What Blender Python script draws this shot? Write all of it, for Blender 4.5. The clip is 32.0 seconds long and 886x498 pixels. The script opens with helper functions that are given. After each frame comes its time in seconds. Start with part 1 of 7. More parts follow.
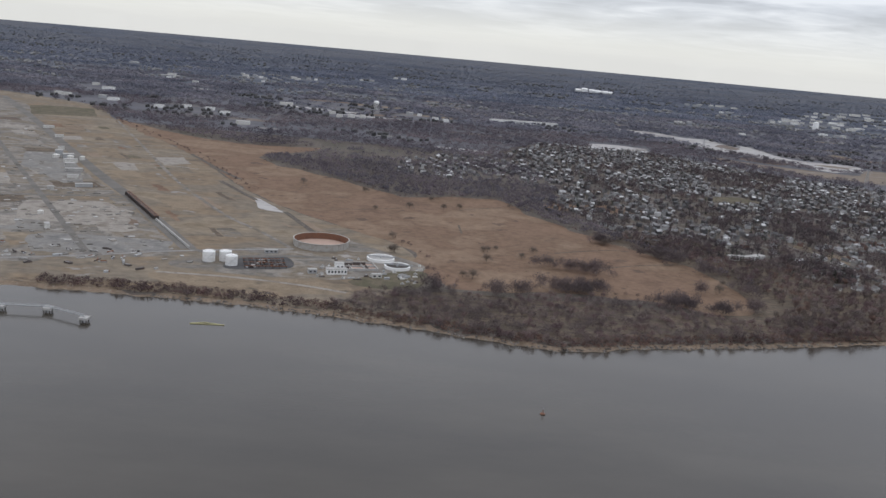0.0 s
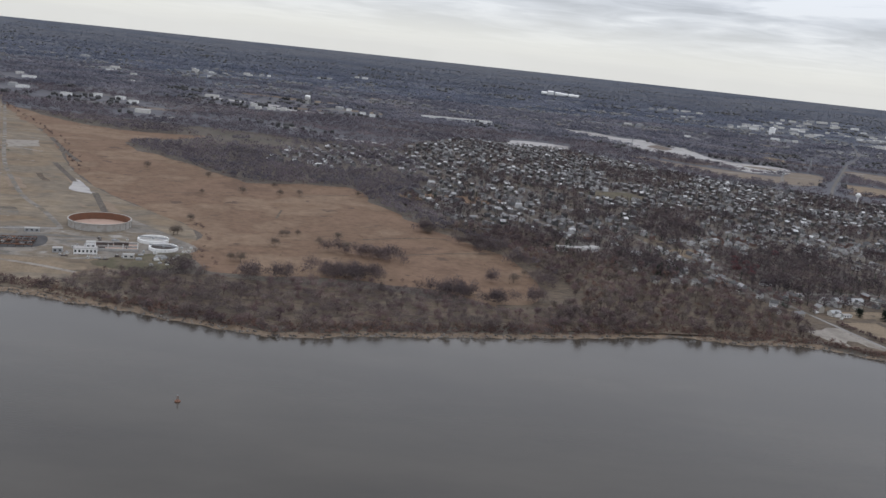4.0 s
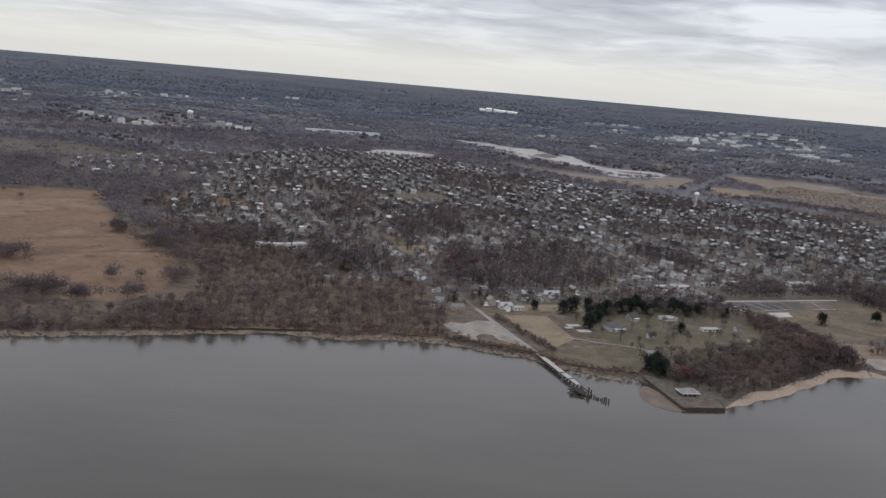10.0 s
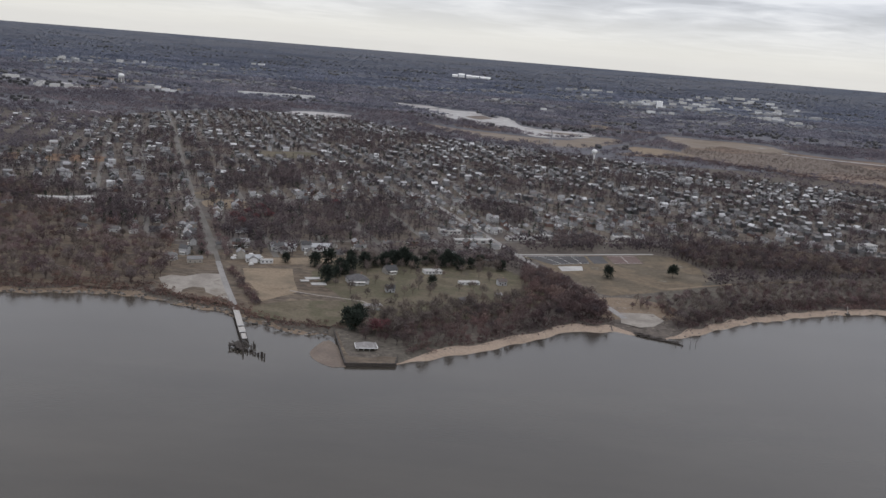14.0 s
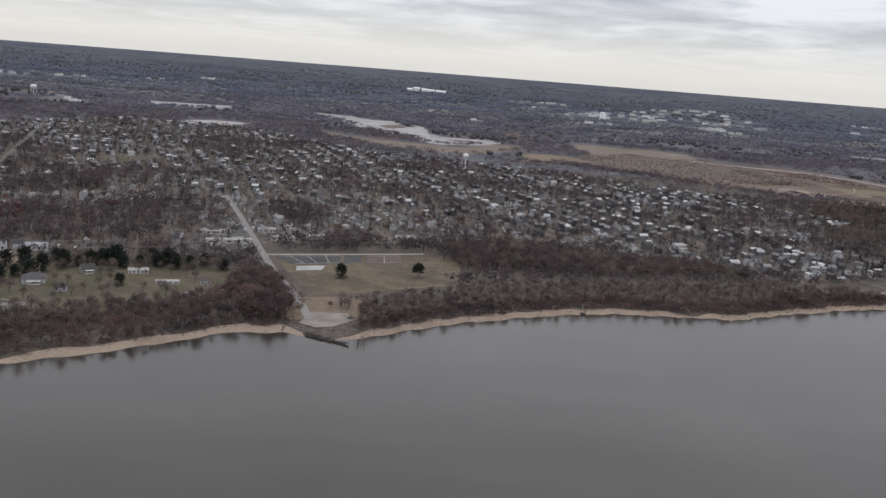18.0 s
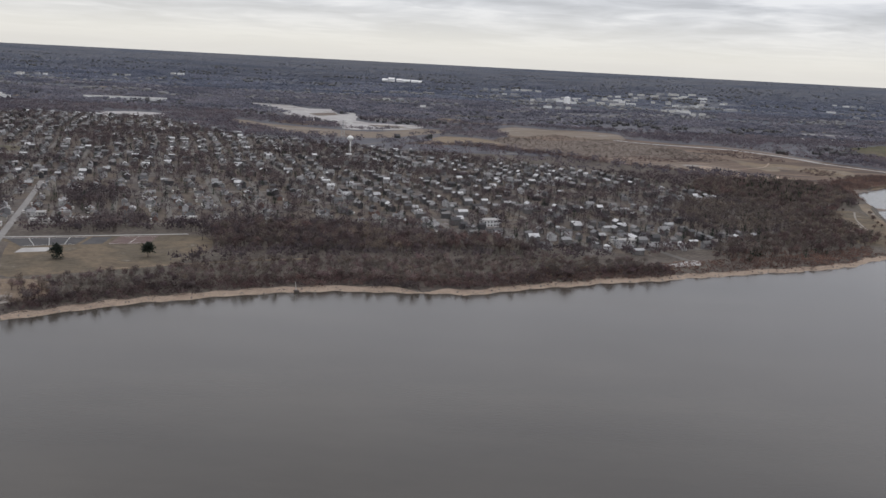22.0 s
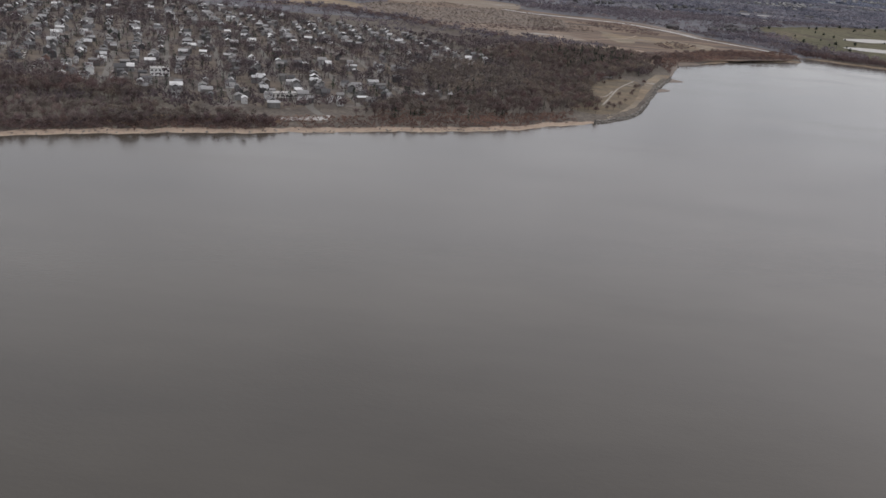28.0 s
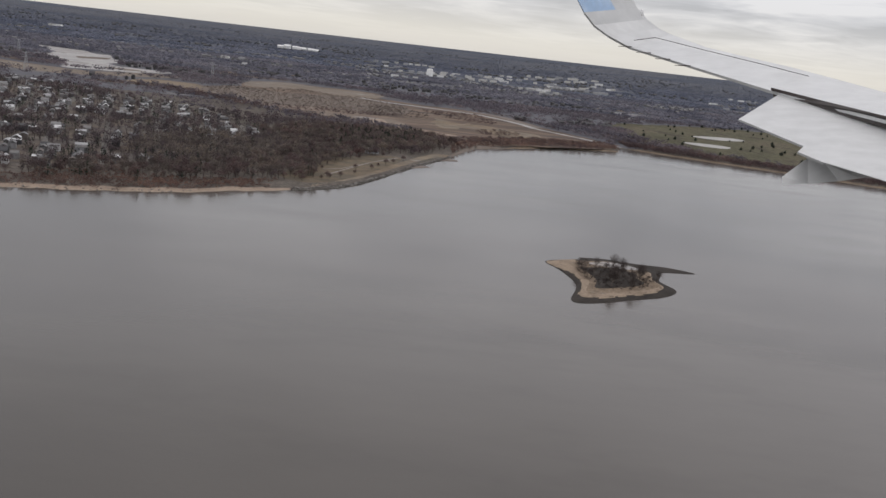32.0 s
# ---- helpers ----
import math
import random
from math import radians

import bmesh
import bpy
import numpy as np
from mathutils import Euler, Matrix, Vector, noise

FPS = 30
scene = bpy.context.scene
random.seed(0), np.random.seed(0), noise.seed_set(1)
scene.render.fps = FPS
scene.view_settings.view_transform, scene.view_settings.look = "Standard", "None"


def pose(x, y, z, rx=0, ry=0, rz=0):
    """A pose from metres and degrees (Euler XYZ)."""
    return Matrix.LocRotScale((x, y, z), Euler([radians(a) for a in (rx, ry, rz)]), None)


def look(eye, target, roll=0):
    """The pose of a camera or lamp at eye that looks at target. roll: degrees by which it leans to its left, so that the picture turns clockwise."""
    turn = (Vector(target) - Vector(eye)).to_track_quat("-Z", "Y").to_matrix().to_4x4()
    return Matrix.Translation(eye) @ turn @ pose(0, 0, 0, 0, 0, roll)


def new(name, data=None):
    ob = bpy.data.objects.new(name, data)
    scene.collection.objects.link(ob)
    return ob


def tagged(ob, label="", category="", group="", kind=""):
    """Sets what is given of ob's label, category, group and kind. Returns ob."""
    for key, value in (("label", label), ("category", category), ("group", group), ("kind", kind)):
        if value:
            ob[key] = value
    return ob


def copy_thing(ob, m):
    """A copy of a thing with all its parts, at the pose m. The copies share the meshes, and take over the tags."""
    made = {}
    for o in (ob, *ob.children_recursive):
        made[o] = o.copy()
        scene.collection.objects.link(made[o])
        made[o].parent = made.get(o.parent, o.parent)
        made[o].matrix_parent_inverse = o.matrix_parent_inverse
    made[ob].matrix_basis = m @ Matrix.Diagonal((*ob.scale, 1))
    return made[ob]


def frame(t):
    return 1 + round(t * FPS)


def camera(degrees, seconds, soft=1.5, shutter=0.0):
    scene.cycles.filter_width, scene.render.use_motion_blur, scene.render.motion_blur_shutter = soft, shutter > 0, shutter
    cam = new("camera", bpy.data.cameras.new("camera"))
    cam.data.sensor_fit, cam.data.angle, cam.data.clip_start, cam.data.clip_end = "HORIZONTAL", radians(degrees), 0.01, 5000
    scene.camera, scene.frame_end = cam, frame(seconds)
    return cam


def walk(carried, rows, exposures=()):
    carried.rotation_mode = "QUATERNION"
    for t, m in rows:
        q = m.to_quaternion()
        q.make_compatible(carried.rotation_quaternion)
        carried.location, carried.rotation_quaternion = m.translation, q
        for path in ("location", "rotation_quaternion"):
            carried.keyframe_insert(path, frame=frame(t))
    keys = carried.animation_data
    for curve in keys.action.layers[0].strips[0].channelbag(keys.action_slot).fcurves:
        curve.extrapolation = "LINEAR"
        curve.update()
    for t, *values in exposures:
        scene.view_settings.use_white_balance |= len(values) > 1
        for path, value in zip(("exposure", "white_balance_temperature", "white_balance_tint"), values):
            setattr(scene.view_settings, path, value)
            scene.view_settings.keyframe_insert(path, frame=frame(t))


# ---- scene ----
# The camera flies past at a steady pace: seconds, place, and turn in degrees.
cam = camera(53.35, 32.0)
ROWS = [
    (0.0, 0.00, 0.00, 139.41, 76.983, -5.103, 0.050),
    (0.5, 16.63, 4.52, 138.17, 77.054, -5.255, 0.026),
    (1.0, 33.25, 9.02, 136.95, 75.055, -5.227, 0.011),
    (1.5, 49.88, 13.48, 135.76, 73.455, -5.223, -0.047),
    (2.0, 66.50, 17.91, 134.59, 74.398, -5.782, 0.151),
    (2.5, 83.13, 22.31, 133.45, 76.741, -5.911, 0.120),
    (3.0, 99.75, 26.69, 132.32, 77.129, -6.165, 0.125),
    (3.5, 116.37, 31.03, 131.22, 77.080, -6.243, 0.113),
    (5.5, 182.84, 48.14, 126.99, 78.938, -4.916, -0.268),
    (6.0, 199.46, 52.34, 125.97, 78.913, -5.148, -0.268),
    (6.5, 216.07, 56.52, 124.97, 78.899, -5.437, -0.287),
    (7.0, 232.69, 60.68, 123.99, 78.874, -5.623, -0.280),
    (7.5, 249.30, 64.81, 123.02, 78.884, -5.760, -0.310),
    (8.0, 265.91, 68.91, 122.06, 78.977, -5.832, -0.346),
    (8.5, 282.51, 72.99, 121.12, 79.040, -5.606, -0.442),
    (9.0, 299.12, 77.04, 120.18, 79.091, -5.366, -0.544),
    (9.5, 315.73, 81.07, 119.26, 79.065, -5.330, -0.577),
    (10.0, 332.33, 85.07, 118.35, 79.106, -4.957, -0.673),
    (10.5, 348.93, 89.05, 117.44, 79.084, -4.662, -0.734),
    (11.0, 365.53, 93.00, 116.55, 78.675, -4.594, -0.631),
    (11.5, 382.13, 96.94, 115.66, 77.939, -4.455, -0.346),
    (12.0, 398.73, 100.84, 114.78, 77.447, -4.398, -0.197),
    (12.5, 415.32, 104.73, 113.90, 77.309, -4.397, -0.187),
    (13.0, 431.92, 108.59, 113.03, 77.273, -4.406, -0.205),
    (13.5, 448.51, 112.44, 112.16, 77.267, -4.476, -0.231),
    (14.0, 465.10, 116.26, 111.30, 77.209, -4.584, -0.212),
    (14.5, 481.69, 120.05, 110.44, 77.379, -4.592, -0.257),
    (16.5, 548.02, 135.04, 107.01, 78.391, -4.821, -0.560),
    (17.0, 564.60, 138.74, 106.15, 78.459, -4.321, -0.693),
    (17.5, 581.18, 142.42, 105.29, 78.460, -4.082, -0.815),
    (18.0, 597.75, 146.07, 104.42, 78.396, -4.352, -0.814),
    (18.5, 614.32, 149.71, 103.56, 78.358, -4.462, -0.884),
    (19.0, 630.90, 153.34, 102.68, 78.436, -4.412, -0.942),
    (19.5, 647.46, 156.94, 101.81, 78.491, -3.904, -1.122),
    (20.0, 664.03, 160.52, 100.92, 78.511, -3.751, -1.193),
    (20.5, 680.59, 164.09, 100.03, 78.515, -3.542, -1.012),
    (21.0, 697.16, 167.64, 99.13, 79.956, -3.519, -0.797),
    (21.5, 713.72, 171.18, 98.22, 79.989, -3.365, -0.711),
    (22.0, 730.27, 174.69, 97.30, 77.949, -2.886, -0.116),
    (22.5, 746.83, 178.20, 96.38, 68.885, -2.121, 0.756),
    (23.0, 763.38, 181.68, 95.44, 67.603, -1.424, 1.519),
    (23.5, 779.93, 185.15, 94.49, 67.190, -1.575, 1.885),
    (24.0, 796.48, 188.61, 93.52, 67.153, -1.937, 2.035),
    (24.5, 813.02, 192.05, 92.55, 67.201, -2.458, 2.229),
    (26.5, 879.18, 205.67, 88.49, 69.607, -3.231, 2.420),
    (27.0, 895.71, 209.04, 87.43, 69.943, -3.419, 2.252),
    (27.5, 912.24, 212.40, 86.36, 70.137, -3.988, 2.109),
    (28.0, 928.77, 215.75, 85.26, 70.436, -4.504, 1.900),
    (28.5, 945.30, 219.09, 84.15, 77.107, -4.746, 1.389),
    (29.0, 961.82, 222.41, 83.01, 83.978, -4.941, 0.360),
    (29.5, 978.34, 225.72, 81.86, 79.817, -4.946, -0.233),
    (30.0, 994.85, 229.02, 80.68, 79.024, -5.669, -0.647),
    (30.5, 1011.37, 232.31, 79.48, 78.441, -5.871, -0.804),
    (31.0, 1027.88, 235.59, 78.25, 78.204, -5.455, -0.923),
    (31.5, 1044.39, 238.86, 77.00, 77.453, -5.214, -0.946),
    (32.0, 1060.89, 242.12, 75.73, 77.170, -6.346, -0.694),
]
walk(cam, [(t, pose(x, y, z, rx, ry, rz)) for t, x, y, z, rx, ry, rz in ROWS],
     [(0, 0.22, 6100, 11), (3, 0.20, 6100, 11), (8, 0.17, 6170, 11.4), (14, 0.19, 6220, 12.2), (20, 0.19, 6280, 12.4), (22, 0.19, 6320, 12.2), (22.6, 0.46, 6480, 12), (24, 0.50, 6420, 12), (27, 0.45, 6450, 12.4), (28, 0.33, 6480, 12.2),
      (28.6, 0.12, 6470, 12.6), (29, -0.12, 6450, 12.6), (30, -0.08, 6480, 12.6), (31, 0.01, 6500, 12.6), (32, 0.09, 6500, 12.6)])

# ---- world, sun and exposure ----
world = bpy.data.worlds.new("world")
scene.world = world
world.use_nodes = True
wn, wl = world.node_tree.nodes, world.node_tree.links
wn.clear()


def wnode(kind, **values):
    n = wn.new(kind)
    for key, value in values.items():
        n.inputs[key].default_value = value
    return n


def wmath(op, a, b=None):
    n = wn.new("ShaderNodeMath")
    n.operation = op
    for i, v in enumerate((a, b)):
        if v is None:
            continue
        if isinstance(v, (int, float)):
            n.inputs[i].default_value = v
        else:
            wl.new(v, n.inputs[i])
    return n.outputs[0]


def wramp(fac, stops):
    n = wn.new("ShaderNodeValToRGB")
    while len(n.color_ramp.elements) < len(stops):
        n.color_ramp.elements.new(0.5)
    for e, (p, c) in zip(n.color_ramp.elements, stops):
        e.position, e.color = p, (*c, 1)
    wl.new(fac, n.inputs[0])
    return n.outputs[0]


def wmix(fac, a, b):
    n = wn.new("ShaderNodeMix")
    n.data_type = "RGBA"
    for socket, v in ((n.inputs[0], fac), (n.inputs[6], a), (n.inputs[7], b)):
        if isinstance(v, (int, float)):
            socket.default_value = v
        elif isinstance(v, tuple):
            socket.default_value = v
        else:
            wl.new(v, socket)
    return n.outputs[2]


sky = wn.new("ShaderNodeTexSky")
sky.sky_type, sky.sun_disc = "NISHITA", False
sky.sun_elevation, sky.sun_rotation = radians(68), radians(34)
coord = wn.new("ShaderNodeTexCoord").outputs["Generated"]
sep = wn.new("ShaderNodeSeparateXYZ")
wl.new(coord, sep.inputs[0])
height = wmath("MAXIMUM", sep.outputs[2], 0.0)
# a flat cloud deck seen in perspective
lift = wmath("ADD", height, 0.07)
flat = wn.new("ShaderNodeCombineXYZ")
wl.new(wmath("DIVIDE", sep.outputs[0], lift), flat.inputs[0])
wl.new(wmath("DIVIDE", sep.outputs[1], lift), flat.inputs[1])
big = wnode("ShaderNodeTexNoise", Scale=0.55, Detail=5.0, Roughness=0.5, Distortion=0.7)
fine = wnode("ShaderNodeTexNoise", Scale=1.7, Detail=5.0, Roughness=0.55, Distortion=0.9)
wl.new(flat.outputs[0], big.inputs["Vector"])
wl.new(flat.outputs[0], fine.inputs["Vector"])
mixed = wmath("ADD", wmath("MULTIPLY", big.outputs[0], 0.68), wmath("MULTIPLY", fine.outputs[0], 0.32))
deck = wramp(mixed, [(0.40, (0.36, 0.375, 0.405)), (0.5, (0.54, 0.555, 0.585)), (0.59, (0.78, 0.785, 0.79))])
high = wramp(mixed, [(0.38, (0.79, 0.79, 0.81)), (0.62, (1.03, 1.03, 1.05))])
deck = wmix(wramp(height, [(0.12, (0, 0, 0)), (0.30, (1, 1, 1))]), deck, high)
glow = wramp(height, [(0.0, (0.69, 0.67, 0.61)), (0.02, (0.745, 0.725, 0.65)), (0.055, (0.70, 0.69, 0.65)), (0.12, (0.60, 0.61, 0.615))])
veil = wramp(height, [(0.012, (0.05, 0.05, 0.05)), (0.05, (0.45, 0.45, 0.45)), (0.10, (0.95, 0.95, 0.95))])
cloudy = wmix(veil, glow, deck)
clear = wn.new("ShaderNodeMix")
clear.data_type, clear.blend_type = "RGBA", "MULTIPLY"
clear.inputs[0].default_value = 1.0
wl.new(sky.outputs[0], clear.inputs[6])
clear.inputs[7].default_value = (0.1, 0.1, 0.1, 1)
total = wmix(0.93, clear.outputs[2], cloudy)
back = wn.new("ShaderNodeBackground")
wl.new(total, back.inputs[0])
back.inputs[1].default_value = 1.0
wl.new(back.outputs[0], wn.new("ShaderNodeOutputWorld").inputs[0])

sun = new("sun", bpy.data.lights.new("sun", "SUN"))
sun.data.energy, sun.data.angle, sun.data.color = 0.35, radians(40), (1.0, 0.96, 0.9)
sun.matrix_world = look((0, 0, 0), (-0.2, -0.3, -0.93))


# ---- materials ----
def shader(name, rough=0.9, metal=0.0, ior=1.45, spec=0.3):
    m = bpy.data.materials.new(name)
    m.use_nodes = True
    b = m.node_tree.nodes["Principled BSDF"]
    b.inputs["Roughness"].default_value, b.inputs["Metallic"].default_value, b.inputs["IOR"].default_value = rough, metal, ior
    b.inputs["Specular IOR Level"].default_value = spec
    return m, m.node_tree.nodes, m.node_tree.links, b


def noise_node(n, l, scale, detail=4.0, rough=0.55, stretch=None, vec="Object"):
    co = n.new("ShaderNodeTexCoord").outputs[vec]
    if stretch:
        mp = n.new("ShaderNodeMapping")
        mp.inputs["Scale"].default_value = stretch[:3]
        mp.inputs["Rotation"].default_value = (0, 0, radians(stretch[3] if len(stretch) > 3 else 0))
        l.new(co, mp.inputs[0])
        co = mp.outputs[0]
    t = n.new("ShaderNodeTexNoise")
    t.inputs["Scale"].default_value, t.inputs["Detail"].default_value, t.inputs["Roughness"].default_value = scale, detail, rough
    l.new(co, t.inputs["Vector"])
    return t.outputs[0]


def ramp_node(n, l, fac, stops, step=False):
    r = n.new("ShaderNodeValToRGB")
    if step:
        r.color_ramp.interpolation = "CONSTANT"
    while len(r.color_ramp.elements) < len(stops):
        r.color_ramp.elements.new(0.5)
    for e, (p, c) in zip(r.color_ramp.elements, stops):
        e.position, e.color = p, (*c, 1)
    l.new(fac, r.inputs[0])
    return r.outputs[0]


def mix_node(n, l, fac, a, b, mode="MIX"):
    x = n.new("ShaderNodeMix")
    x.data_type, x.blend_type = "RGBA", mode
    for s, v in ((x.inputs[0], fac), (x.inputs[6], a), (x.inputs[7], b)):
        if isinstance(v, (int, float)):
            s.default_value = v
        elif isinstance(v, tuple):
            s.default_value = (*v, 1)
        else:
            l.new(v, s)
    return x.outputs[2]


def bump_node(n, l, b, fac, strength, distance):
    k = n.new("ShaderNodeBump")
    k.inputs["Strength"].default_value, k.inputs["Distance"].default_value = strength, distance
    l.new(fac, k.inputs["Height"])
    l.new(k.outputs[0], b.inputs["Normal"])


def spread(cols, lo=0.34, hi=0.66):
    return [(lo + (hi - lo) * i / max(1, len(cols) - 1), c) for i, c in enumerate(cols)]


def earth(name, cols, wide, small, rough=0.95, relief=0.15, stretch=None, fleck=None, grit=1.0):
    """Ground cover: broad patches, fine grain, and flecks of another colour."""
    m, n, l, b = shader(name, rough, spec=0.15)
    big = noise_node(n, l, wide, 5, 0.6, stretch)
    grain = noise_node(n, l, small, 5, 0.65, stretch)
    base = ramp_node(n, l, big, spread(cols))
    light = ramp_node(n, l, grain, [(0.3, (1 - 0.45 * grit,) * 3), (0.5, (1, 1, 1)), (0.72, (1 + 0.4 * grit, 1 + 0.38 * grit, 1 + 0.34 * grit))])
    col = mix_node(n, l, 1.0, base, light, "MULTIPLY")
    if fleck:
        spots = ramp_node(n, l, noise_node(n, l, fleck[1], 3, 0.7, stretch), [(fleck[2], (0, 0, 0)), (fleck[2] + 0.07, (1, 1, 1))])
        col = mix_node(n, l, spots, col, fleck[0])
    l.new(col, b.inputs["Base Color"])
    bump_node(n, l, b, grain, 0.6, relief)
    return m


def paint(name, col, rough=0.6, wear=0.15, scale=0.8, metal=0.0, dirt=(0.25, 0.22, 0.19), spec=0.4):
    """Painted, metal or masonry surface with faint staining."""
    m, n, l, b = shader(name, rough, metal, spec=spec)
    stain = ramp_node(n, l, noise_node(n, l, scale, 6, 0.65), [(0.45, (0, 0, 0)), (0.8, (1, 1, 1))])
    part_of = n.new("ShaderNodeMath")
    part_of.operation = "MULTIPLY"
    l.new(stain, part_of.inputs[0])
    part_of.inputs[1].default_value = wear * 3
    grain = ramp_node(n, l, noise_node(n, l, scale * 9, 3, 0.6), [(0.3, (0.9, 0.9, 0.9)), (0.7, (1.08, 1.08, 1.08))])
    l.new(mix_node(n, l, 1.0, mix_node(n, l, part_of.outputs[0], col, dirt), grain, "MULTIPLY"), b.inputs["Base Color"])
    return m


def varied(name, cols, rough=0.8, source="object"):
    """One of several colours for each copy, or for each loose piece of a joined mesh."""
    m, n, l, b = shader(name, rough, spec=0.25)
    if source == "object":
        r = n.new("ShaderNodeObjectInfo").outputs["Random"]
    else:
        r = n.new("ShaderNodeNewGeometry").outputs["Random Per Island"]
    base = ramp_node(n, l, r, [(i / len(cols), c) for i, c in enumerate(cols)], step=True)
    grain = ramp_node(n, l, noise_node(n, l, 1.3, 4, 0.6), [(0.3, (0.78, 0.78, 0.78)), (0.7, (1.15, 1.15, 1.15))])
    l.new(mix_node(n, l, 1.0, base, grain, "MULTIPLY"), b.inputs["Base Color"])
    return m


def foliage(name, cols, cell=0.16, rough=0.9, stand_size=0.03, vary=0.28):
    """Twigs or needles: each crown takes a tone of its own, with fine variation inside."""
    m, n, l, b = shader(name, rough, spec=0.1)
    v = n.new("ShaderNodeTexVoronoi")
    v.inputs["Scale"].default_value = cell
    l.new(n.new("ShaderNodeTexCoord").outputs["Object"], v.inputs["Vector"])
    s = n.new("ShaderNodeSeparateColor")
    l.new(v.outputs["Color"], s.inputs[0])
    tone = ramp_node(n, l, s.outputs[0], [(i / max(1, len(cols) - 1), c) for i, c in enumerate(cols)])
    stand = ramp_node(n, l, noise_node(n, l, stand_size, 4, 0.6), [(0.3, (0.62, 0.62, 0.66)), (0.5, (0.97, 0.97, 0.98)), (0.7, (1.34, 1.27, 1.22))])
    twig = ramp_node(n, l, n.new("ShaderNodeNewGeometry").outputs["Random Per Island"], [(0.0, (1 - vary,) * 3), (1.0, (1 + vary,) * 3)])
    col = mix_node(n, l, 1.0, mix_node(n, l, 1.0, tone, stand, "MULTIPLY"), twig, "MULTIPLY")
    l.new(col, b.inputs["Base Color"])
    thin = n.new("ShaderNodeBsdfTranslucent")
    l.new(col, thin.inputs[0])
    both = n.new("ShaderNodeMixShader")
    both.inputs[0].default_value = 0.4
    l.new(b.outputs[0], both.inputs[1])
    l.new(thin.outputs[0], both.inputs[2])
    l.new(both.outputs[0], n["Material Output"].inputs[0])
    return m


def water_material():
    m, n, l, b = shader("river_water", 0.16, ior=1.33, spec=0.5)
    silt = ramp_node(n, l, noise_node(n, l, 0.006, 5, 0.6, (1, 2.6, 1, 12)), spread([(0.0375, 0.0330, 0.0275), (0.0475, 0.0420, 0.0345), (0.059, 0.052, 0.0425)]))
    far = n.new("ShaderNodeVectorMath")
    far.operation = "DISTANCE"
    l.new(n.new("ShaderNodeTexCoord").outputs["Object"], far.inputs[0])
    far.inputs[1].default_value = (1420, 640, 0)
    bay = n.new("ShaderNodeMapRange")
    bay.interpolation_type = "SMOOTHERSTEP"
    for i, v in enumerate((150, 720, 1.0, 0.0)):
        bay.inputs[i + 1].default_value = v
    l.new(far.outputs["Value"], bay.inputs[0])
    # silt swirls, plus bright sky reflection put into the bay's colour
    silt_sheen = ramp_node(n, l, noise_node(n, l, 0.009, 5, 0.6, (1, 2.2, 1)), [(0.35, (0.080, 0.071, 0.063)), (0.5, (0.106, 0.095, 0.085)), (0.7, (0.121, 0.109, 0.098))])
    l.new(mix_node(n, l, bay.outputs[0], silt, silt_sheen), b.inputs["Base Color"])
    gust = ramp_node(n, l, noise_node(n, l, 0.012, 4, 0.55, (1, 3.0, 1, -18)), [(0.35, (0.09, 0.09, 0.09)), (0.7, (0.17, 0.17, 0.17))])
    l.new(gust, b.inputs["Roughness"])
    ripple = noise_node(n, l, 0.55, 6, 0.62, (1, 1.7, 1, 25))
    k = n.new("ShaderNodeBump")
    k.inputs["Distance"].default_value = 0.16
    l.new(ripple, k.inputs["Height"])
    # the bay behind the headland is shallow, silty and calmer than the open river; its paler colour also paints
    # reflected sky
    calm = n.new("ShaderNodeMapRange")
    calm.interpolation_type = "SMOOTHERSTEP"
    for i, v in enumerate((120, 760, 0.05, 0.22)):
        calm.inputs[i + 1].default_value = v
    l.new(far.outputs["Value"], calm.inputs[0])
    l.new(calm.outputs[0], k.inputs["Strength"])
    l.new(k.outputs[0], b.inputs["Normal"])
    return m


WATER = water_material()
SOIL = earth("woodland_floor", [(0.077, 0.066, 0.059), (0.117, 0.101, 0.088), (0.095, 0.086, 0.072)], 0.012, 0.5, relief=0.3, fleck=((0.162, 0.140, 0.117), 0.35, 0.6))
# far ground: the blue of distant haze is put into its colour
HAZEWOOD = earth("hazed_winter_woods", [(0.092, 0.093, 0.108), (0.131, 0.130, 0.141), (0.105, 0.104, 0.119), (0.158, 0.149, 0.143)], 0.006, 0.07, relief=0.3, stretch=(0.6, 1.5, 1), fleck=((0.210, 0.201, 0.188), 0.016, 0.63), grit=0.5)
MARSH = earth("dry_marsh_grass", [(0.136, 0.090, 0.064), (0.182, 0.121, 0.085), (0.151, 0.101, 0.070), (0.207, 0.147, 0.104), (0.168, 0.114, 0.078)], 0.011, 0.22, relief=0.25, fleck=((0.103, 0.073, 0.056), 0.045, 0.615), grit=0.45)
TANLAND = earth("dry_waste_ground", [(0.140, 0.113, 0.086), (0.200, 0.154, 0.108), (0.160, 0.136, 0.108), (0.221, 0.182, 0.136), (0.175, 0.140, 0.100)], 0.014, 0.18, relief=0.15, stretch=(0.8, 1.15, 1), fleck=((0.251, 0.237, 0.219), 0.05, 0.645), grit=0.6)
OLDYARD = earth("broken_refinery_ground", [(0.120, 0.104, 0.086), (0.186, 0.158, 0.124), (0.148, 0.137, 0.124), (0.226, 0.206, 0.182), (0.160, 0.132, 0.100), (0.200, 0.178, 0.152)], 0.022, 0.3, relief=0.1, stretch=(0.9, 1.1, 1), fleck=((0.30, 0.285, 0.265), 0.05, 0.635), grit=0.6)
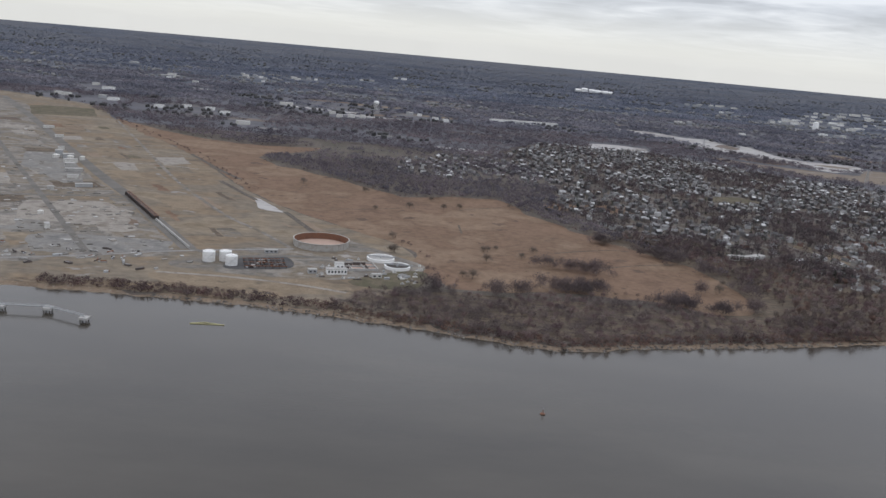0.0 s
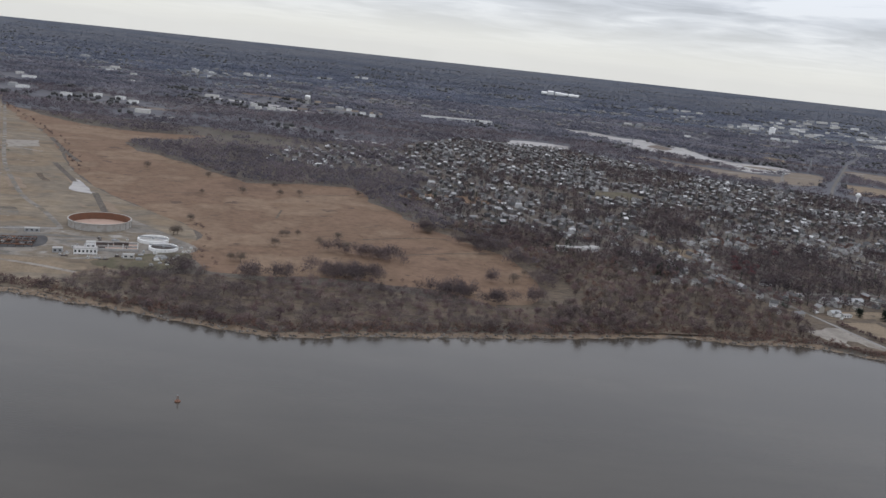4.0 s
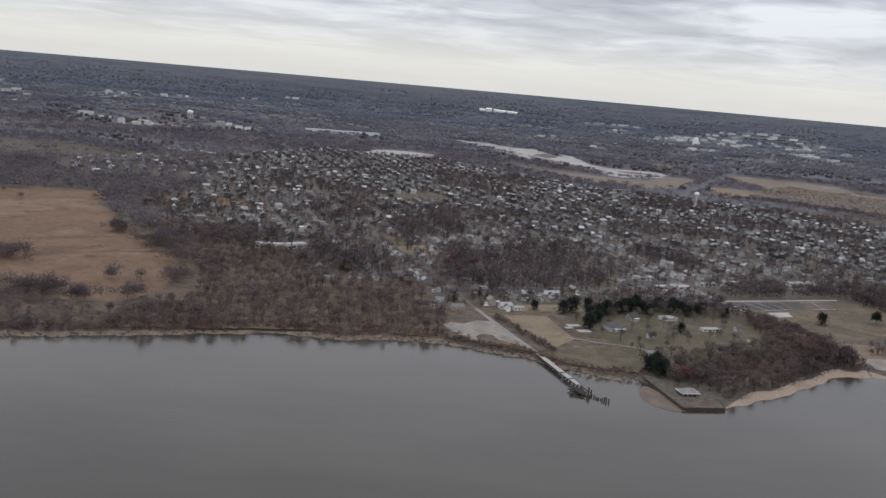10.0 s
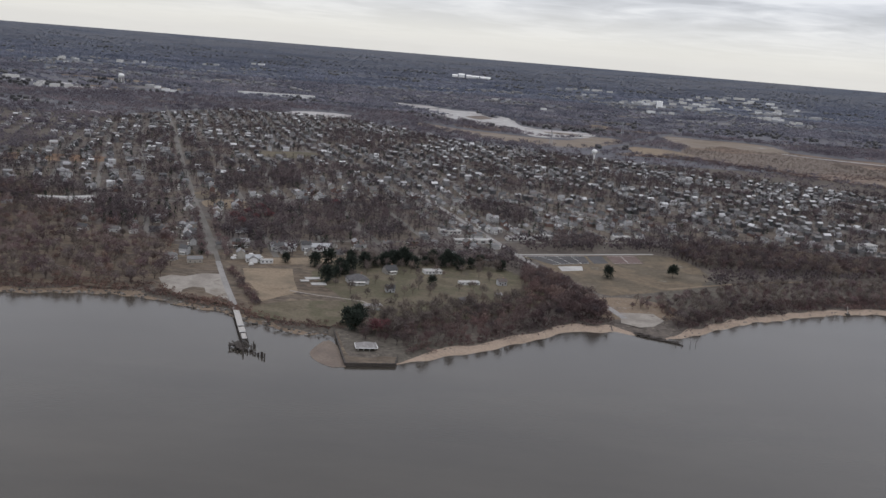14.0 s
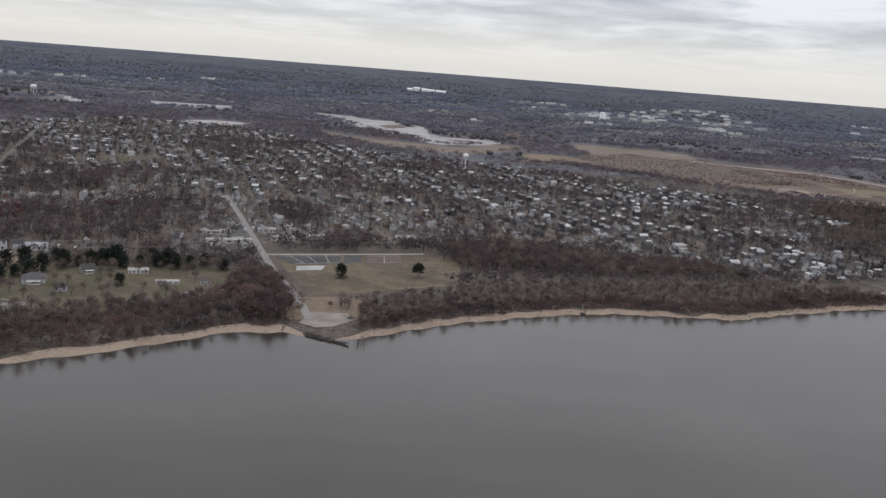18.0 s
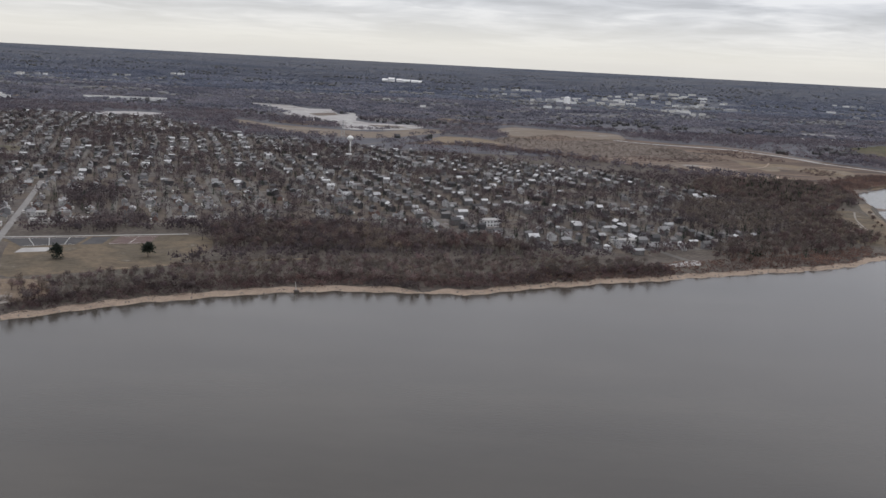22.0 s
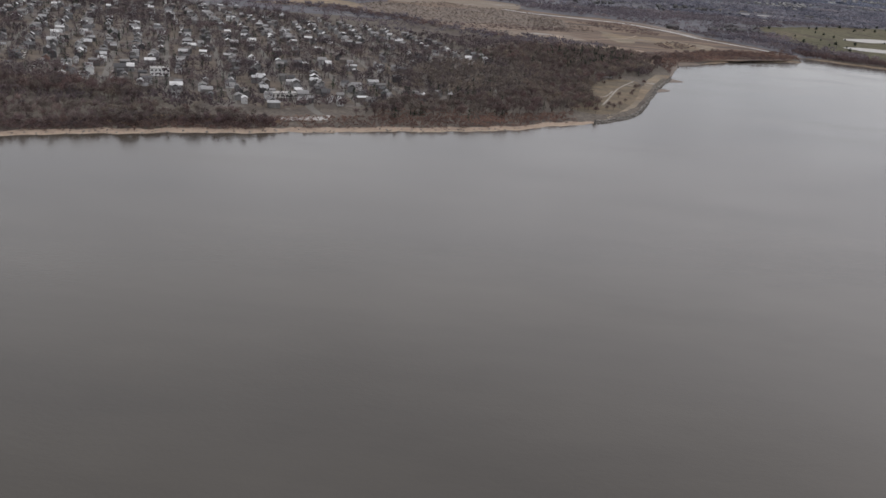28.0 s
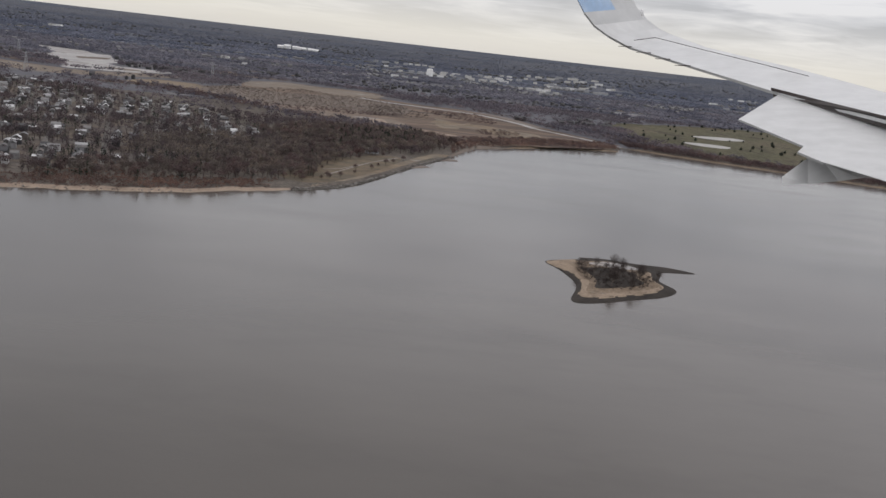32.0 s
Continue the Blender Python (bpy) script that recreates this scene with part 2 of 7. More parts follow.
BRUSHLAND = earth("brushy_brown_ground", [(0.095, 0.076, 0.059), (0.132, 0.104, 0.079), (0.105, 0.087, 0.070), (0.151, 0.121, 0.091)], 0.05, 0.4, relief=0.3, stretch=(0.6, 1.3, 1), fleck=((0.070, 0.058, 0.048), 0.14, 0.58))
LAWN = earth("winter_lawn", [(0.100, 0.086, 0.060), (0.134, 0.113, 0.082), (0.090, 0.084, 0.055), (0.118, 0.098, 0.072)], 0.05, 0.6, relief=0.1, fleck=((0.09, 0.078, 0.06), 0.12, 0.6), grit=0.5)
TANLAWN = earth("dormant_lawn", [(0.172, 0.135, 0.096), (0.228, 0.180, 0.130), (0.153, 0.126, 0.093)], 0.05, 0.8, relief=0.1, fleck=((0.112, 0.093, 0.073), 0.09, 0.62), grit=0.5)
GOLF = earth("fairway_grass", [(0.067, 0.064, 0.039), (0.089, 0.083, 0.051), (0.108, 0.090, 0.062)], 0.012, 0.25, relief=0.15, stretch=(1, 0.5, 1, 30), fleck=((0.059, 0.051, 0.037), 0.03, 0.56))
SAND = earth("river_sand", [(0.238, 0.185, 0.145), (0.308, 0.244, 0.192), (0.273, 0.213, 0.167)], 0.06, 1.1, relief=0.05, fleck=((0.132, 0.106, 0.088), 0.25, 0.66), grit=0.6)
MUDSHORE = earth("stony_mud", [(0.128, 0.098, 0.072), (0.204, 0.157, 0.115), (0.162, 0.128, 0.098)], 0.07, 1.3, relief=0.15, fleck=((0.255, 0.221, 0.187), 0.5, 0.6))
MUDFLAT = earth("wet_mudflat", [(0.248, 0.235, 0.225), (0.350, 0.336, 0.327), (0.202, 0.184, 0.170)], 0.014, 0.12, rough=0.5, relief=0.1, stretch=(0.6, 1.5, 1, 10), fleck=((0.156, 0.129, 0.106), 0.02, 0.6))
BROWNLAND = earth("bare_brown_fill", [(0.115, 0.086, 0.069), (0.170, 0.127, 0.099), (0.133, 0.099, 0.079), (0.225, 0.179, 0.147)], 0.010, 0.10, relief=0.2, stretch=(0.35, 1.6, 1, 14), fleck=((0.078, 0.064, 0.057), 0.025, 0.54))
REEDS = earth("pale_reeds", [(0.140, 0.115, 0.099), (0.178, 0.149, 0.128)], 0.03, 0.5, relief=0.5, fleck=((0.102, 0.083, 0.073), 0.02, 0.58))
ASPHALT = earth("worn_asphalt", [(0.118, 0.110, 0.100), (0.165, 0.154, 0.141)], 0.05, 1.0, rough=0.85, relief=0.02, grit=0.35)
PALEROAD = earth("pale_worn_road", [(0.205, 0.196, 0.188), (0.265, 0.254, 0.244)], 0.05, 1.0, rough=0.85, relief=0.02, fleck=((0.15, 0.14, 0.13), 0.15, 0.62), grit=0.4)
GRAVEL = earth("pale_gravel", [(0.208, 0.187, 0.165), (0.280, 0.257, 0.229), (0.184, 0.160, 0.135)], 0.07, 0.9, relief=0.05, fleck=((0.104, 0.090, 0.075), 0.09, 0.63), grit=0.35)
CONCRETE = earth("weathered_concrete", [(0.33, 0.322, 0.31), (0.43, 0.42, 0.405)], 0.09, 0.9, rough=0.85, relief=0.02, grit=0.35)
YARD = earth("industrial_yard", [(0.15, 0.145, 0.14), (0.21, 0.202, 0.19), (0.17, 0.155, 0.137)], 0.05, 0.3, relief=0.04, fleck=((0.30, 0.29, 0.28), 0.10, 0.62), grit=0.5)
# blue distance haze painted into the plain's colour
HAZEPLAIN = earth("hazed_winter_plain", [(0.068, 0.077, 0.100), (0.088, 0.097, 0.119), (0.112, 0.115, 0.127), (0.077, 0.086, 0.109)], 0.0035, 0.03, relief=0.0, stretch=(0.5, 1.4, 1), fleck=((0.185, 0.184, 0.178), 0.012, 0.66), grit=0.25)
WHITE = paint("white_paint", (0.78, 0.78, 0.77), 0.5, 0.12, 0.5)
OFFWHITE = paint("weathered_white", (0.62, 0.61, 0.58), 0.6, 0.2, 0.6)
GREYPAINT = paint("grey_paint", (0.36, 0.37, 0.38), 0.55, 0.15, 0.6)
RUST = paint("rusted_steel", (0.19, 0.095, 0.06), 0.85, 0.25, 0.5, dirt=(0.09, 0.06, 0.05))
RUSTFLOOR = paint("rust_stained_floor", (0.40, 0.29, 0.235), 0.85, 0.2, 0.25, dirt=(0.27, 0.19, 0.15))
DARKSTEEL = paint("dark_steel", (0.075, 0.065, 0.062), 0.7, 0.2, 0.7, dirt=(0.14, 0.08, 0.06))
DARKWOOD = paint("wet_old_timber", (0.055, 0.047, 0.042), 0.85, 0.2, 1.0, dirt=(0.11, 0.095, 0.085))
GREYWOOD = paint("bleached_timber", (0.40, 0.38, 0.355), 0.85, 0.2, 1.0, dirt=(0.2, 0.18, 0.16))
YELLOW = paint("yellow_boom", (0.45, 0.42, 0.22), 0.6, 0.15, 0.6)
ROCK = varied("revetment_rock", [(0.08, 0.074, 0.068), (0.13, 0.12, 0.11), (0.18, 0.165, 0.15), (0.10, 0.089, 0.08), (0.22, 0.205, 0.187)], 0.9, "island")
ROOF = varied("shingle_roof", [(0.092, 0.092, 0.093), (0.189, 0.187, 0.187), (0.132, 0.125, 0.121), (0.251, 0.248, 0.248), (0.070, 0.069, 0.070), (0.154, 0.148, 0.144), (0.352, 0.349, 0.348), (0.119, 0.100, 0.092), (0.110, 0.107, 0.107)])
WALL = varied("house_siding", [(0.447, 0.443, 0.434), (0.327, 0.314, 0.288), (0.568, 0.568, 0.563), (0.224, 0.224, 0.228), (0.361, 0.335, 0.292), (0.181, 0.120, 0.103), (0.447, 0.447, 0.452)])
ROOFFAR = varied("far_roofs", [(0.090, 0.090, 0.093), (0.162, 0.160, 0.162), (0.243, 0.241, 0.243), (0.126, 0.121, 0.119), (0.360, 0.360, 0.362), (0.070, 0.069, 0.072), (0.180, 0.175, 0.171), (0.522, 0.522, 0.522), (0.140, 0.122, 0.113), (0.207, 0.203, 0.203)], 0.8, "island")
BRICK = paint("brick_masonry", (0.28, 0.17, 0.13), 0.85, 0.15, 1.5)
GLASSDARK = paint("window_glass", (0.05, 0.055, 0.06), 0.15, 0.05, 0.5)
BARE = foliage("bare_twigs", [(0.096, 0.073, 0.073), (0.150, 0.112, 0.106), (0.123, 0.082, 0.081), (0.166, 0.124, 0.112), (0.102, 0.084, 0.087)], vary=0.18)
SCRUB = foliage("reddish_scrub", [(0.157, 0.101, 0.088), (0.201, 0.140, 0.116), (0.134, 0.092, 0.085)], 0.3)
TOWNBARE = foliage("street_tree_twigs", [(0.085, 0.073, 0.077), (0.121, 0.100, 0.103), (0.099, 0.079, 0.085), (0.132, 0.105, 0.103)], stand_size=0.02, vary=0.2)
# blue haze of distance is mixed into these three twig colours
HAZEBARE = foliage("hazed_wood_twigs", [(0.125, 0.116, 0.137), (0.169, 0.151, 0.165), (0.142, 0.122, 0.140), (0.184, 0.160, 0.168)], 0.03, stand_size=0.012, vary=0.18)
FARHAZEBARE = foliage("hazed_distant_twigs", [(0.147, 0.165, 0.217), (0.184, 0.201, 0.253), (0.162, 0.179, 0.230), (0.199, 0.210, 0.253)], 0.012, stand_size=0.005, vary=0.12)
MIDHAZEBARE = foliage("hazed_middle_twigs", [(0.154, 0.158, 0.195), (0.205, 0.203, 0.234), (0.172, 0.172, 0.206), (0.220, 0.212, 0.234)], 0.02, stand_size=0.008, vary=0.14)
EVERGREEN = foliage("conifer_needles", [(0.030, 0.040, 0.032), (0.046, 0.056, 0.042), (0.037, 0.046, 0.040)], 0.25)
REEDGOLD = earth("flattened_straw", [(0.198, 0.151, 0.113), (0.236, 0.187, 0.143)], 0.06, 0.6, relief=0.1, grit=0.4)
WILLOW = foliage("grey_willow_twigs", [(0.129, 0.107, 0.097), (0.175, 0.148, 0.129), (0.146, 0.120, 0.109), (0.189, 0.159, 0.134), (0.119, 0.102, 0.097)], 0.2, stand_size=0.04, vary=0.18)
RUSSET = foliage("russet_scrub", [(0.150, 0.088, 0.072), (0.190, 0.116, 0.092), (0.130, 0.080, 0.070)], 0.3, vary=0.2)
WESTTWIG = foliage("mixed_riverside_twigs", [(0.171, 0.136, 0.131), (0.214, 0.180, 0.169), (0.180, 0.131, 0.131), (0.155, 0.112, 0.116), (0.203, 0.166, 0.152)], 0.15, stand_size=0.03, vary=0.2)
COURTGRASS = earth("trampled_dry_grass", [(0.118, 0.095, 0.070), (0.152, 0.120, 0.086), (0.104, 0.088, 0.066), (0.140, 0.116, 0.090)], 0.03, 0.4, relief=0.12, fleck=((0.19, 0.17, 0.145), 0.06, 0.64), grit=0.5)
THICKET = foliage("dark_thicket_twigs", [(0.116, 0.095, 0.096), (0.155, 0.128, 0.125), (0.127, 0.103, 0.107)], 0.2, stand_size=0.04, vary=0.15)
REDBUD = foliage("reddish_twigs", [(0.170, 0.080, 0.085), (0.208, 0.105, 0.108)], 0.3)
BARK = paint("bark", (0.12, 0.10, 0.085), 0.95, 0.2, 2.0, dirt=(0.07, 0.06, 0.05))
WETMUD = earth("dark_wet_mud", [(0.030, 0.026, 0.023), (0.052, 0.045, 0.040)], 0.1, 1.2, rough=0.9, relief=0.06)
DARKTWIG = foliage("dark_twigs", [(0.060, 0.049, 0.046), (0.088, 0.072, 0.066)], 0.3)
WETSAND = earth("wet_sand", [(0.123, 0.097, 0.080), (0.168, 0.134, 0.108)], 0.12, 1.0, rough=0.6, relief=0.04, grit=0.6)
YARDS = earth("town_gardens", [(0.082, 0.070, 0.057), (0.123, 0.101, 0.083), (0.098, 0.086, 0.079), (0.146, 0.131, 0.122)], 0.03, 0.22, relief=0.1, fleck=((0.229, 0.211, 0.202), 0.07, 0.63), grit=0.7)
REEDTWIG = foliage("reed_stems", [(0.162, 0.132, 0.112), (0.204, 0.168, 0.143), (0.140, 0.115, 0.100)], 0.1)
TANTWIG = foliage("tan_dry_brush", [(0.24, 0.178, 0.128), (0.29, 0.218, 0.158), (0.19, 0.142, 0.108)], 0.2)
COURT = earth("dark_court_asphalt", [(0.065, 0.063, 0.065), (0.092, 0.089, 0.089)], 0.09, 0.8, rough=0.85, relief=0.02, fleck=((0.122, 0.116, 0.112), 0.2, 0.64), grit=0.4)
PALEMEADOW = earth("pale_marsh_meadow", [(0.150, 0.122, 0.096), (0.202, 0.167, 0.133), (0.172, 0.142, 0.116), (0.241, 0.211, 0.181)], 0.02, 0.3, relief=0.1, stretch=(0.5, 1.4, 1, 10), fleck=((0.284, 0.271, 0.258), 0.03, 0.62), grit=0.5)
ISLESAND = earth("island_sand", [(0.20, 0.155, 0.115), (0.28, 0.22, 0.165), (0.235, 0.185, 0.14)], 0.1, 1.1, relief=0.05, fleck=((0.11, 0.085, 0.068), 0.25, 0.6), grit=0.7)


# ---- tools ----
rng = np.random.default_rng(7)


def tri_mesh(name, verts, tris, material):
    """A mesh from arrays of corners and triangles (or quads)."""
    me = bpy.data.meshes.new(name)
    verts, tris = np.asarray(verts, np.float32), np.asarray(tris, np.int32)
    k = tris.shape[1]
    me.vertices.add(len(verts))
    me.vertices.foreach_set("co", verts.ravel())
    me.loops.add(tris.size)
    me.loops.foreach_set("vertex_index", tris.ravel())
    me.polygons.add(len(tris))
    me.polygons.foreach_set("loop_start", np.arange(0, tris.size, k, dtype=np.int32))
    me.update(calc_edges=True)
    me.materials.append(material)
    return me


def to_mesh(name, bm, material, smooth=False):
    me = bpy.data.meshes.new(name)
    bmesh.ops.recalc_face_normals(bm, faces=bm.faces)
    bm.to_mesh(me)
    bm.free()
    me.materials.append(material)
    if smooth:
        for p in me.polygons:
            p.use_smooth = True
    return me


def part(name, bm, material, parent, label="", smooth=False):
    me = bm if isinstance(bm, bpy.types.Mesh) else to_mesh(name, bm, material, smooth)
    ob = new(name, me)
    ob.parent = parent
    return tagged(ob, label)


def thing(name, at, label, category, group="", turn=0.0):
    ob = new(name)
    ob.empty_display_size = 0.5
    ob.matrix_basis = pose(*at, 0, 0, turn)
    return tagged(ob, label, category, group)


def box(bm, x, y, z, sx, sy, sz, turn=0.0):
    """A box that stands on z with its middle at x, y."""
    m = Matrix.Translation((x, y, z + sz / 2)) @ Matrix.Rotation(radians(turn), 4, "Z") @ Matrix.Diagonal((sx, sy, sz, 1))
    bmesh.ops.create_cube(bm, size=1.0, matrix=m)
    return bm


def boxes(*rows):
    bm = bmesh.new()
    for r in rows:
        box(bm, *r)
    return bm


def bevelled(bm, width):
    bmesh.ops.bevel(bm, geom=list(bm.edges), offset=width, segments=1, affect="EDGES")
    return bm


def lathe(profile, n=32, cap=False):
    """A body of revolution from (radius, height) pairs."""
    bm = bmesh.new()
    rings = []
    for r, z in profile:
        rings.append([bm.verts.new((r * math.cos(2 * math.pi * i / n), r * math.sin(2 * math.pi * i / n), z)) for i in range(n)])
    for a, b in zip(rings, rings[1:]):
        for i in range(n):
            bm.faces.new((a[i], a[(i + 1) % n], b[(i + 1) % n], b[i]))
    if cap:
        bm.faces.new(rings[-1])
    return bm


def rod(bm, a, b, r0, r1=None, n=6):
    """A tapered rod from a to b."""
    a, b = Vector(a), Vector(b)
    r1 = r0 if r1 is None else r1
    q = (b - a).to_track_quat("Z", "Y")
    lo, hi = [], []
    for i in range(n):
        d = Vector((math.cos(2 * math.pi * i / n), math.sin(2 * math.pi * i / n), 0))
        lo.append(bm.verts.new(a + q @ (d * r0)))
        hi.append(bm.verts.new(b + q @ (d * r1)))
    for i in range(n):
        bm.faces.new((lo[i], lo[(i + 1) % n], hi[(i + 1) % n], hi[i]))
    bm.faces.new(lo[::-1])
    bm.faces.new(hi)
    return bm


def curve_points(points, step, closed=False):
    """Points along a smooth line through the given ones."""
    p = np.array(points, float)
    n = len(p)
    out = []
    for i in range(n if closed else n - 1):
        if closed:
            a, b, c, d = p[i - 1], p[i], p[(i + 1) % n], p[(i + 2) % n]
        else:
            a, b, c, d = p[max(i - 1, 0)], p[i], p[i + 1], p[min(i + 2, n - 1)]
        k = max(1, int(np.linalg.norm(c - b) / step))
        for s in np.arange(k) / k:
            out.append(0.5 * (2 * b + (c - a) * s + (2 * a - 5 * b + 4 * c - d) * s * s + (3 * b - a - 3 * c + d) * s ** 3))
    if not closed:
        out.append(p[-1])
    return np.array(out)


def inside(px, py, poly):
    """Which points lie in a polygon."""
    px, py = np.asarray(px), np.asarray(py)
    hit = np.zeros(px.shape, bool)
    q = np.array(poly, float)
    for (x0, y0), (x1, y1) in zip(q, np.roll(q, -1, 0)):
        if y0 == y1:
            continue
        hit ^= ((y0 > py) != (y1 > py)) & (px < (x1 - x0) * (py - y0) / (y1 - y0) + x0)
    return hit


def patch(name, points, material, z, label, rough=1.5, step=6.0, smooth=True, category="ground", at_level=None):
    """A piece of ground cover with an uneven outline, laid just above the land."""
    line = curve_points(points, step, True) if smooth else np.array(points, float)
    bm = bmesh.new()
    vs = []
    for x, y in line:
        k = 0.11 if rough < 3.5 else 0.035
        j = Vector((noise.noise((x * k, y * k, 3.1)), noise.noise((x * k, y * k, 8.4)))) * rough * (1 if rough < 3.5 else 2.2)
        vs.append(bm.verts.new((x + j.x, y + j.y, z)))
    bm.faces.new(vs)
    bmesh.ops.triangulate(bm, faces=bm.faces)
    me = to_mesh(name, bm, material)
    if me.polygons and me.polygons[0].normal.z < 0:
        me.flip_normals()
    return tagged(new(name, me), label, category, kind="structure")


def strip(name, points, width, material, z, label, category="road", step=8.0):
    """A road or path of even width along a smooth line."""
    line = curve_points(points, step)
    t = np.gradient(line, axis=0)
    t /= np.linalg.norm(t, axis=1)[:, None]
    nrm = np.stack([-t[:, 1], t[:, 0]], 1) * width / 2
    a, b = line + nrm, line - nrm
    v = np.concatenate([np.c_[a, np.full(len(a), z)], np.c_[b, np.full(len(b), z)]])
    k = len(a)
    i = np.arange(k - 1)
    return tagged(new(name, tri_mesh(name, v, np.stack([i + k, i + k + 1, i + 1, i], 1), material)), label, category, kind="structure")


def scatter(poly, spacing, avoid=(), jitter=0.85, keep=1.0):
    """Uneven points about so far apart inside a polygon and outside others."""
    q = np.array(poly, float)
    (x0, y0), (x1, y1) = q.min(0), q.max(0)
    gx, gy = np.meshgrid(np.arange(x0, x1, spacing), np.arange(y0, y1, spacing))
    p = np.stack([gx.ravel(), gy.ravel()], 1) + rng.uniform(-jitter, jitter, (gx.size, 2)) * spacing
    ok = inside(p[:, 0], p[:, 1], poly) & (rng.random(len(p)) < keep)
    for a in avoid:
        ok &= ~inside(p[:, 0], p[:, 1], a)
    return p[ok]


def twig_cloud(r, count, centre, size, length, width, skin=0.0):
    """Slivers spread through a crown, most of them near its skin; a share lies along the skin, the rest points outwards."""
    d = r.normal(size=(count, 3))
    d /= np.linalg.norm(d, axis=1)[:, None]
    d[:, 2] = np.where(d[:, 2] < -0.45, -d[:, 2], d[:, 2])
    lump = 1 + 0.22 * np.sin(3 * d[:, 0] + 2.1) * np.cos(4 * d[:, 1] + 0.4) + 0.12 * r.normal(size=count)
    rad = (r.random(count) ** 0.45)[:, None] * lump[:, None]
    p = np.array(centre) + d * rad * np.array(size)
    out = d + np.array([0, 0, 0.55]) + 0.5 * r.normal(size=(count, 3))
    out /= np.linalg.norm(out, axis=1)[:, None]
    side = np.cross(out, r.normal(size=(count, 3)))
    lay = r.random(count) < skin
    flat = np.cross(d, r.normal(size=(count, 3)))
    flat += 0.25 * r.normal(size=(count, 3)) * np.linalg.norm(flat, axis=1)[:, None]
    out[lay] = (flat / np.linalg.norm(flat, axis=1)[:, None])[lay]
    side[lay] = np.cross(out, d)[lay]
    side /= np.linalg.norm(side, axis=1)[:, None]
    ln = length * r.uniform(0.6, 1.4, (count, 1))
    wd = width * r.uniform(0.6, 1.4, (count, 1)) * np.where(lay, 1.5, 1.0)[:, None]
    v = np.stack([p - side * wd / 2 - out * ln * 0.4, p + side * wd / 2 - out * ln * 0.4, p + out * ln * 0.6], 1)
    return v.reshape(-1, 3), np.arange(count * 3).reshape(-1, 3)


def limb_arrays(segments, sides=3):
    """Tapered limbs as open prisms: rows of (start, end, radius, radius)."""
    vs, fs, base = [], [], 0
    for a, b, r0, r1 in segments:
        a, b = np.array(a, float), np.array(b, float)
        w = (b - a) / np.linalg.norm(b - a)
        s = np.cross(w, (0.3, 0.9, 0.2))
        s /= np.linalg.norm(s)
        u = np.cross(w, s)
        for i in range(sides):
            c, k = math.cos(2 * math.pi * i / sides), math.sin(2 * math.pi * i / sides)
            vs += [a + (s * c + u * k) * r0, b + (s * c + u * k) * r1]
        for i in range(sides):
            j = (i + 1) % sides
            fs += [(base + 2 * i, base + 2 * j, base + 2 * j + 1), (base + 2 * i, base + 2 * j + 1, base + 2 * i + 1)]
        base += 2 * sides
    return np.array(vs), np.array(fs)


def bare_tree(seed, twigs, spread_to=0.36, limbs=7, width=0.05, skin=0.0):
    """A leafless tree one metre high: wood and twigs as two pairs of arrays."""
    r = np.random.default_rng(seed)
    lean = r.normal(0, 0.03, 2)
    top = (lean[0], lean[1], 0.5)
    seg = [((0, 0, 0), (lean[0] * 0.5, lean[1] * 0.5, 0.28), 0.028, 0.021), ((lean[0] * 0.5, lean[1] * 0.5, 0.28), top, 0.021, 0.013)]
    for i in range(limbs):
        a = 2 * math.pi * (i + r.uniform(-0.3, 0.3)) / limbs
        h = r.uniform(0.22, 0.5)
        out = spread_to * r.uniform(0.55, 0.95)
        s = (lean[0] * h, lean[1] * h, h)
        e = (s[0] + out * math.cos(a), s[1] + out * math.sin(a), h + r.uniform(0.2, 0.45))
        seg.append((s, e, 0.012, 0.004))
    wood = limb_arrays(seg)
    crown = twig_cloud(r, twigs, (lean[0], lean[1], 0.62), (spread_to, spread_to, 0.36), 0.20, width, skin)
    return wood, crown


def conifer(seed, twigs):
    """An evergreen one metre high: trunk and tiers of drooping sprays."""
    r = np.random.default_rng(seed)
    wood = limb_arrays([((0, 0, 0), (0, 0, 0.9), 0.03, 0.006)])
    h = 0.12 + 0.86 * r.random(twigs) ** 1.25
    a = r.random(twigs) * 2 * math.pi
    rad = 0.30 * (1.02 - h) ** 0.75 * r.uniform(0.35, 1.1, twigs)
    p = np.stack([rad * np.cos(a), rad * np.sin(a), h], 1)
    out = np.stack([np.cos(a), np.sin(a), -0.35 + 0.4 * r.normal(size=twigs)], 1)
    side = np.stack([-np.sin(a), np.cos(a), 0.4 * r.normal(size=twigs)], 1)
    ln, wd = r.uniform(0.07, 0.15, (twigs, 1)), r.uniform(0.05, 0.11, (twigs, 1))
    v = np.stack([p - side * wd / 2 - out * ln * 0.5, p + side * wd / 2 - out * ln * 0.5, p + out * ln * 0.6], 1)
    return wood, (v.reshape(-1, 3), np.arange(twigs * 3).reshape(-1, 3))


def joined(pair):
    (v0, f0), (v1, f1) = pair
    return np.concatenate([v0, v1]), np.concatenate([f0, f1 + len(v0)])


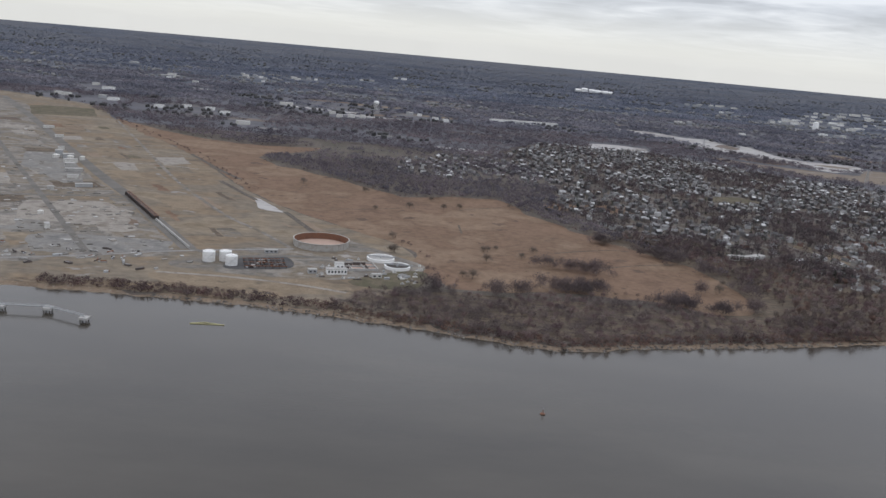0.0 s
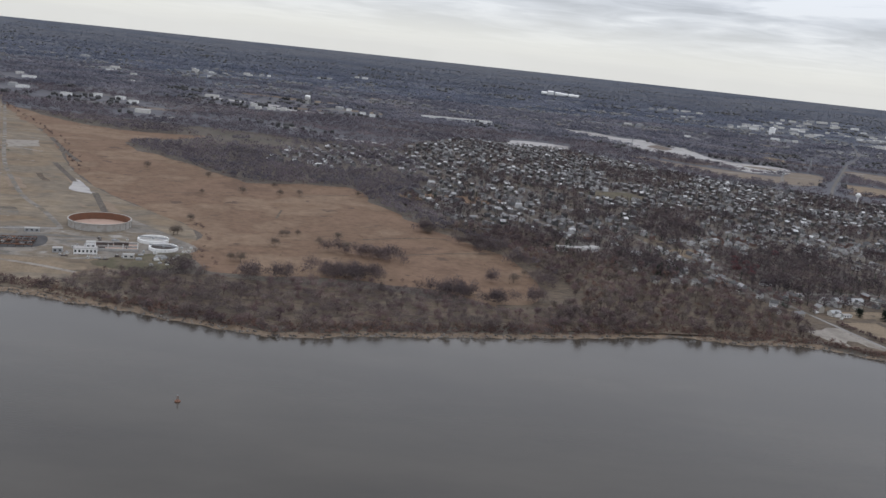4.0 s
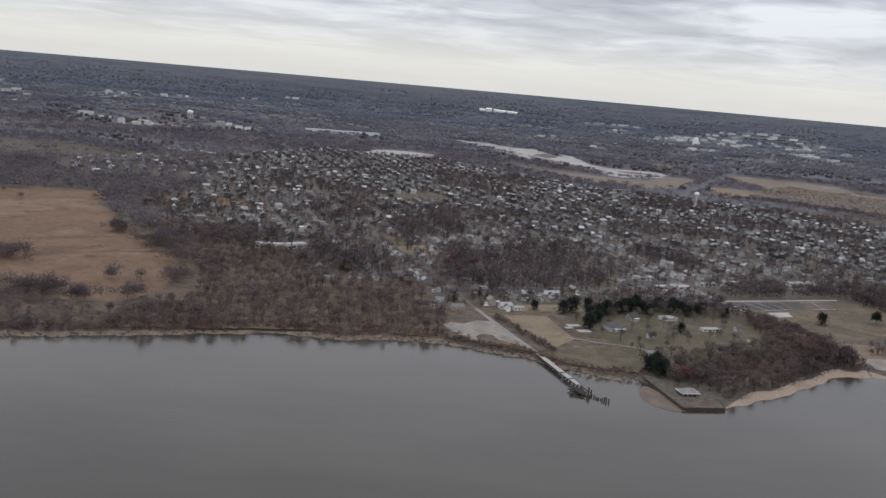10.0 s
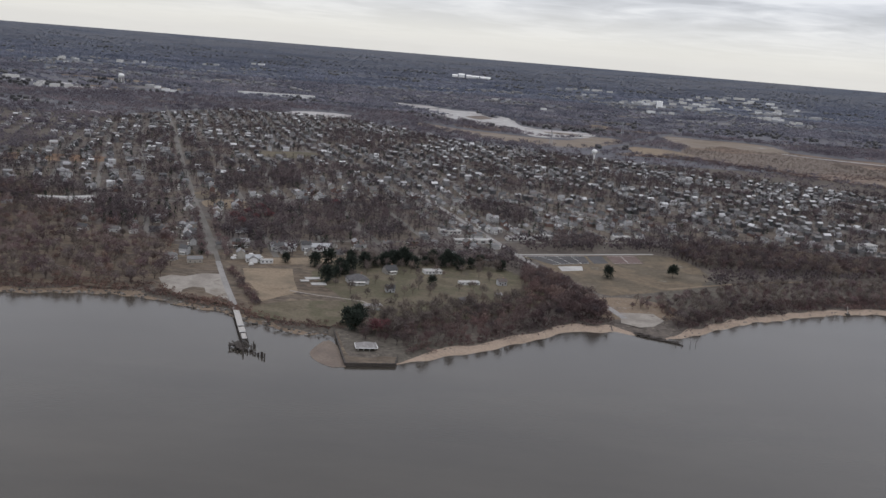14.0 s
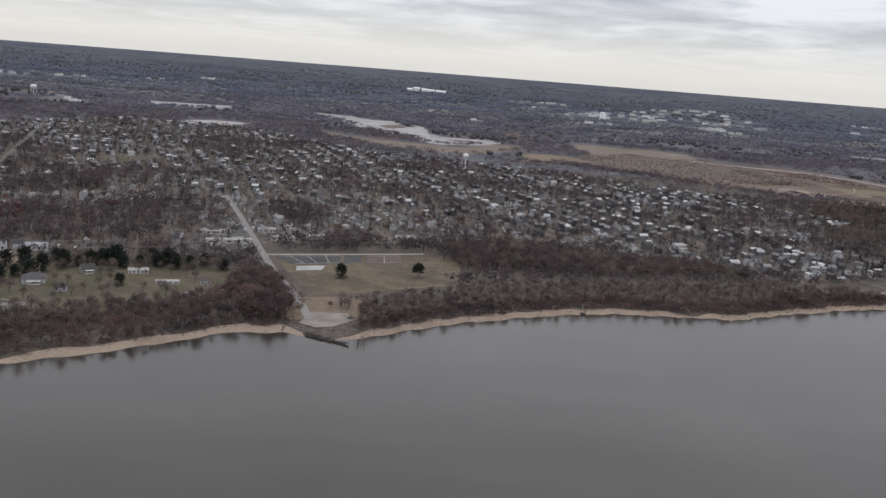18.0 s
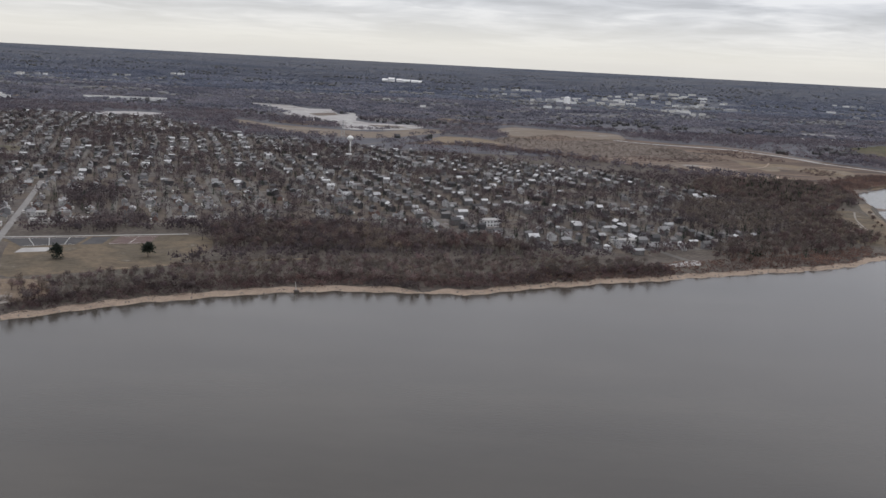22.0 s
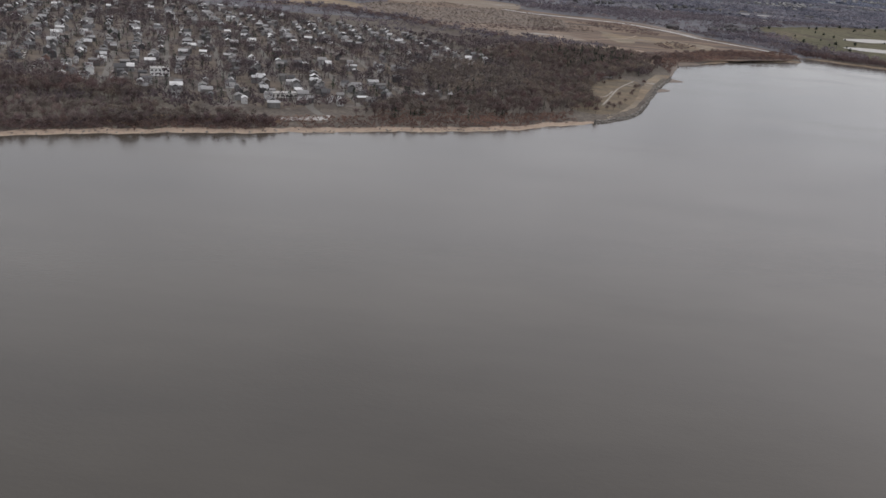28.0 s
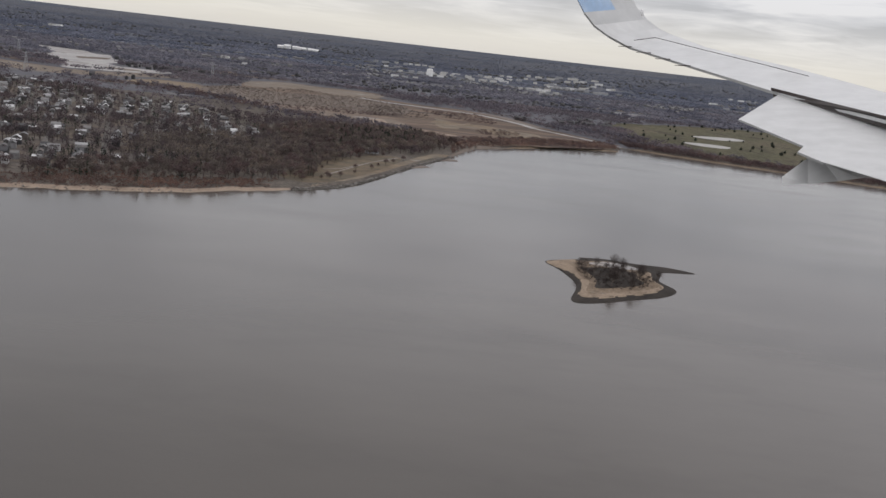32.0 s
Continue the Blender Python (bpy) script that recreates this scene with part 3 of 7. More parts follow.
def forest(name, protos, spots, z, low, high, material, label, category="trees", wide=(0.9, 1.3), grow=None):
    """Many trees joined into one object, drawn from a few models."""
    vs, fs, base = [], [], 0
    pick = rng.integers(0, len(protos), len(spots))
    for k, (v, f) in enumerate(protos):
        at = spots[pick == k]
        if not len(at):
            continue
        m = len(at)
        a, h = rng.random(m) * 2 * math.pi, rng.uniform(low, high, m) * (1.0 if grow is None else grow(at))
        w = h * rng.uniform(*wide, m)
        c, s = np.cos(a), np.sin(a)
        x = v[None, :, 0] * w[:, None]
        y = v[None, :, 1] * w[:, None]
        out = np.empty((m, len(v), 3), np.float32)
        out[:, :, 0] = x * c[:, None] - y * s[:, None] + at[:, 0:1]
        out[:, :, 1] = x * s[:, None] + y * c[:, None] + at[:, 1:2]
        zz = z if np.isscalar(z) else z(at)[:, None]
        out[:, :, 2] = v[None, :, 2] * h[:, None] + zz
        vs.append(out.reshape(-1, 3))
        fs.append((f[None] + (np.arange(m) * len(v))[:, None, None] + base).reshape(-1, 3))
        base += m * len(v)
    return tagged(new(name, tri_mesh(name, np.concatenate(vs), np.concatenate(fs), material)), label, category, kind="stuff")


def tree_thing(name, model, material, label, category, group):
    """One tree with its trunk and crown, a metre high, to be copied."""
    (v0, f0), (v1, f1) = model
    t = thing(name, (0, 0, 0), label, category, group)
    part("trunk", tri_mesh("trunk", v0, f0, BARK), BARK, t)
    part("crown", tri_mesh("crown", v1, f1, material), material, t)
    return t


def plant(model, spots, low, high, z, wide=1.0):
    """Stand copies of a tree at the spots; the first spot takes the model itself."""
    for i, (x, y) in enumerate(spots):
        h = rng.uniform(low, high)
        ob = model if i == 0 else copy_thing(model, pose(0, 0, 0))
        ob.matrix_basis = pose(x, y, z, 0, 0, rng.uniform(0, 360)) @ Matrix.Diagonal((h * wide, h * wide, h, 1))


# ---- water and land ----
LEVEL = 1.5
MIDDLE = (530.0, 100.0)
SHORE = [(-4600, 470), (-520, 447), (-300, 439), (-217, 437), (-165, 438), (-94, 437), (-53, 432), (-29, 427), (5, 421), (28, 414),
         (50, 410), (72, 406), (84, 409), (101, 417), (148, 430), (197, 444), (235, 457), (271, 469), (295, 466), (334, 474),
         (350, 473), (364, 466), (386, 461), (397, 451), (418, 441), (428, 443), (434, 438), (437.5, 424), (441, 411), (457, 414)]
SHORE += [(461, 418), (488, 434), (506, 450), (530, 470), (548, 474), (558, 472), (566, 467), (573, 469), (580, 475), (604, 493),
          (622, 506), (648, 519), (673, 531), (703, 537), (745, 539), (762, 547), (778, 556), (815, 573), (841, 583), (858, 591),
          (889, 605), (916, 616), (943, 628), (957, 637), (972, 650), (990, 663), (1008, 679), (1022, 694), (1031, 716), (1043, 755), (1058, 806), (1078, 862)]
SHORE += [(1085, 886), (1104, 952), (1175, 1025), (1243, 1061), (1252, 1098), (1264, 1098), (1300, 1076), (1343, 1055), (1404, 1025),
          (1464, 992), (1560, 930), (1700, 860), (2000, 780), (2600, 720), (5600, 700)]
SHORE = np.array(sorted(SHORE), float)


def wiggle(x):
    """Small bays and points along the bank."""
    return 1.1 * np.sin(x * 0.21 + 1.0) * np.sin(x * 0.057) + 0.7 * np.sin(x * 0.53 + 0.4 * np.sin(x * 0.11))


def shore_y(x):
    x = np.asarray(x, float)
    return np.interp(x, SHORE[:, 0], SHORE[:, 1]) + wiggle(x)


def land_z(n, r=0.0):
    """Height of the land by the distance behind the bank, and of the far hills by the distance from the middle."""
    z = np.interp(n, [-40, -6, 0, 2, 5, 9, 13], [-4, -0.9, 0.0, 0.4, 0.95, 1.35, LEVEL])
    s = np.clip((np.asarray(r) - 2300) / 2300, 0, 1)
    return z + 76.0 * s ** 2.4


def hill_z(at):
    r = np.hypot(at[:, 0] - MIDDLE[0], at[:, 1] - MIDDLE[1])
    return land_z(20.0, r)


def shrink(at):
    """The country on the far rise is spread thinner and smaller, as it runs on to the horizon."""
    r = np.hypot(at[:, 0] - MIDDLE[0], at[:, 1] - MIDDLE[1])
    return np.interp(r, [2300, 3000, 3450, 4000, 4600], [1.0, 0.95, 0.82, 0.58, 0.34])


def on_rise(x, y):
    """Where the line from above the river to a far spot of the plain meets the rise, and the share of the way."""
    e = np.array((x * 0.3 + 350, 120.0))
    for s in np.linspace(1.0, 0.3, 400):
        p = e + (np.array((x, y)) - e) * s
        z = float(land_z(20.0, math.hypot(p[0] - MIDDLE[0], p[1] - MIDDLE[1])))
        if 112 * (1 - s) + LEVEL >= z:
            break
    return float(p[0]), float(p[1]), z, float(s)


def build_land():
    """One sheet: lines run inland from the bank to a common depth, then fan out to the far ring."""
    xs = np.concatenate([np.linspace(-1500, -265, 40), np.arange(-260, 1500, 2.4), np.linspace(1505, 2600, 40)])
    near = np.array([-40, -12, -5, -2, 0, 1, 2, 3.5, 5, 7, 9, 11, 13])
    ys = shore_y(xs)
    deep = 1300.0
    step = np.linspace(0, 1, 13)[1:] ** 1.5
    mid = 13 + step[None] * (deep - ys[:, None] - 13)
    k = np.clip((xs - 530) / 1000, -2.0, 2.0)
    d = np.stack([k, np.ones_like(k)], 1)
    start = np.stack([xs, np.full_like(xs, deep)], 1)
    m = start - np.array(MIDDLE)
    a, b, c = (d * d).sum(1), (m * d).sum(1), (m * m).sum(1) - 4600.0 ** 2
    reach = (-b + np.sqrt(np.maximum(b * b - a * c, 0))) / a
    out = reach[:, None] * (np.linspace(0, 1, 19)[1:] ** 1.2)[None]
    n = np.concatenate([np.repeat(near[None], len(xs), 0), mid, mid[:, -1:] + out], 1)
    px = np.concatenate([np.repeat(xs[:, None], 25, 1), xs[:, None] + k[:, None] * out], 1)
    py = ys[:, None] + n
    r = np.hypot(px - MIDDLE[0], py - MIDDLE[1])
    v = np.stack([px, py, land_z(n, r)], 2).reshape(-1, 3)
    nr = n.shape[1]
    i, j = np.meshgrid(np.arange(len(xs) - 1), np.arange(nr - 1), indexing="ij")
    q = np.stack([i * nr + j, (i + 1) * nr + j, (i + 1) * nr + j + 1, i * nr + j + 1], 2).reshape(-1, 4)
    me = tri_mesh("ground", v, q, SOIL)
    me.materials.append(HAZEWOOD)
    me.materials.append(HAZEPLAIN)
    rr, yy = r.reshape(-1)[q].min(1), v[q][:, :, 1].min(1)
    # far rows take the two ground colours with painted haze
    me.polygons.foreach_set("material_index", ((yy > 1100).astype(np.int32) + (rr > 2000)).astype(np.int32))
    me.polygons.foreach_set("use_smooth", np.ones(len(q), bool))
    return tagged(new("ground", me), "winter woodland floor rising to low wooded hills on the horizon", "ground", kind="structure")


ground = build_land()


def build_water():
    n = 60
    s = np.linspace(-1, 1, n)
    g = np.sign(s) * np.abs(s) ** 2.0 * 4550
    x, y = np.meshgrid(g + MIDDLE[0], g + MIDDLE[1], indexing="ij")
    v = np.stack([x, y, np.zeros_like(x)], 2).reshape(-1, 3)
    i, j = np.meshgrid(np.arange(n - 1), np.arange(n - 1), indexing="ij")
    q = np.stack([i * n + j, (i + 1) * n + j, (i + 1) * n + j + 1, i * n + j + 1], 2).reshape(-1, 4)
    return tagged(new("water", tri_mesh("water", v, q, WATER)), "broad grey-brown river with faint wind ripples", "river", kind="structure")


water = build_water()


def beach(name, x0, x1, low, high, material, label, lift=0.04, ragged=1.2):
    """A strip of bare shore between the water's edge and the scrub."""
    x = np.arange(x0, x1 + 0.1, 2.0)
    y = shore_y(x)
    end = np.clip(np.minimum(x - x0, x1 - x) / 14, 0.1, 1)
    hi = (high + ragged * np.sin(x * 0.37) * np.sin(x * 0.13 + 1)) * end
    rows = []
    for f in (0, 0.3, 0.5, 0.7, 1.0):
        n = -low * end + (low * end + hi) * f
        rows.append(np.stack([x, y + n, land_z(n) + lift], 1))
    v = np.stack(rows, 1)
    nr = v.shape[1]
    i, j = np.meshgrid(np.arange(len(x) - 1), np.arange(nr - 1), indexing="ij")
    q = np.stack([i * nr + j, (i + 1) * nr + j, (i + 1) * nr + j + 1, i * nr + j + 1], 2).reshape(-1, 4)
    return tagged(new(name, tri_mesh(name, v.reshape(-1, 3), q, material)), label, "beach", kind="structure")


beach("beach", -300, -150, 2.0, 9.0, MUDSHORE, "stony brown river bank below the waste ground")
beach("beach", -150, 20, 1.0, 4.5, MUDSHORE, "narrow stony bank under scrub")
beach("bank_grass", -300, 5, -5.0, 24.0, TANLAND, "tan grass bank above the stony shore", 0.07)
beach("beach", 20, 360, 1.0, 4.2, MUDSHORE, "narrow muddy bank strewn with stones below bare trees")
beach("beach", 360, 430, 1.0, 3.0, MUDSHORE, "muddy cove beside the old pier")
patch("sandbar", [(428.5, 430), (426.5, 421), (430, 412), (436.5, 407.5), (441, 409), (438, 424), (432, 436)], WETSAND, 0.07, "low tan sandbar beside the stone quay", 0.6, 3, category="sandbar")
beach("beach", 458, 560, 1.0, 6.5, SAND, "tan sandy beach below bare trees")
beach("beach", 568, 730, 1.0, 5.5, SAND, "long tan sandy beach below bare scrub")
beach("beach", 725, 1003, 0.8, 5.2, SAND, "narrow pale sandy beach below reddish scrub")
beach("bank_grass", 1004, 1084, -4.0, 34.0, TANLAND, "dry grass bank above the rock armour", 0.025)
beach("beach", 1076, 1130, 1.0, 9.0, WETSAND, "pale sand spit at the river bend")
patch("sandbar", [(1064, 842), (1076, 850), (1088, 858), (1081, 868), (1072, 864)], WETSAND, 0.09, "low spit of wet sand at the bend", 0.8, 3, category="sandbar")
patch("sandbar", [(1054, 796), (1063, 803), (1068, 811), (1060, 814)], WETSAND, 0.09, "low spit of wet sand at the bend", 0.6, 3, category="sandbar")
beach("beach", 1130, 1250, 0.8, 5.0, MUDSHORE, "low muddy bank at the creek mouth")
beach("beach", 1262, 1800, 0.8, 4.5, MUDSHORE, "low muddy bank below the golf course")

# fields and open ground
FIELD = [(-440, 1215), (-311, 1109), (-212, 1073), (-139, 1095), (-190, 962), (-110, 880), (-38, 804), (-15, 800), (58, 825), (90, 755), (140, 675),
         (180, 640), (215, 560), (224, 505), (186, 482), (146, 502), (109, 507), (68, 505), (17, 497), (-2, 545), (-20, 600), (-60, 640), (-110, 690), (-160, 760), (-270, 960)]
WASTE = [(-1000, 1560), (-560, 1400), (-440, 1215), (-270, 960), (-160, 760), (-110, 690), (-60, 640), (-20, 600), (-2, 545), (-8, 490), (-40, 458), (-100, 456),
         (-220, 458), (-420, 460), (-1200, 470), (-1300, 1300)]
patch("marsh_field", FIELD, MARSH, LEVEL + 0.05, "wide field of dry russet marsh grass", 4.0)
patch("waste_ground", WASTE, TANLAND, LEVEL + 0.03, "cleared industrial land with dry grass and rubble", 2.0, 20.0)
patch("plant_yard", [(-150, 500), (-128, 545), (-92, 560), (-60, 552), (-46, 545), (-30, 520), (-45, 498), (-75, 492), (-115, 490)], OLDYARD, LEVEL + 0.08, "grey gravel yard of the water treatment plant", 1.0)
patch("plant_yard", [(-46, 545), (-88, 580), (-70, 608), (-42, 590), (-20, 566), (0, 545), (-6, 520), (-30, 520)], OLDYARD, LEVEL + 0.085, "grey gravel yard around the round basins", 1.0)
patch("lawn", [(-20, 522), (0, 530), (2, 505), (-8, 488), (-30, 484), (-44, 494)], LAWN, LEVEL + 0.11, "green lawn beside the treatment plant", 0.8)
patch("lawn", [(-145, 484), (-60, 488), (-36, 474), (-60, 462), (-140, 462)], TANLAWN, LEVEL + 0.06, "strip of dry grass along the bank", 1.0)
patch("pond", [(-147, 730), (-136, 716), (-126, 700), (-113, 676), (-120, 678), (-133, 684), (-140, 704)], MUDFLAT, LEVEL + 0.12, "small pale pond at the field edge", 0.8)

# old refinery roads and pads
patch("old_yard", [(-900, 1480), (-640, 1350), (-520, 1150), (-380, 905), (-290, 752), (-245, 690), (-205, 622), (-158, 540), (-150, 520), (-205, 494), (-330, 470), (-1150, 480), (-1250, 1250)], OLDYARD, LEVEL + 0.05, "broken ground of a demolished refinery with gravel and weeds", 3.0, 12)
strip("road", [(-680, 1400), (-516, 1139), (-376, 910), (-282, 757), (-237, 688), (-199, 624), (-148, 538)], 10, ASPHALT, LEVEL + 0.14, "broad grey abandoned refinery road")
strip("road", [(-435, 1210), (-320, 972), (-232, 789), (-184, 702), (-148, 643), (-116, 603), (-86, 559)], 3.5, OLDYARD, LEVEL + 0.13, "worn stony track across the dry grass")
strip("road", [(-330, 448), (-265, 468), (-207, 497), (-180, 513), (-153, 530), (-86, 561)], 3.0, PALEROAD, LEVEL + 0.16, "pale road along the refinery front")
strip("road", [(-420, 620), (-288, 666), (-243, 684)], 4, ASPHALT, LEVEL + 0.15, "dark cross street of the old refinery")
strip("road", [(-560, 760), (-400, 812), (-318, 832)], 4, ASPHALT, LEVEL + 0.15, "dark cross street of the old refinery")
strip("road", [(-640, 940), (-480, 985), (-414, 985)], 4, ASPHALT, LEVEL + 0.15, "dark cross street of the old refinery")
strip("road", [(-316, 842), (-262, 858), (-226, 850)], 2.5, GRAVEL, LEVEL + 0.12, "faint gravel track through dry grass")
strip("road", [(-384, 960), (-330, 975), (-290, 1000)], 2.0, GRAVEL, LEVEL + 0.12, "faint gravel track through dry grass")
strip("road", [(-150, 540), (-120, 528), (-90, 540), (-60, 545)], 5, ASPHALT, LEVEL + 0.17, "grey road through the treatment plant")
strip("road", [(-150, 480), (-110, 482), (-70, 478), (-42, 470)], 3, GRAVEL, LEVEL + 0.13, "dirt track along the bank")
for a in ([(-261, 949), (-206, 856), (-178, 814)], [(-192, 796), (-143, 718)], [(-112, 679), (-82, 618)]):
    strip("ditch", a, 4.5, SOIL, LEVEL + 0.15, "dark overgrown ditch at the field edge", "ditch", 5.0)
for pts, material, label in (
        ([(-287, 902), (-261, 918), (-242, 880), (-262, 859)], GRAVEL, "pale cleared pad in the dry grass"), ([(-244, 879), (-209, 854), (-213, 830), (-234, 844)], TANLAWN, "tan mown pad beside the ditch"),
        ([(-464, 1106), (-440, 1110), (-422, 1067), (-438, 1051)], MUDSHORE, "brown excavated pit"), ([(-400, 868), (-361, 883), (-291, 734), (-303, 720), (-370, 790)], YARD, "grey yard of the last refinery sheds"),
        ([(-309, 849), (-290, 852), (-272, 814), (-287, 806)], GRAVEL, "pale rubble-strewn pad"), ([(-300, 800), (-272, 806), (-254, 776), (-270, 764)], TANLAWN, "tan bare patch among weeds"),
        ([(-300, 640), (-248, 660), (-215, 633), (-204, 594), (-222, 578), (-275, 580)], GRAVEL, "wide broken concrete floor"), ([(-222, 580), (-200, 590), (-194, 576), (-200, 565), (-216, 566)], GRAVEL, "pale rubble floor"),
        ([(-240, 550), (-163, 554), (-157, 530), (-195, 507), (-230, 502), (-250, 536)], YARD, "dark grey gravel yard"), ([(-593, 1298), (-556, 1319), (-508, 1320), (-467, 1225), (-540, 1187)], LAWN, "olive grass field before the woods"),
        ([(-430, 1000), (-405, 1012), (-390, 985), (-412, 972)], GRAVEL, "pale pad by the road"), ([(-362, 930), (-340, 940), (-325, 915), (-345, 905)], TANLAWN, "tan bare pad"), ([(-420, 720), (-360, 745), (-335, 700), (-390, 676)], GRAVEL, "pale gravel pad"),
        ([(-330, 575), (-280, 590), (-268, 560), (-310, 545)], GRAVEL, "pale gravel pad"), ([(-222, 700), (-196, 712), (-170, 668), (-192, 652)], TANLAWN, "tan bare patch in the grass")):
    q = np.array(pts, float)
    q = np.concatenate([np.linspace(q[k], q[(k + 1) % len(q)], 6)[:-1] for k in range(len(q))])
    patch("pad", q, material, LEVEL + 0.09, label, 3.2, smooth=False)
court_lines = thing("court_markings", (0, 0, LEVEL + 0.13), "white painted lines on the sports courts", "markings")
court_lines["kind"] = "structure"
for (x0, y0), (x1, y1) in (((522, 598), (557, 610)), ((536, 584), (557.5, 593.5)), ((540, 605), (547, 588.5)), ((531, 602), (541, 586)), ((549, 608), (553, 591.5)), ((571.5, 615), (589, 621)), ((580, 618), (581, 600.5)), ((572.5, 598), (589.5, 604))):
    ob = part("line", boxes((0, 0, 0, math.hypot(x1 - x0, y1 - y0), 0.22, 0.02)), OFFWHITE, court_lines)
    ob.matrix_basis = pose((x0 + x1) / 2, (y0 + y1) / 2, 0, 0, 0, math.degrees(math.atan2(y1 - y0, x1 - x0)))
block_r = np.random.default_rng(31)
ROADWAY, CROSSWAY = np.array((0.523, -0.852)), np.array((-0.94, -0.34))
for j in range(1, 5):
    a = np.array((-516.0, 1139.0)) + CROSSWAY * (j * 62)
    run = np.array([a + ROADWAY * t for t in range(-260, 740, 20)])
    run = run[inside(run[:, 0], run[:, 1], WASTE)]
    if len(run) > 4:
        strip("road", [tuple(run[0]), tuple(run[len(run) // 2]), tuple(run[-1])], 4.5, ASPHALT, LEVEL + 0.135, "dark grey street of the demolished refinery", step=30)
for i in range(-2, 11):
    for j in range(5):
        if block_r.random() < 0.22:
            continue
        o = np.array((-516.0, 1139.0)) + ROADWAY * (i * 66 + block_r.uniform(0, 10)) + CROSSWAY * (j * 62 + 9 + block_r.uniform(0, 8))
        w, d = block_r.uniform(26, 52), block_r.uniform(22, 46)
        q = np.array([o + ROADWAY * u * w + CROSSWAY * v * d for u, v in ((0, 0), (1, 0), (1, 1), (0, 1))])
        q = np.concatenate([np.linspace(q[k], q[(k + 1) % 4], 9)[:-1] for k in range(4)])
        if inside(q[:, 0], q[:, 1], WASTE).all():
            patch("block", q, (GRAVEL, TANLAND, YARD, BROWNLAND, TANLAND, OLDYARD, BRUSHLAND, GRAVEL)[int(block_r.integers(0, 8))], LEVEL + 0.062 + 0.001 * ((i * 5 + j) % 17), "weathered block of ground between refinery streets", 3.4, smooth=False)
for i in range(34):
    o = np.array((-500.0, 1120.0)) + ROADWAY * block_r.uniform(20, 640) - CROSSWAY * block_r.uniform(12, 110)
    w, d = block_r.uniform(10, 44), block_r.uniform(3, 14)
    q = np.array([o + ROADWAY * u * w + CROSSWAY * v * d for u, v in ((0, 0), (1, 0), (1, 1), (0, 1))])
    q = np.concatenate([np.linspace(q[k], q[(k + 1) % 4], 7)[:-1] for k in range(4)])
    if inside(q[:, 0], q[:, 1], WASTE).all() and not inside(q[:, 0], q[:, 1], FIELD).any():
        patch("weathered_patch", q, (OLDYARD, BRUSHLAND, MARSH, REEDGOLD, BRUSHLAND, LAWN)[i % 6], LEVEL + 0.064 + 0.001 * (i % 12), "faint weathered patch in the dry grass", 3.4, smooth=False)
slab_r = np.random.default_rng(11)
slabs = thing("pavement", (0, 0, LEVEL + 0.1), "scattered pale concrete slabs of a demolished refinery", "pavement")
slabs["kind"] = "structure"
for i in range(290):
    v = slab_r.uniform(500, 1150) if i % 2 else slab_r.uniform(500, 700)
    u = -148 - (v - 538) * 0.61 - slab_r.uniform(8, 150)
    if not inside(u, v, WASTE):
        continue
    far = 0.5 + v / 1100
    ob = part("slab", boxes((0, 0, 0, slab_r.uniform(1.2, 5) * far, slab_r.uniform(1, 3.5) * far, slab_r.uniform(0.1, 0.5))), (GRAVEL, YARD, CONCRETE, OLDYARD, ASPHALT)[i % 5], slabs)
    ob.matrix_basis = pose(u, v, 0.01 * (i % 7), 0, 0, 32 + 90 * (i % 2) + slab_r.normal(0, 5))
for a in ([(-81, 708), (-50, 722), (-18, 744)], [(26, 752), (45, 770), (66, 784)], [(92, 616), (134, 641), (151, 642)], [(106, 571), (147, 598), (191, 618)], [(26, 656), (24, 688)]):
    strip("ditch", a, 1.7, BRUSHLAND, LEVEL + 0.13, "dark drainage ditch across the marsh field", "ditch", 4.0)
patch("brush_ground", [(178, 484), (196, 500), (206, 530), (202, 566), (186, 606), (164, 640), (140, 668), (132, 700), (160, 716), (214, 690), (250, 640), (262, 560), (258, 486), (220, 470)], BRUSHLAND, LEVEL + 0.09, "brown brushy ground between marsh and wood", 4.0, 6)
patch("brush_ground", [(-44, 440), (-30, 470), (-4, 484), (20, 492), (58, 488), (78, 490), (112, 496), (146, 486), (176, 486), (198, 492), (222, 520), (222, 560), (200, 622), (230, 640), (262, 610), (330, 570), (352, 540), (346, 486), (300, 476), (200, 454), (148, 442), (101, 428), (70, 418), (20, 428)], BRUSHLAND, LEVEL + 0.025, "brown brushy ground under the riverside scrub", 3.0)

# waterfront park
patch("rough_grass", [(352, 548), (344, 505), (352, 482), (366, 473), (388, 466), (400, 456), (430, 449), (442, 452), (437, 488), (414, 532), (428, 568), (400, 580), (372, 566)], BRUSHLAND, LEVEL + 0.02, "rough brown grass between the street and the park", 1.0, 5)
patch("lot", [(347, 499), (352, 505), (358, 505), (364, 512), (371.5, 513), (379, 493), (386, 472), (379, 477), (373, 482), (371, 488), (366, 489), (363, 484), (364, 477), (358, 480), (354, 486), (351, 492)], GRAVEL, LEVEL + 0.06, "pale sandy parking lot by the pier", 1.6, 3, smooth=False)
patch("lawn", [(379, 526), (390, 529), (402, 532), (406, 512), (411, 493), (404, 483), (397, 473), (390, 484), (385, 505)], TANLAWN, LEVEL + 0.07, "tan mown field beside the pier road", 0.8, 4, smooth=False)
patch("lawn", [(396, 458), (402, 473), (418, 481), (434, 481), (436, 452), (420, 449)], LAWN, LEVEL + 0.07, "green lawn at the river bank", 0.6, 4)
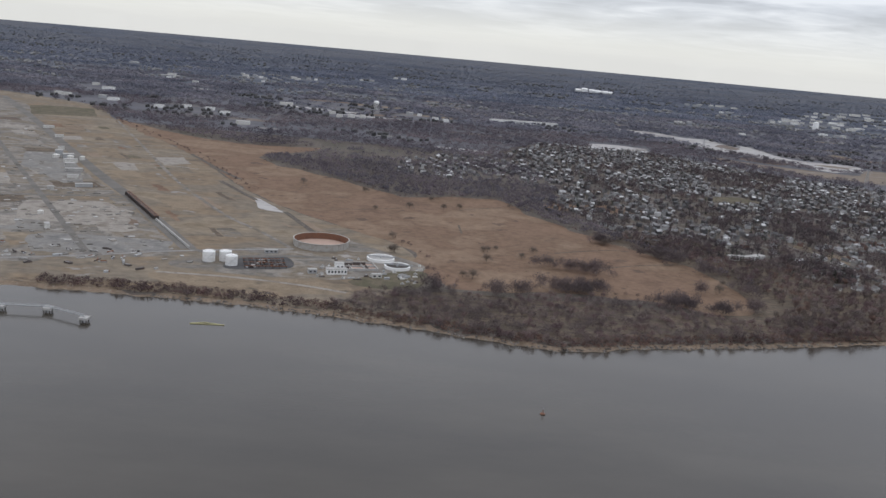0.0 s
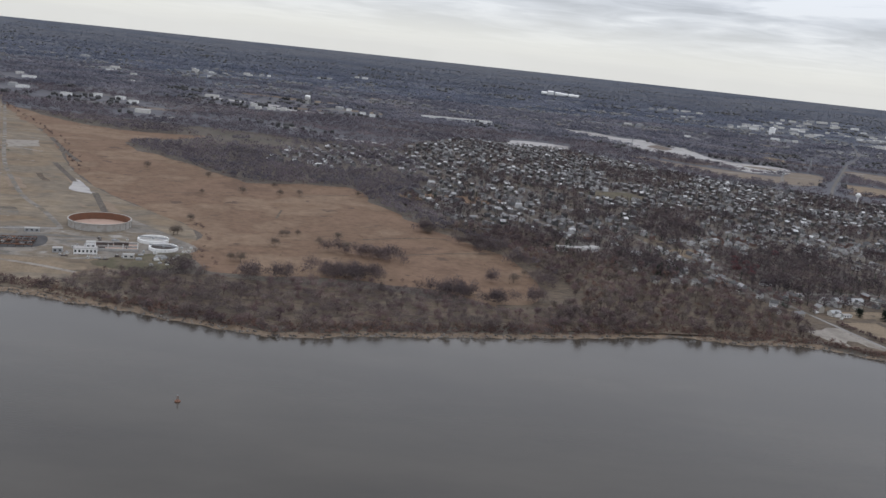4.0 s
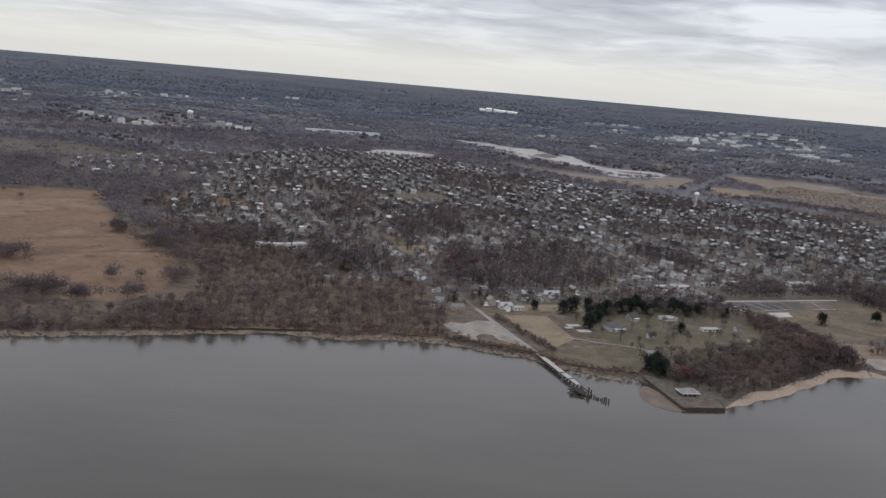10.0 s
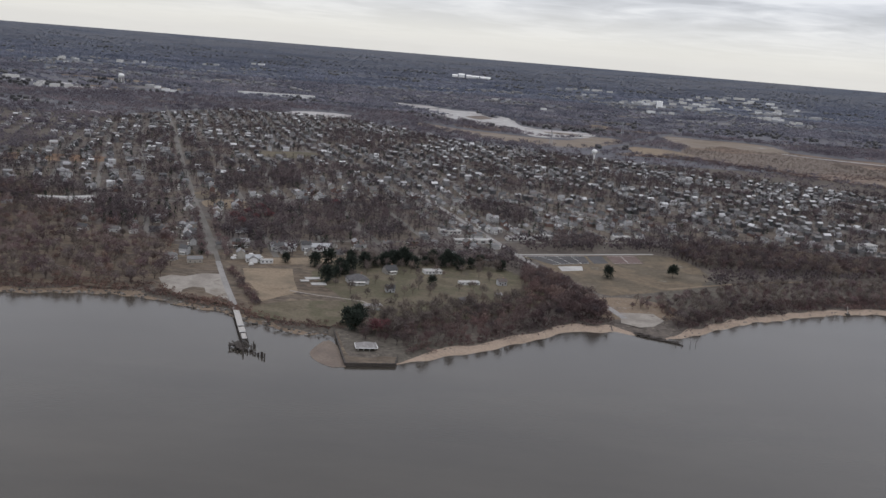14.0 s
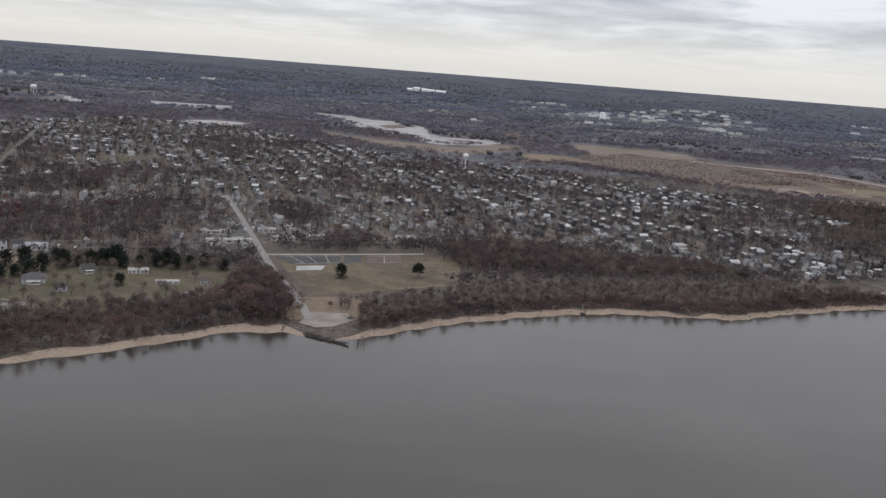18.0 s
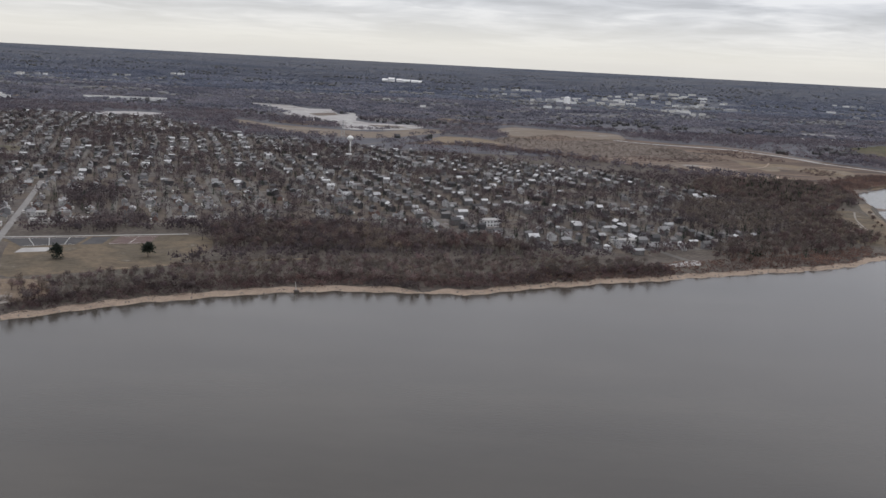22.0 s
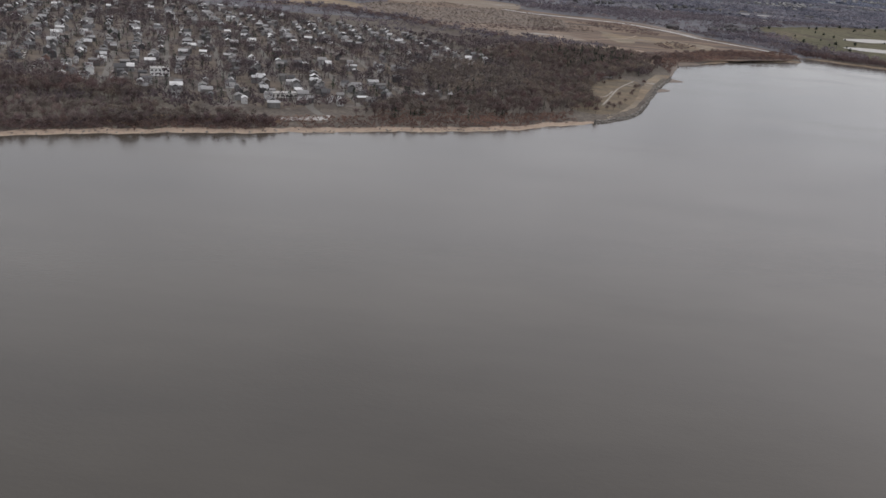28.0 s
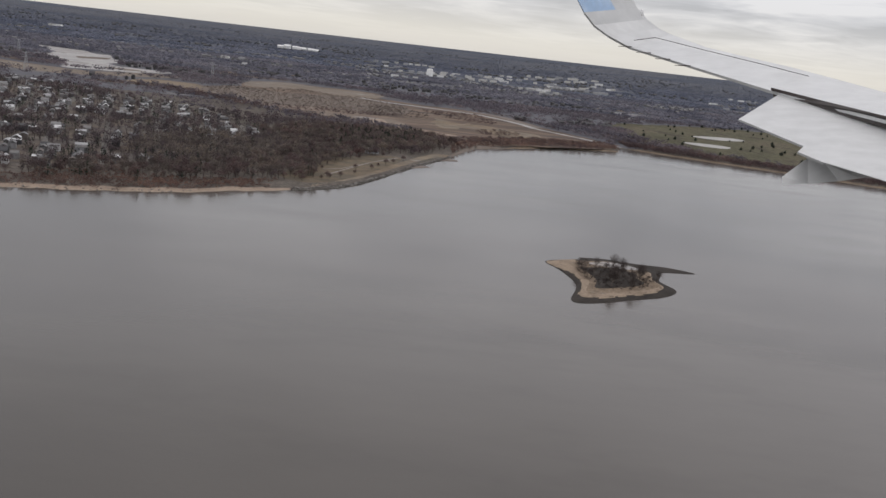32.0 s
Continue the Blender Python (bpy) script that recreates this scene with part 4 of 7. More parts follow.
PARK = [(412, 530), (440, 560), (480, 570), (512, 558), (524, 520), (512, 492), (484, 470), (455, 448), (436, 452), (434, 482)]
patch("lawn", PARK, LAWN, LEVEL + 0.05, "winter park lawn with scattered bare trees", 1.2, 5)
patch("lawn", [(384, 550), (404, 556), (424, 561), (425, 548), (408, 543), (391, 538)], TANLAWN, LEVEL + 0.06, "dry open field behind the houses", 0.8, 4, smooth=False)
HARBOUR_END = [(389, 466), (377, 500), (365, 536)]
ROAD_A = [(389, 466), (370, 521), (352, 577), (330, 641), (301, 723), (260, 849), (191, 1063), (66, 1437)]
ROAD_B = [(556, 490), (547, 520), (527, 572), (485, 701), (456, 787)]
strip("road", HARBOUR_END, 2.6, PALEROAD, LEVEL + 0.14, "pale worn street running inland from the pier")
strip("road", ROAD_A, 2.4, ASPHALT, LEVEL + 0.12, "straight grey street running inland under bare trees")
strip("road", ROAD_B, 3.6, PALEROAD, LEVEL + 0.12, "straight grey street running inland from the boat ramp")
strip("path", [(407, 494), (420, 490), (440, 486), (447, 478)], 1.2, GRAVEL, LEVEL + 0.13, "pale footpath across the park", "path")
strip("path", [(519, 601), (560, 615), (602, 630)], 2.0, CONCRETE, LEVEL + 0.13, "long pale concrete path beside the courts", "path")
strip("path", [(590, 548), (612, 560), (640, 574), (676, 588)], 2.0, TANLAWN, LEVEL + 0.13, "sandy track behind the trees", "path")
patch("lawn", [(524, 600), (605, 628), (622, 592), (612, 562), (590, 545), (562, 530), (552, 530), (536, 565), (527, 590)], COURTGRASS, LEVEL + 0.05, "dry grass around the sports courts", 0.8, 5)
for name, pts, material, label in (
        ("court", [(521, 599), (557, 611), (558, 593), (536, 583)], COURT, "grey asphalt sports court"),
        ("court", [(559, 611.5), (568, 614.5), (569, 597), (560, 593)], COURT, "small grey asphalt sports court"),
        ("court", [(571, 615.5), (589, 622), (590, 603), (572, 597)], paint("red_court", (0.112, 0.074, 0.066), 0.85, 0.1, 0.3), "faded red sports court"),
        ("court", [(538, 580), (552, 585), (551, 575), (539, 570)], CONCRETE, "pale concrete apron by the courts")):
    patch(name, pts, material, LEVEL + 0.1, label, 0.0, smooth=False, category="sports court")
patch("dirt", [(545, 490), (556, 488), (566, 489), (578, 494), (584, 506), (574, 524), (548, 520)], MUDSHORE, LEVEL + 0.03, "bare brown dirt around the boat ramp", 1.5, 4)
patch("boat_ramp", [(553, 483), (556, 499), (571, 501), (574, 491), (567, 481), (560, 478)], GRAVEL, LEVEL + 0.08, "broad pale concrete boat ramp", 0.4, smooth=False)
patch("boat_ramp", [(846, 606), (862, 611), (870, 618), (868, 626), (856, 616), (846, 611)], CONCRETE, LEVEL + 0.06, "cracked concrete ramp at the beach", 0.3, 3)
strip("road", [(866, 622), (856, 642), (852, 668), (846, 700)], 4.0, ASPHALT, LEVEL + 0.12, "short grey street ending at the beach")
patch("lawn", [(989, 700), (990, 724), (997, 749), (1004, 781), (1021, 817), (1038, 832), (1049, 824), (1038, 766), (1022, 714), (1006, 690)], COURTGRASS, LEVEL + 0.06, "grassy headland at the river bend", 1.0, 6)

# open country further inland
MUD = [(450, 1721), (536, 1783), (551, 1706), (571, 1660), (580, 1700), (597, 1668), (604, 1549), (626, 1501), (672, 1498), (708, 1486), (705, 1446), (676, 1389), (644, 1372), (608, 1360), (581, 1440), (542, 1500), (507, 1555)]
MEADOW = [(440, 1440), (472, 1418), (502, 1385), (606, 1345), (652, 1345), (702, 1428), (741, 1425), (730, 1360), (704, 1320), (668, 1262), (621, 1250), (560, 1265), (518, 1297), (455, 1370)]
SPOIL = [(690, 1200), (724, 1257), (742, 1327), (799, 1292), (826, 1365), (818, 1420), (816, 1484), (848, 1556), (904, 1545), (963, 1546), (1001, 1513), (998, 1441), (1052, 1392), (1110, 1385), (1160, 1330), (1195, 1230), (1246, 1120), (1230, 1060),
         (1148, 1000), (1100, 960), (1075, 935), (1060, 1000), (1036, 1035), (1000, 1050), (938, 1082), (893, 1130), (850, 1176), (783, 1226), (740, 1205)]
patch("brown_field", MEADOW, PALEMEADOW, LEVEL + 0.05, "tan meadow beside the tidal creek", 3, 12)
patch("mudflat", MUD, MUDFLAT, LEVEL + 0.06, "broad pale tidal mudflat", 4, 8)
patch("mudflat", [(330, 1872), (461, 1832), (522, 1690), (505, 1640), (441, 1739), (360, 1840)], MUDFLAT, LEVEL + 0.08, "pale tidal mud behind the woods", 5, 12)
patch("bar", [(493, 1451), (555, 1484), (580, 1440), (565, 1403), (536, 1395)], BROWNLAND, LEVEL + 0.10, "brown grass bar beside the mudflat", 4, 8)
patch("bar", [(630, 1455), (665, 1462), (690, 1440), (650, 1428)], PALEMEADOW, LEVEL + 0.10, "tan grass bar in the mudflat", 3, 6)
patch("bar", [(520, 1640), (548, 1690), (566, 1640), (540, 1600)], REEDS, LEVEL + 0.10, "brown reed bar in the mudflat", 4, 6)
patch("brown_field", [(732, 1688), (772, 1672), (769, 1600), (738, 1596)], TANLAWN, LEVEL + 0.06, "tan clearing among dark woods", 4, 10)
# pale matte colour paints the sky's gleam on the creek
strip("creek", [(560, 1740), (590, 1672), (584, 1600), (592, 1520), (616, 1440), (660, 1412), (712, 1470)], 9, CONCRETE, LEVEL + 0.13, "pale tidal creek winding through mud, its gleam painted as colour", "creek")
patch("mudflat", [(252, 1472), (294, 1487), (348, 1463), (337, 1403), (277, 1377), (251, 1384)], MUDFLAT, LEVEL + 0.07, "pale tidal pool among the woods", 5, 15)
patch("brown_field", SPOIL, BROWNLAND, LEVEL + 0.05, "broad brown spoil field with pale tracks", 3, 10)
patch("brown_field", [(816, 1484), (848, 1552), (904, 1540), (963, 1540), (998, 1510), (992, 1420), (946, 1395), (898, 1440), (850, 1380), (818, 1420)], PALEMEADOW, LEVEL + 0.07, "pale dry ground behind the reed bed", 4, 8)
patch("brown_field", [(723, 1257), (742, 1322), (786, 1316), (812, 1288), (797, 1240), (760, 1210)], TANLAWN, LEVEL + 0.07, "tan bare patch in the spoil field", 4, 8)
REEDBED = [(799, 1286), (826, 1365), (880, 1343), (953, 1379), (1011, 1366), (1036, 1331), (1036, 1196), (994, 1180), (941, 1167), (893, 1140), (850, 1176)]
patch("reed_bed", REEDBED, REEDS, LEVEL + 0.09, "pale grey-brown reed bed inside the brown field", 4, 8)
patch("sand_patch", [(938, 1082), (971, 1118), (1036, 1115), (1036, 1064), (1011, 1046), (975, 1066)], PALEMEADOW, LEVEL + 0.10, "pale sandy ground at the field edge", 4, 5)
patch("sand_patch", [(1003, 1083), (1017, 1110), (1035, 1058), (1074, 1046), (1091, 1024), (1072, 1007), (1028, 1018), (1006, 1030)], SAND, LEVEL + 0.11, "pale orange sand spread at the field edge", 4, 5)
patch("sand_patch", [(1068, 1199), (1096, 1168), (1128, 1172), (1178, 1114), (1137, 1064), (1108, 1124), (1076, 1092)], TANLAND, LEVEL + 0.09, "tan dry grass in the spoil field", 4, 6)
strip("road", [(905, 1110), (923, 1097), (957, 1104), (987, 1094), (1007, 1052), (1029, 1032), (1072, 1034)], 3, SAND, LEVEL + 0.14, "sandy track along the brown field", "track")
strip("road", [(1010, 1062), (1040, 1090), (1085, 1130), (1110, 1180)], 2.0, SAND, LEVEL + 0.14, "faint sandy track through dry grass", "track")
# the creek's gleam is painted by a pale mud colour
strip("creek", [(975, 1400), (1006, 1372), (1041, 1360), (1082, 1348), (1119, 1332), (1147, 1296), (1171, 1246), (1182, 1205)], 10, MUDFLAT, LEVEL + 0.15, "pale tidal creek winding to the river, its gleam painted as colour", "creek")
strip("creek", [(1182, 1207), (1200, 1180), (1225, 1143), (1240, 1112), (1252, 1094)], 7, MUDFLAT, LEVEL + 0.15, "muddy creek mouth", "creek")
patch("mudflat", [(1090, 1372), (1130, 1350), (1160, 1300), (1186, 1220), (1192, 1240), (1172, 1310), (1140, 1362)], WETSAND, LEVEL + 0.10, "tan mud bank along the creek", 3, 6)
GOLFLAND = [(1306, 1420), (1436, 1556), (1590, 1650), (1760, 1600), (1700, 1330), (1560, 1150), (1470, 1085), (1411, 1082), (1345, 1125), (1300, 1215)]
patch("golf_course", GOLFLAND, GOLF, LEVEL + 0.05, "green golf course dotted with dark trees", 8, 20)
patch("bunker", [(1404, 1372), (1440, 1404), (1476, 1416), (1478, 1386), (1428, 1350)], CONCRETE, LEVEL + 0.1, "long white sand bunker", 2, 8, category="bunker")
patch("bunker", [(1358, 1252), (1388, 1266), (1414, 1254), (1396, 1222), (1366, 1226)], CONCRETE, LEVEL + 0.1, "long white sand bunker", 2, 8, category="bunker")
patch("lawn", [(300, 960), (345, 985), (360, 950), (315, 930)], LAWN, LEVEL + 0.06, "pale playing field inside the town", 2, 8)
patch("lawn", [(318, 690), (340, 702), (350, 680), (328, 668)], TANLAWN, LEVEL + 0.06, "tan vacant lot beside the street", 1, 5)
patch("brown_field", [(110, 830), (190, 850), (200, 820), (120, 800)], MARSH, LEVEL + 0.05, "dry grass clearing in the woods", 3, 10)
HIGHWAY = [(600, 1060), (640, 1140), (700, 1270), (800, 1470), (895, 1660), (970, 1790), (1073, 1990), (1241, 2394)]
strip("road", HIGHWAY, 4, ASPHALT, LEVEL + 0.16, "pale highway running straight inland past the mudflat")
patch("parking_lot", [(936, 2640), (1010, 2700), (1120, 2660), (1060, 2560)], GRAVEL, LEVEL + 0.14, "pale parking lot by the far shops", 4, 20)
patch("parking_lot", [(1250, 2780), (1330, 2860), (1460, 2830), (1380, 2740)], GRAVEL, LEVEL + 0.14, "pale parking lot by the far shops", 4, 20)
strip("path", [(1010, 720), (1018, 748), (1030, 790), (1046, 828)], 1.3, GRAVEL, LEVEL + 0.14, "pale footpath along the headland", "path")
strip("path", [(1006, 742), (1016, 752), (1024, 776)], 1.0, GRAVEL, LEVEL + 0.13, "pale footpath across the grass", "path")


# ---- town ----
TOWN = [(170, 660), (240, 620), (330, 570), (372, 540), (420, 566), (505, 580), (520, 640), (600, 655), (680, 668), (760, 640), (835, 630), (880, 655), (960, 720),
        (975, 800), (940, 900), (870, 1000), (760, 1075), (640, 1135), (500, 1205), (330, 1400), (170, 1400), (90, 1180), (140, 950), (110, 800)]
CLEAR = [[(349, 497), (366, 514), (386, 486), (372, 475)], [(376, 530), (402, 534), (412, 492), (398, 470), (388, 480)], [(396, 455), (402, 476), (434, 484), (437, 448)],
         [(520, 606), (606, 634), (628, 592), (616, 566), (596, 540), (558, 530), (540, 556)], [(548, 474), (572, 480), (574, 506), (552, 502)], [(980, 670), (1006, 700), (1004, 745), (1014, 790), (1044, 850), (1075, 850), (1030, 700), (1000, 670)],
         [(298, 960), (345, 988), (362, 950), (315, 928)], [(384, 552), (424, 562), (424, 546), (392, 536)]]


def road_band(line, half):
    p = np.array(line, float)
    t = np.gradient(p, axis=0)
    t /= np.linalg.norm(t, axis=1)[:, None]
    nrm = np.stack([-t[:, 1], t[:, 0]], 1) * half
    return np.concatenate([p + nrm, (p - nrm)[::-1]]).tolist()


HOMESTEADS = [(282, 580, 0), (297, 583, 2), (310, 615, 1), (328, 606, 3), (346, 546, 1), (343, 534, 3), (355, 531, 2), (367, 569, 1), (362, 604, 2), (289, 628, 0), (318, 590, 2), (302, 601, 3)]
YARDSPOT = [[(x - 7, y - 9), (x + 7, y - 9), (x + 6, y + 5), (x - 6, y + 5)] for x, y, k in HOMESTEADS]
BALLFIELD = [(306, 700), (306, 722), (320, 728), (324, 704), (316, 696)]
CLEAR += [road_band(ROAD_A, 2.6), road_band(ROAD_B, 4.5)]
patch("lawn", BALLFIELD, COURTGRASS, LEVEL + 0.05, "tan open lawn between the town trees", 1.5, 5)
CLEAR.append(BALLFIELD)
patch("town_ground", TOWN, YARDS, LEVEL + 0.012, "gardens, lawns and drives between the town houses", 6, 12)
ALONG = np.array((-0.316, 0.949))
ACROSS = np.array((0.949, 0.316))


# stands of tall bare trees inside the town
GROVES = [[(345, 674), (357, 708), (376, 690), (401, 726), (440, 744), (440, 661), (457, 643), (449, 599), (415, 597), (381, 577), (353, 586), (342, 630)],
          [(305, 776), (316, 815), (350, 845), (368, 791), (368, 752), (319, 721)], [(256, 802), (287, 832), (300, 800), (248, 756)],
          [(592, 651), (636, 681), (676, 674), (715, 684), (729, 646), (765, 642), (740, 622), (690, 606), (622, 600)],
          [(485, 743), (513, 765), (542, 737), (540, 692), (516, 685)], [(170, 660), (240, 622), (300, 590), (330, 610), (280, 660), (200, 720)], [(905, 704), (950, 706), (985, 760), (985, 835), (940, 845), (908, 830), (896, 760)]]


WESTSIDE = [(-40, 930), (20, 930), (90, 940), (150, 900), (185, 960), (130, 1120), (40, 1160), (-40, 1060)]
MOTEL = [(222, 640), (238, 634), (262, 640), (278, 668), (250, 672), (226, 662)]


def built_up(q):
    """How built-up a spot of the town is: below zero lie the groves."""
    return np.array([noise.noise((x * 0.012, y * 0.010, 4.0)) + 0.6 * noise.noise((x * 0.035, y * 0.028, 7.0)) for x, y in q[:, :2]])


def lots():
    """House places in rows along a street grid that runs with the two long streets."""
    out, streets = [], []
    o = np.array((389.0, 466.0))
    for a in np.arange(-560, 760, 31.0):
        for side in (-8.4, 8.4):
            for b in np.arange(-60, 1150, 7.8):
                if b % 115 < 7:
                    continue
                p = o + ACROSS * (a + side + 5 * math.sin(b * 0.013 + a) + rng.normal(0, 1.8)) + ALONG * (b + rng.normal(0, 1.6))
                out.append((p[0], p[1], side))
        streets.append((o + ACROSS * a + ALONG * -40, o + ACROSS * a + ALONG * 1100))
    q = np.array(out)
    ok = (inside(q[:, 0], q[:, 1], TOWN) | inside(q[:, 0], q[:, 1], WESTSIDE)) & (rng.random(len(q)) < np.where(built_up(q) > -0.16, 0.93, 0.25))
    for c in (*CLEAR, *GROVES, MOTEL):
        ok &= ~inside(q[:, 0], q[:, 1], c)
    return q[ok], streets


LOTS, STREETS = lots()
for a, b in STREETS:
    s = np.linspace(0, 1, 160)[:, None]
    line = np.array(a) * (1 - s) + np.array(b) * s
    ok = inside(line[:, 0], line[:, 1], TOWN)
    if ok.sum() > 6:
        run = line[ok]
        strip("street", [tuple(run[0]), tuple(run[len(run) // 2]), tuple(run[-1])], 3.4, ASPHALT, LEVEL + 0.04, "narrow grey residential street", step=30)
for b in np.arange(0, 1100, 115.0):
    s = np.linspace(-560, 760, 200)[:, None]
    line = np.array((389.0, 466.0)) + ACROSS * s + ALONG * (b + 4)
    ok = inside(line[:, 0], line[:, 1], TOWN)
    if ok.sum() > 6:
        run = line[ok]
        strip("street", [tuple(run[0]), tuple(run[len(run) // 2]), tuple(run[-1])], 3.4, ASPHALT, LEVEL + 0.02, "narrow grey cross street", step=30)


def gable(w, d, h, top, over=0.25, thick=0.14):
    """A gabled roof over a house w by d, ridge along its width."""
    bm = bmesh.new()
    x, y = w / 2 + over, d / 2 + over
    prof = [(-y, h - 0.1), (0, top), (y, h - 0.1), (y, h - 0.1 + thick), (0, top + thick), (-y, h - 0.1 + thick)]
    a = [bm.verts.new((-x, q, z)) for q, z in prof]
    b = [bm.verts.new((x, q, z)) for q, z in prof]
    for i in range(6):
        j = (i + 1) % 6
        bm.faces.new((a[i], a[j], b[j], b[i]))
    for s in (a, b):
        bm.faces.new((s[0], s[1], s[4], s[5]))
        bm.faces.new((s[1], s[2], s[3], s[4]))
    return bm


def hip(w, d, h, top, over=0.3):
    bm = bmesh.new()
    x, y, k = w / 2 + over, d / 2 + over, max(0.05, (w - d) / 2)
    c = [bm.verts.new((i * x, j * y, h - 0.05)) for i, j in ((-1, -1), (1, -1), (1, 1), (-1, 1))]
    e = [bm.verts.new((i * x, j * y, h + 0.1)) for i, j in ((-1, -1), (1, -1), (1, 1), (-1, 1))]
    r = [bm.verts.new((-k, 0, top)), bm.verts.new((k, 0, top))]
    bm.faces.new(c[::-1])
    for i in range(4):
        bm.faces.new((c[i], c[(i + 1) % 4], e[(i + 1) % 4], e[i]))
    bm.faces.new((e[0], e[1], r[1], r[0]))
    bm.faces.new((e[1], e[2], r[1]))
    bm.faces.new((e[2], e[3], r[0], r[1]))
    bm.faces.new((e[3], e[0], r[0]))
    return bm


def house_walls(w, d, h, top, gabled=True):
    bm = bmesh.new()
    a = [bm.verts.new((i * w / 2, j * d / 2, 0)) for i, j in ((-1, -1), (1, -1), (1, 1), (-1, 1))]
    b = [bm.verts.new((i * w / 2, j * d / 2, h)) for i, j in ((-1, -1), (1, -1), (1, 1), (-1, 1))]
    for i in range(4):
        bm.faces.new((a[i], a[(i + 1) % 4], b[(i + 1) % 4], b[i]))
    if gabled:
        for i, j in ((1, 2), (3, 0)):
            p = bm.verts.new((b[i].co.x, 0, top - 0.05))
            bm.faces.new((b[i], b[j], p))
    else:
        bm.faces.new(b)
    return bm


def house(w, d, h, top, style, label, group="houses of the riverside town", name="house"):
    """A small house with walls, roof, chimney, porch, door and windows."""
    t = thing(name, (0, 0, 0), label, "house", group)
    wall = part("wall", house_walls(w, d, h, top, style != "hip"), WALL, t)
    part("roof", hip(w, d, h, top) if style == "hip" else gable(w, d, h, top), ROOF, t)
    part("chimney", boxes((w * 0.22, d * 0.12, h * 0.7, 0.5, 0.4, top - h * 0.7 + 0.5)), BRICK, t)
    if style != "plain":
        bm = boxes((0.0, -d / 2 - 0.8, 0.0, w * 0.55, 1.6, 0.25))
        for sx in (-1, 1):
            box(bm, sx * w * 0.24, -d / 2 - 1.45, 0.25, 0.14, 0.14, 1.15)
        box(bm, 0.0, -d / 2 - 0.85, 1.4, w * 0.6, 1.8, 0.14)
        part("porch", bm, OFFWHITE, t)
    part("door", boxes((0.0, -d / 2 - 0.02, 0.25 if style != "plain" else 0.0, 0.5, 0.06, 1.0)), DARKSTEEL, wall)
    for x in (-w * 0.32, w * 0.32):
        part("window", boxes((x, -d / 2 - 0.02, 0.7, 0.6, 0.05, 0.75)), GLASSDARK, wall)
    return t


HOUSES = [house(6.4, 4.6, 2.7, 4.4, "porch", "small pale-sided house with a gabled shingle roof"),
          house(5.2, 4.4, 3.6, 5.3, "porch", "two-storey pale house with a steep gabled roof"),
          house(8.2, 4.6, 2.3, 3.6, "plain", "long low ranch house with a shallow gabled roof"),
          house(6.0, 5.2, 2.6, 4.2, "hip", "square pale house with a hipped shingle roof")]
order = np.argsort(np.hypot(LOTS[:, 0] - 480, (LOTS[:, 1] - 470) * 1.0))
near, rest = LOTS[order[:286]], LOTS[order[286:]]
used = set()
for x, y, side in near:
    k = int(rng.integers(0, 4))
    turn = 18.4 + (90 if side > 0 else -90) + (90 if rng.random() < 0.2 else 0)
    m = pose(x, y, LEVEL, 0, 0, turn) @ Matrix.Diagonal((*([rng.uniform(0.66, 0.94)] * 3), 1))
    if k not in used:
        used.add(k)
        HOUSES[k].matrix_basis = m
    else:
        copy_thing(HOUSES[k], pose(0, 0, 0)).matrix_basis = m

for x, y, k in HOMESTEADS:
    copy_thing(HOUSES[k], pose(0, 0, 0)).matrix_basis = pose(x, y, LEVEL, 0, 0, rng.uniform(-20, 40)) @ Matrix.Diagonal((0.85, 0.85, 0.85, 1))


def joined_houses(name, spots, low, high, label, z=None, roof=ROOFFAR, tall=1.0, size=1.0):
    """Walls with gabled roofs for the many houses further off, as one object."""
    m = len(spots)
    w, d = rng.uniform(low, high, m) * size, rng.uniform(low * 0.65, high * 0.7, m) * size
    h = rng.uniform(2.2, 3.6, m) * tall * size
    t = h + d * rng.uniform(0.22, 0.4, m)
    a = np.radians(18.4 + 90 * rng.integers(0, 2, m) + rng.normal(0, 2, m))
    base = np.full(m, LEVEL) if z is None else z
    sx = np.array([-1, 1, 1, -1, -1, 1, 1, -1, -1, 1, -1.06, 1.06, 1.06, -1.06, -1.06, 1.06]) / 2
    sy = np.array([-1, -1, 1, 1, -1, -1, 1, 1, 0, 0, -1.12, -1.12, 1.12, 1.12, 0, 0]) / 2
    kind = np.array([0, 0, 0, 0, 1, 1, 1, 1, 2, 2, 3, 3, 3, 3, 4, 4])
    zz = np.stack([np.zeros(m), h, t - 0.08, h - 0.05, t + 0.08], 1)[:, kind]
    x, y = sx * w[:, None], sy * d[:, None]
    c, s = np.cos(a)[:, None], np.sin(a)[:, None]
    v = np.stack([x * c - y * s + spots[:, 0:1], x * s + y * c + spots[:, 1:2], zz + base[:, None]], 2).reshape(-1, 3)
    wall = np.array([(0, 1, 5), (0, 5, 4), (1, 2, 6), (1, 6, 5), (2, 3, 7), (2, 7, 6), (3, 0, 4), (3, 4, 7), (4, 7, 8), (5, 9, 6)])
    top = np.array([(10, 11, 15), (10, 15, 14), (12, 13, 14), (12, 14, 15)])
    both = np.concatenate([wall, top])
    f = (both[None] + (np.arange(m) * 16)[:, None, None]).reshape(-1, 3)
    me = tri_mesh(name, v, f, roof)
    return tagged(new(name, me), label, "houses", kind="stuff")


joined_houses("town_houses", rest, 3.7, 6.3, "many pale and grey roofed houses of a riverside town")

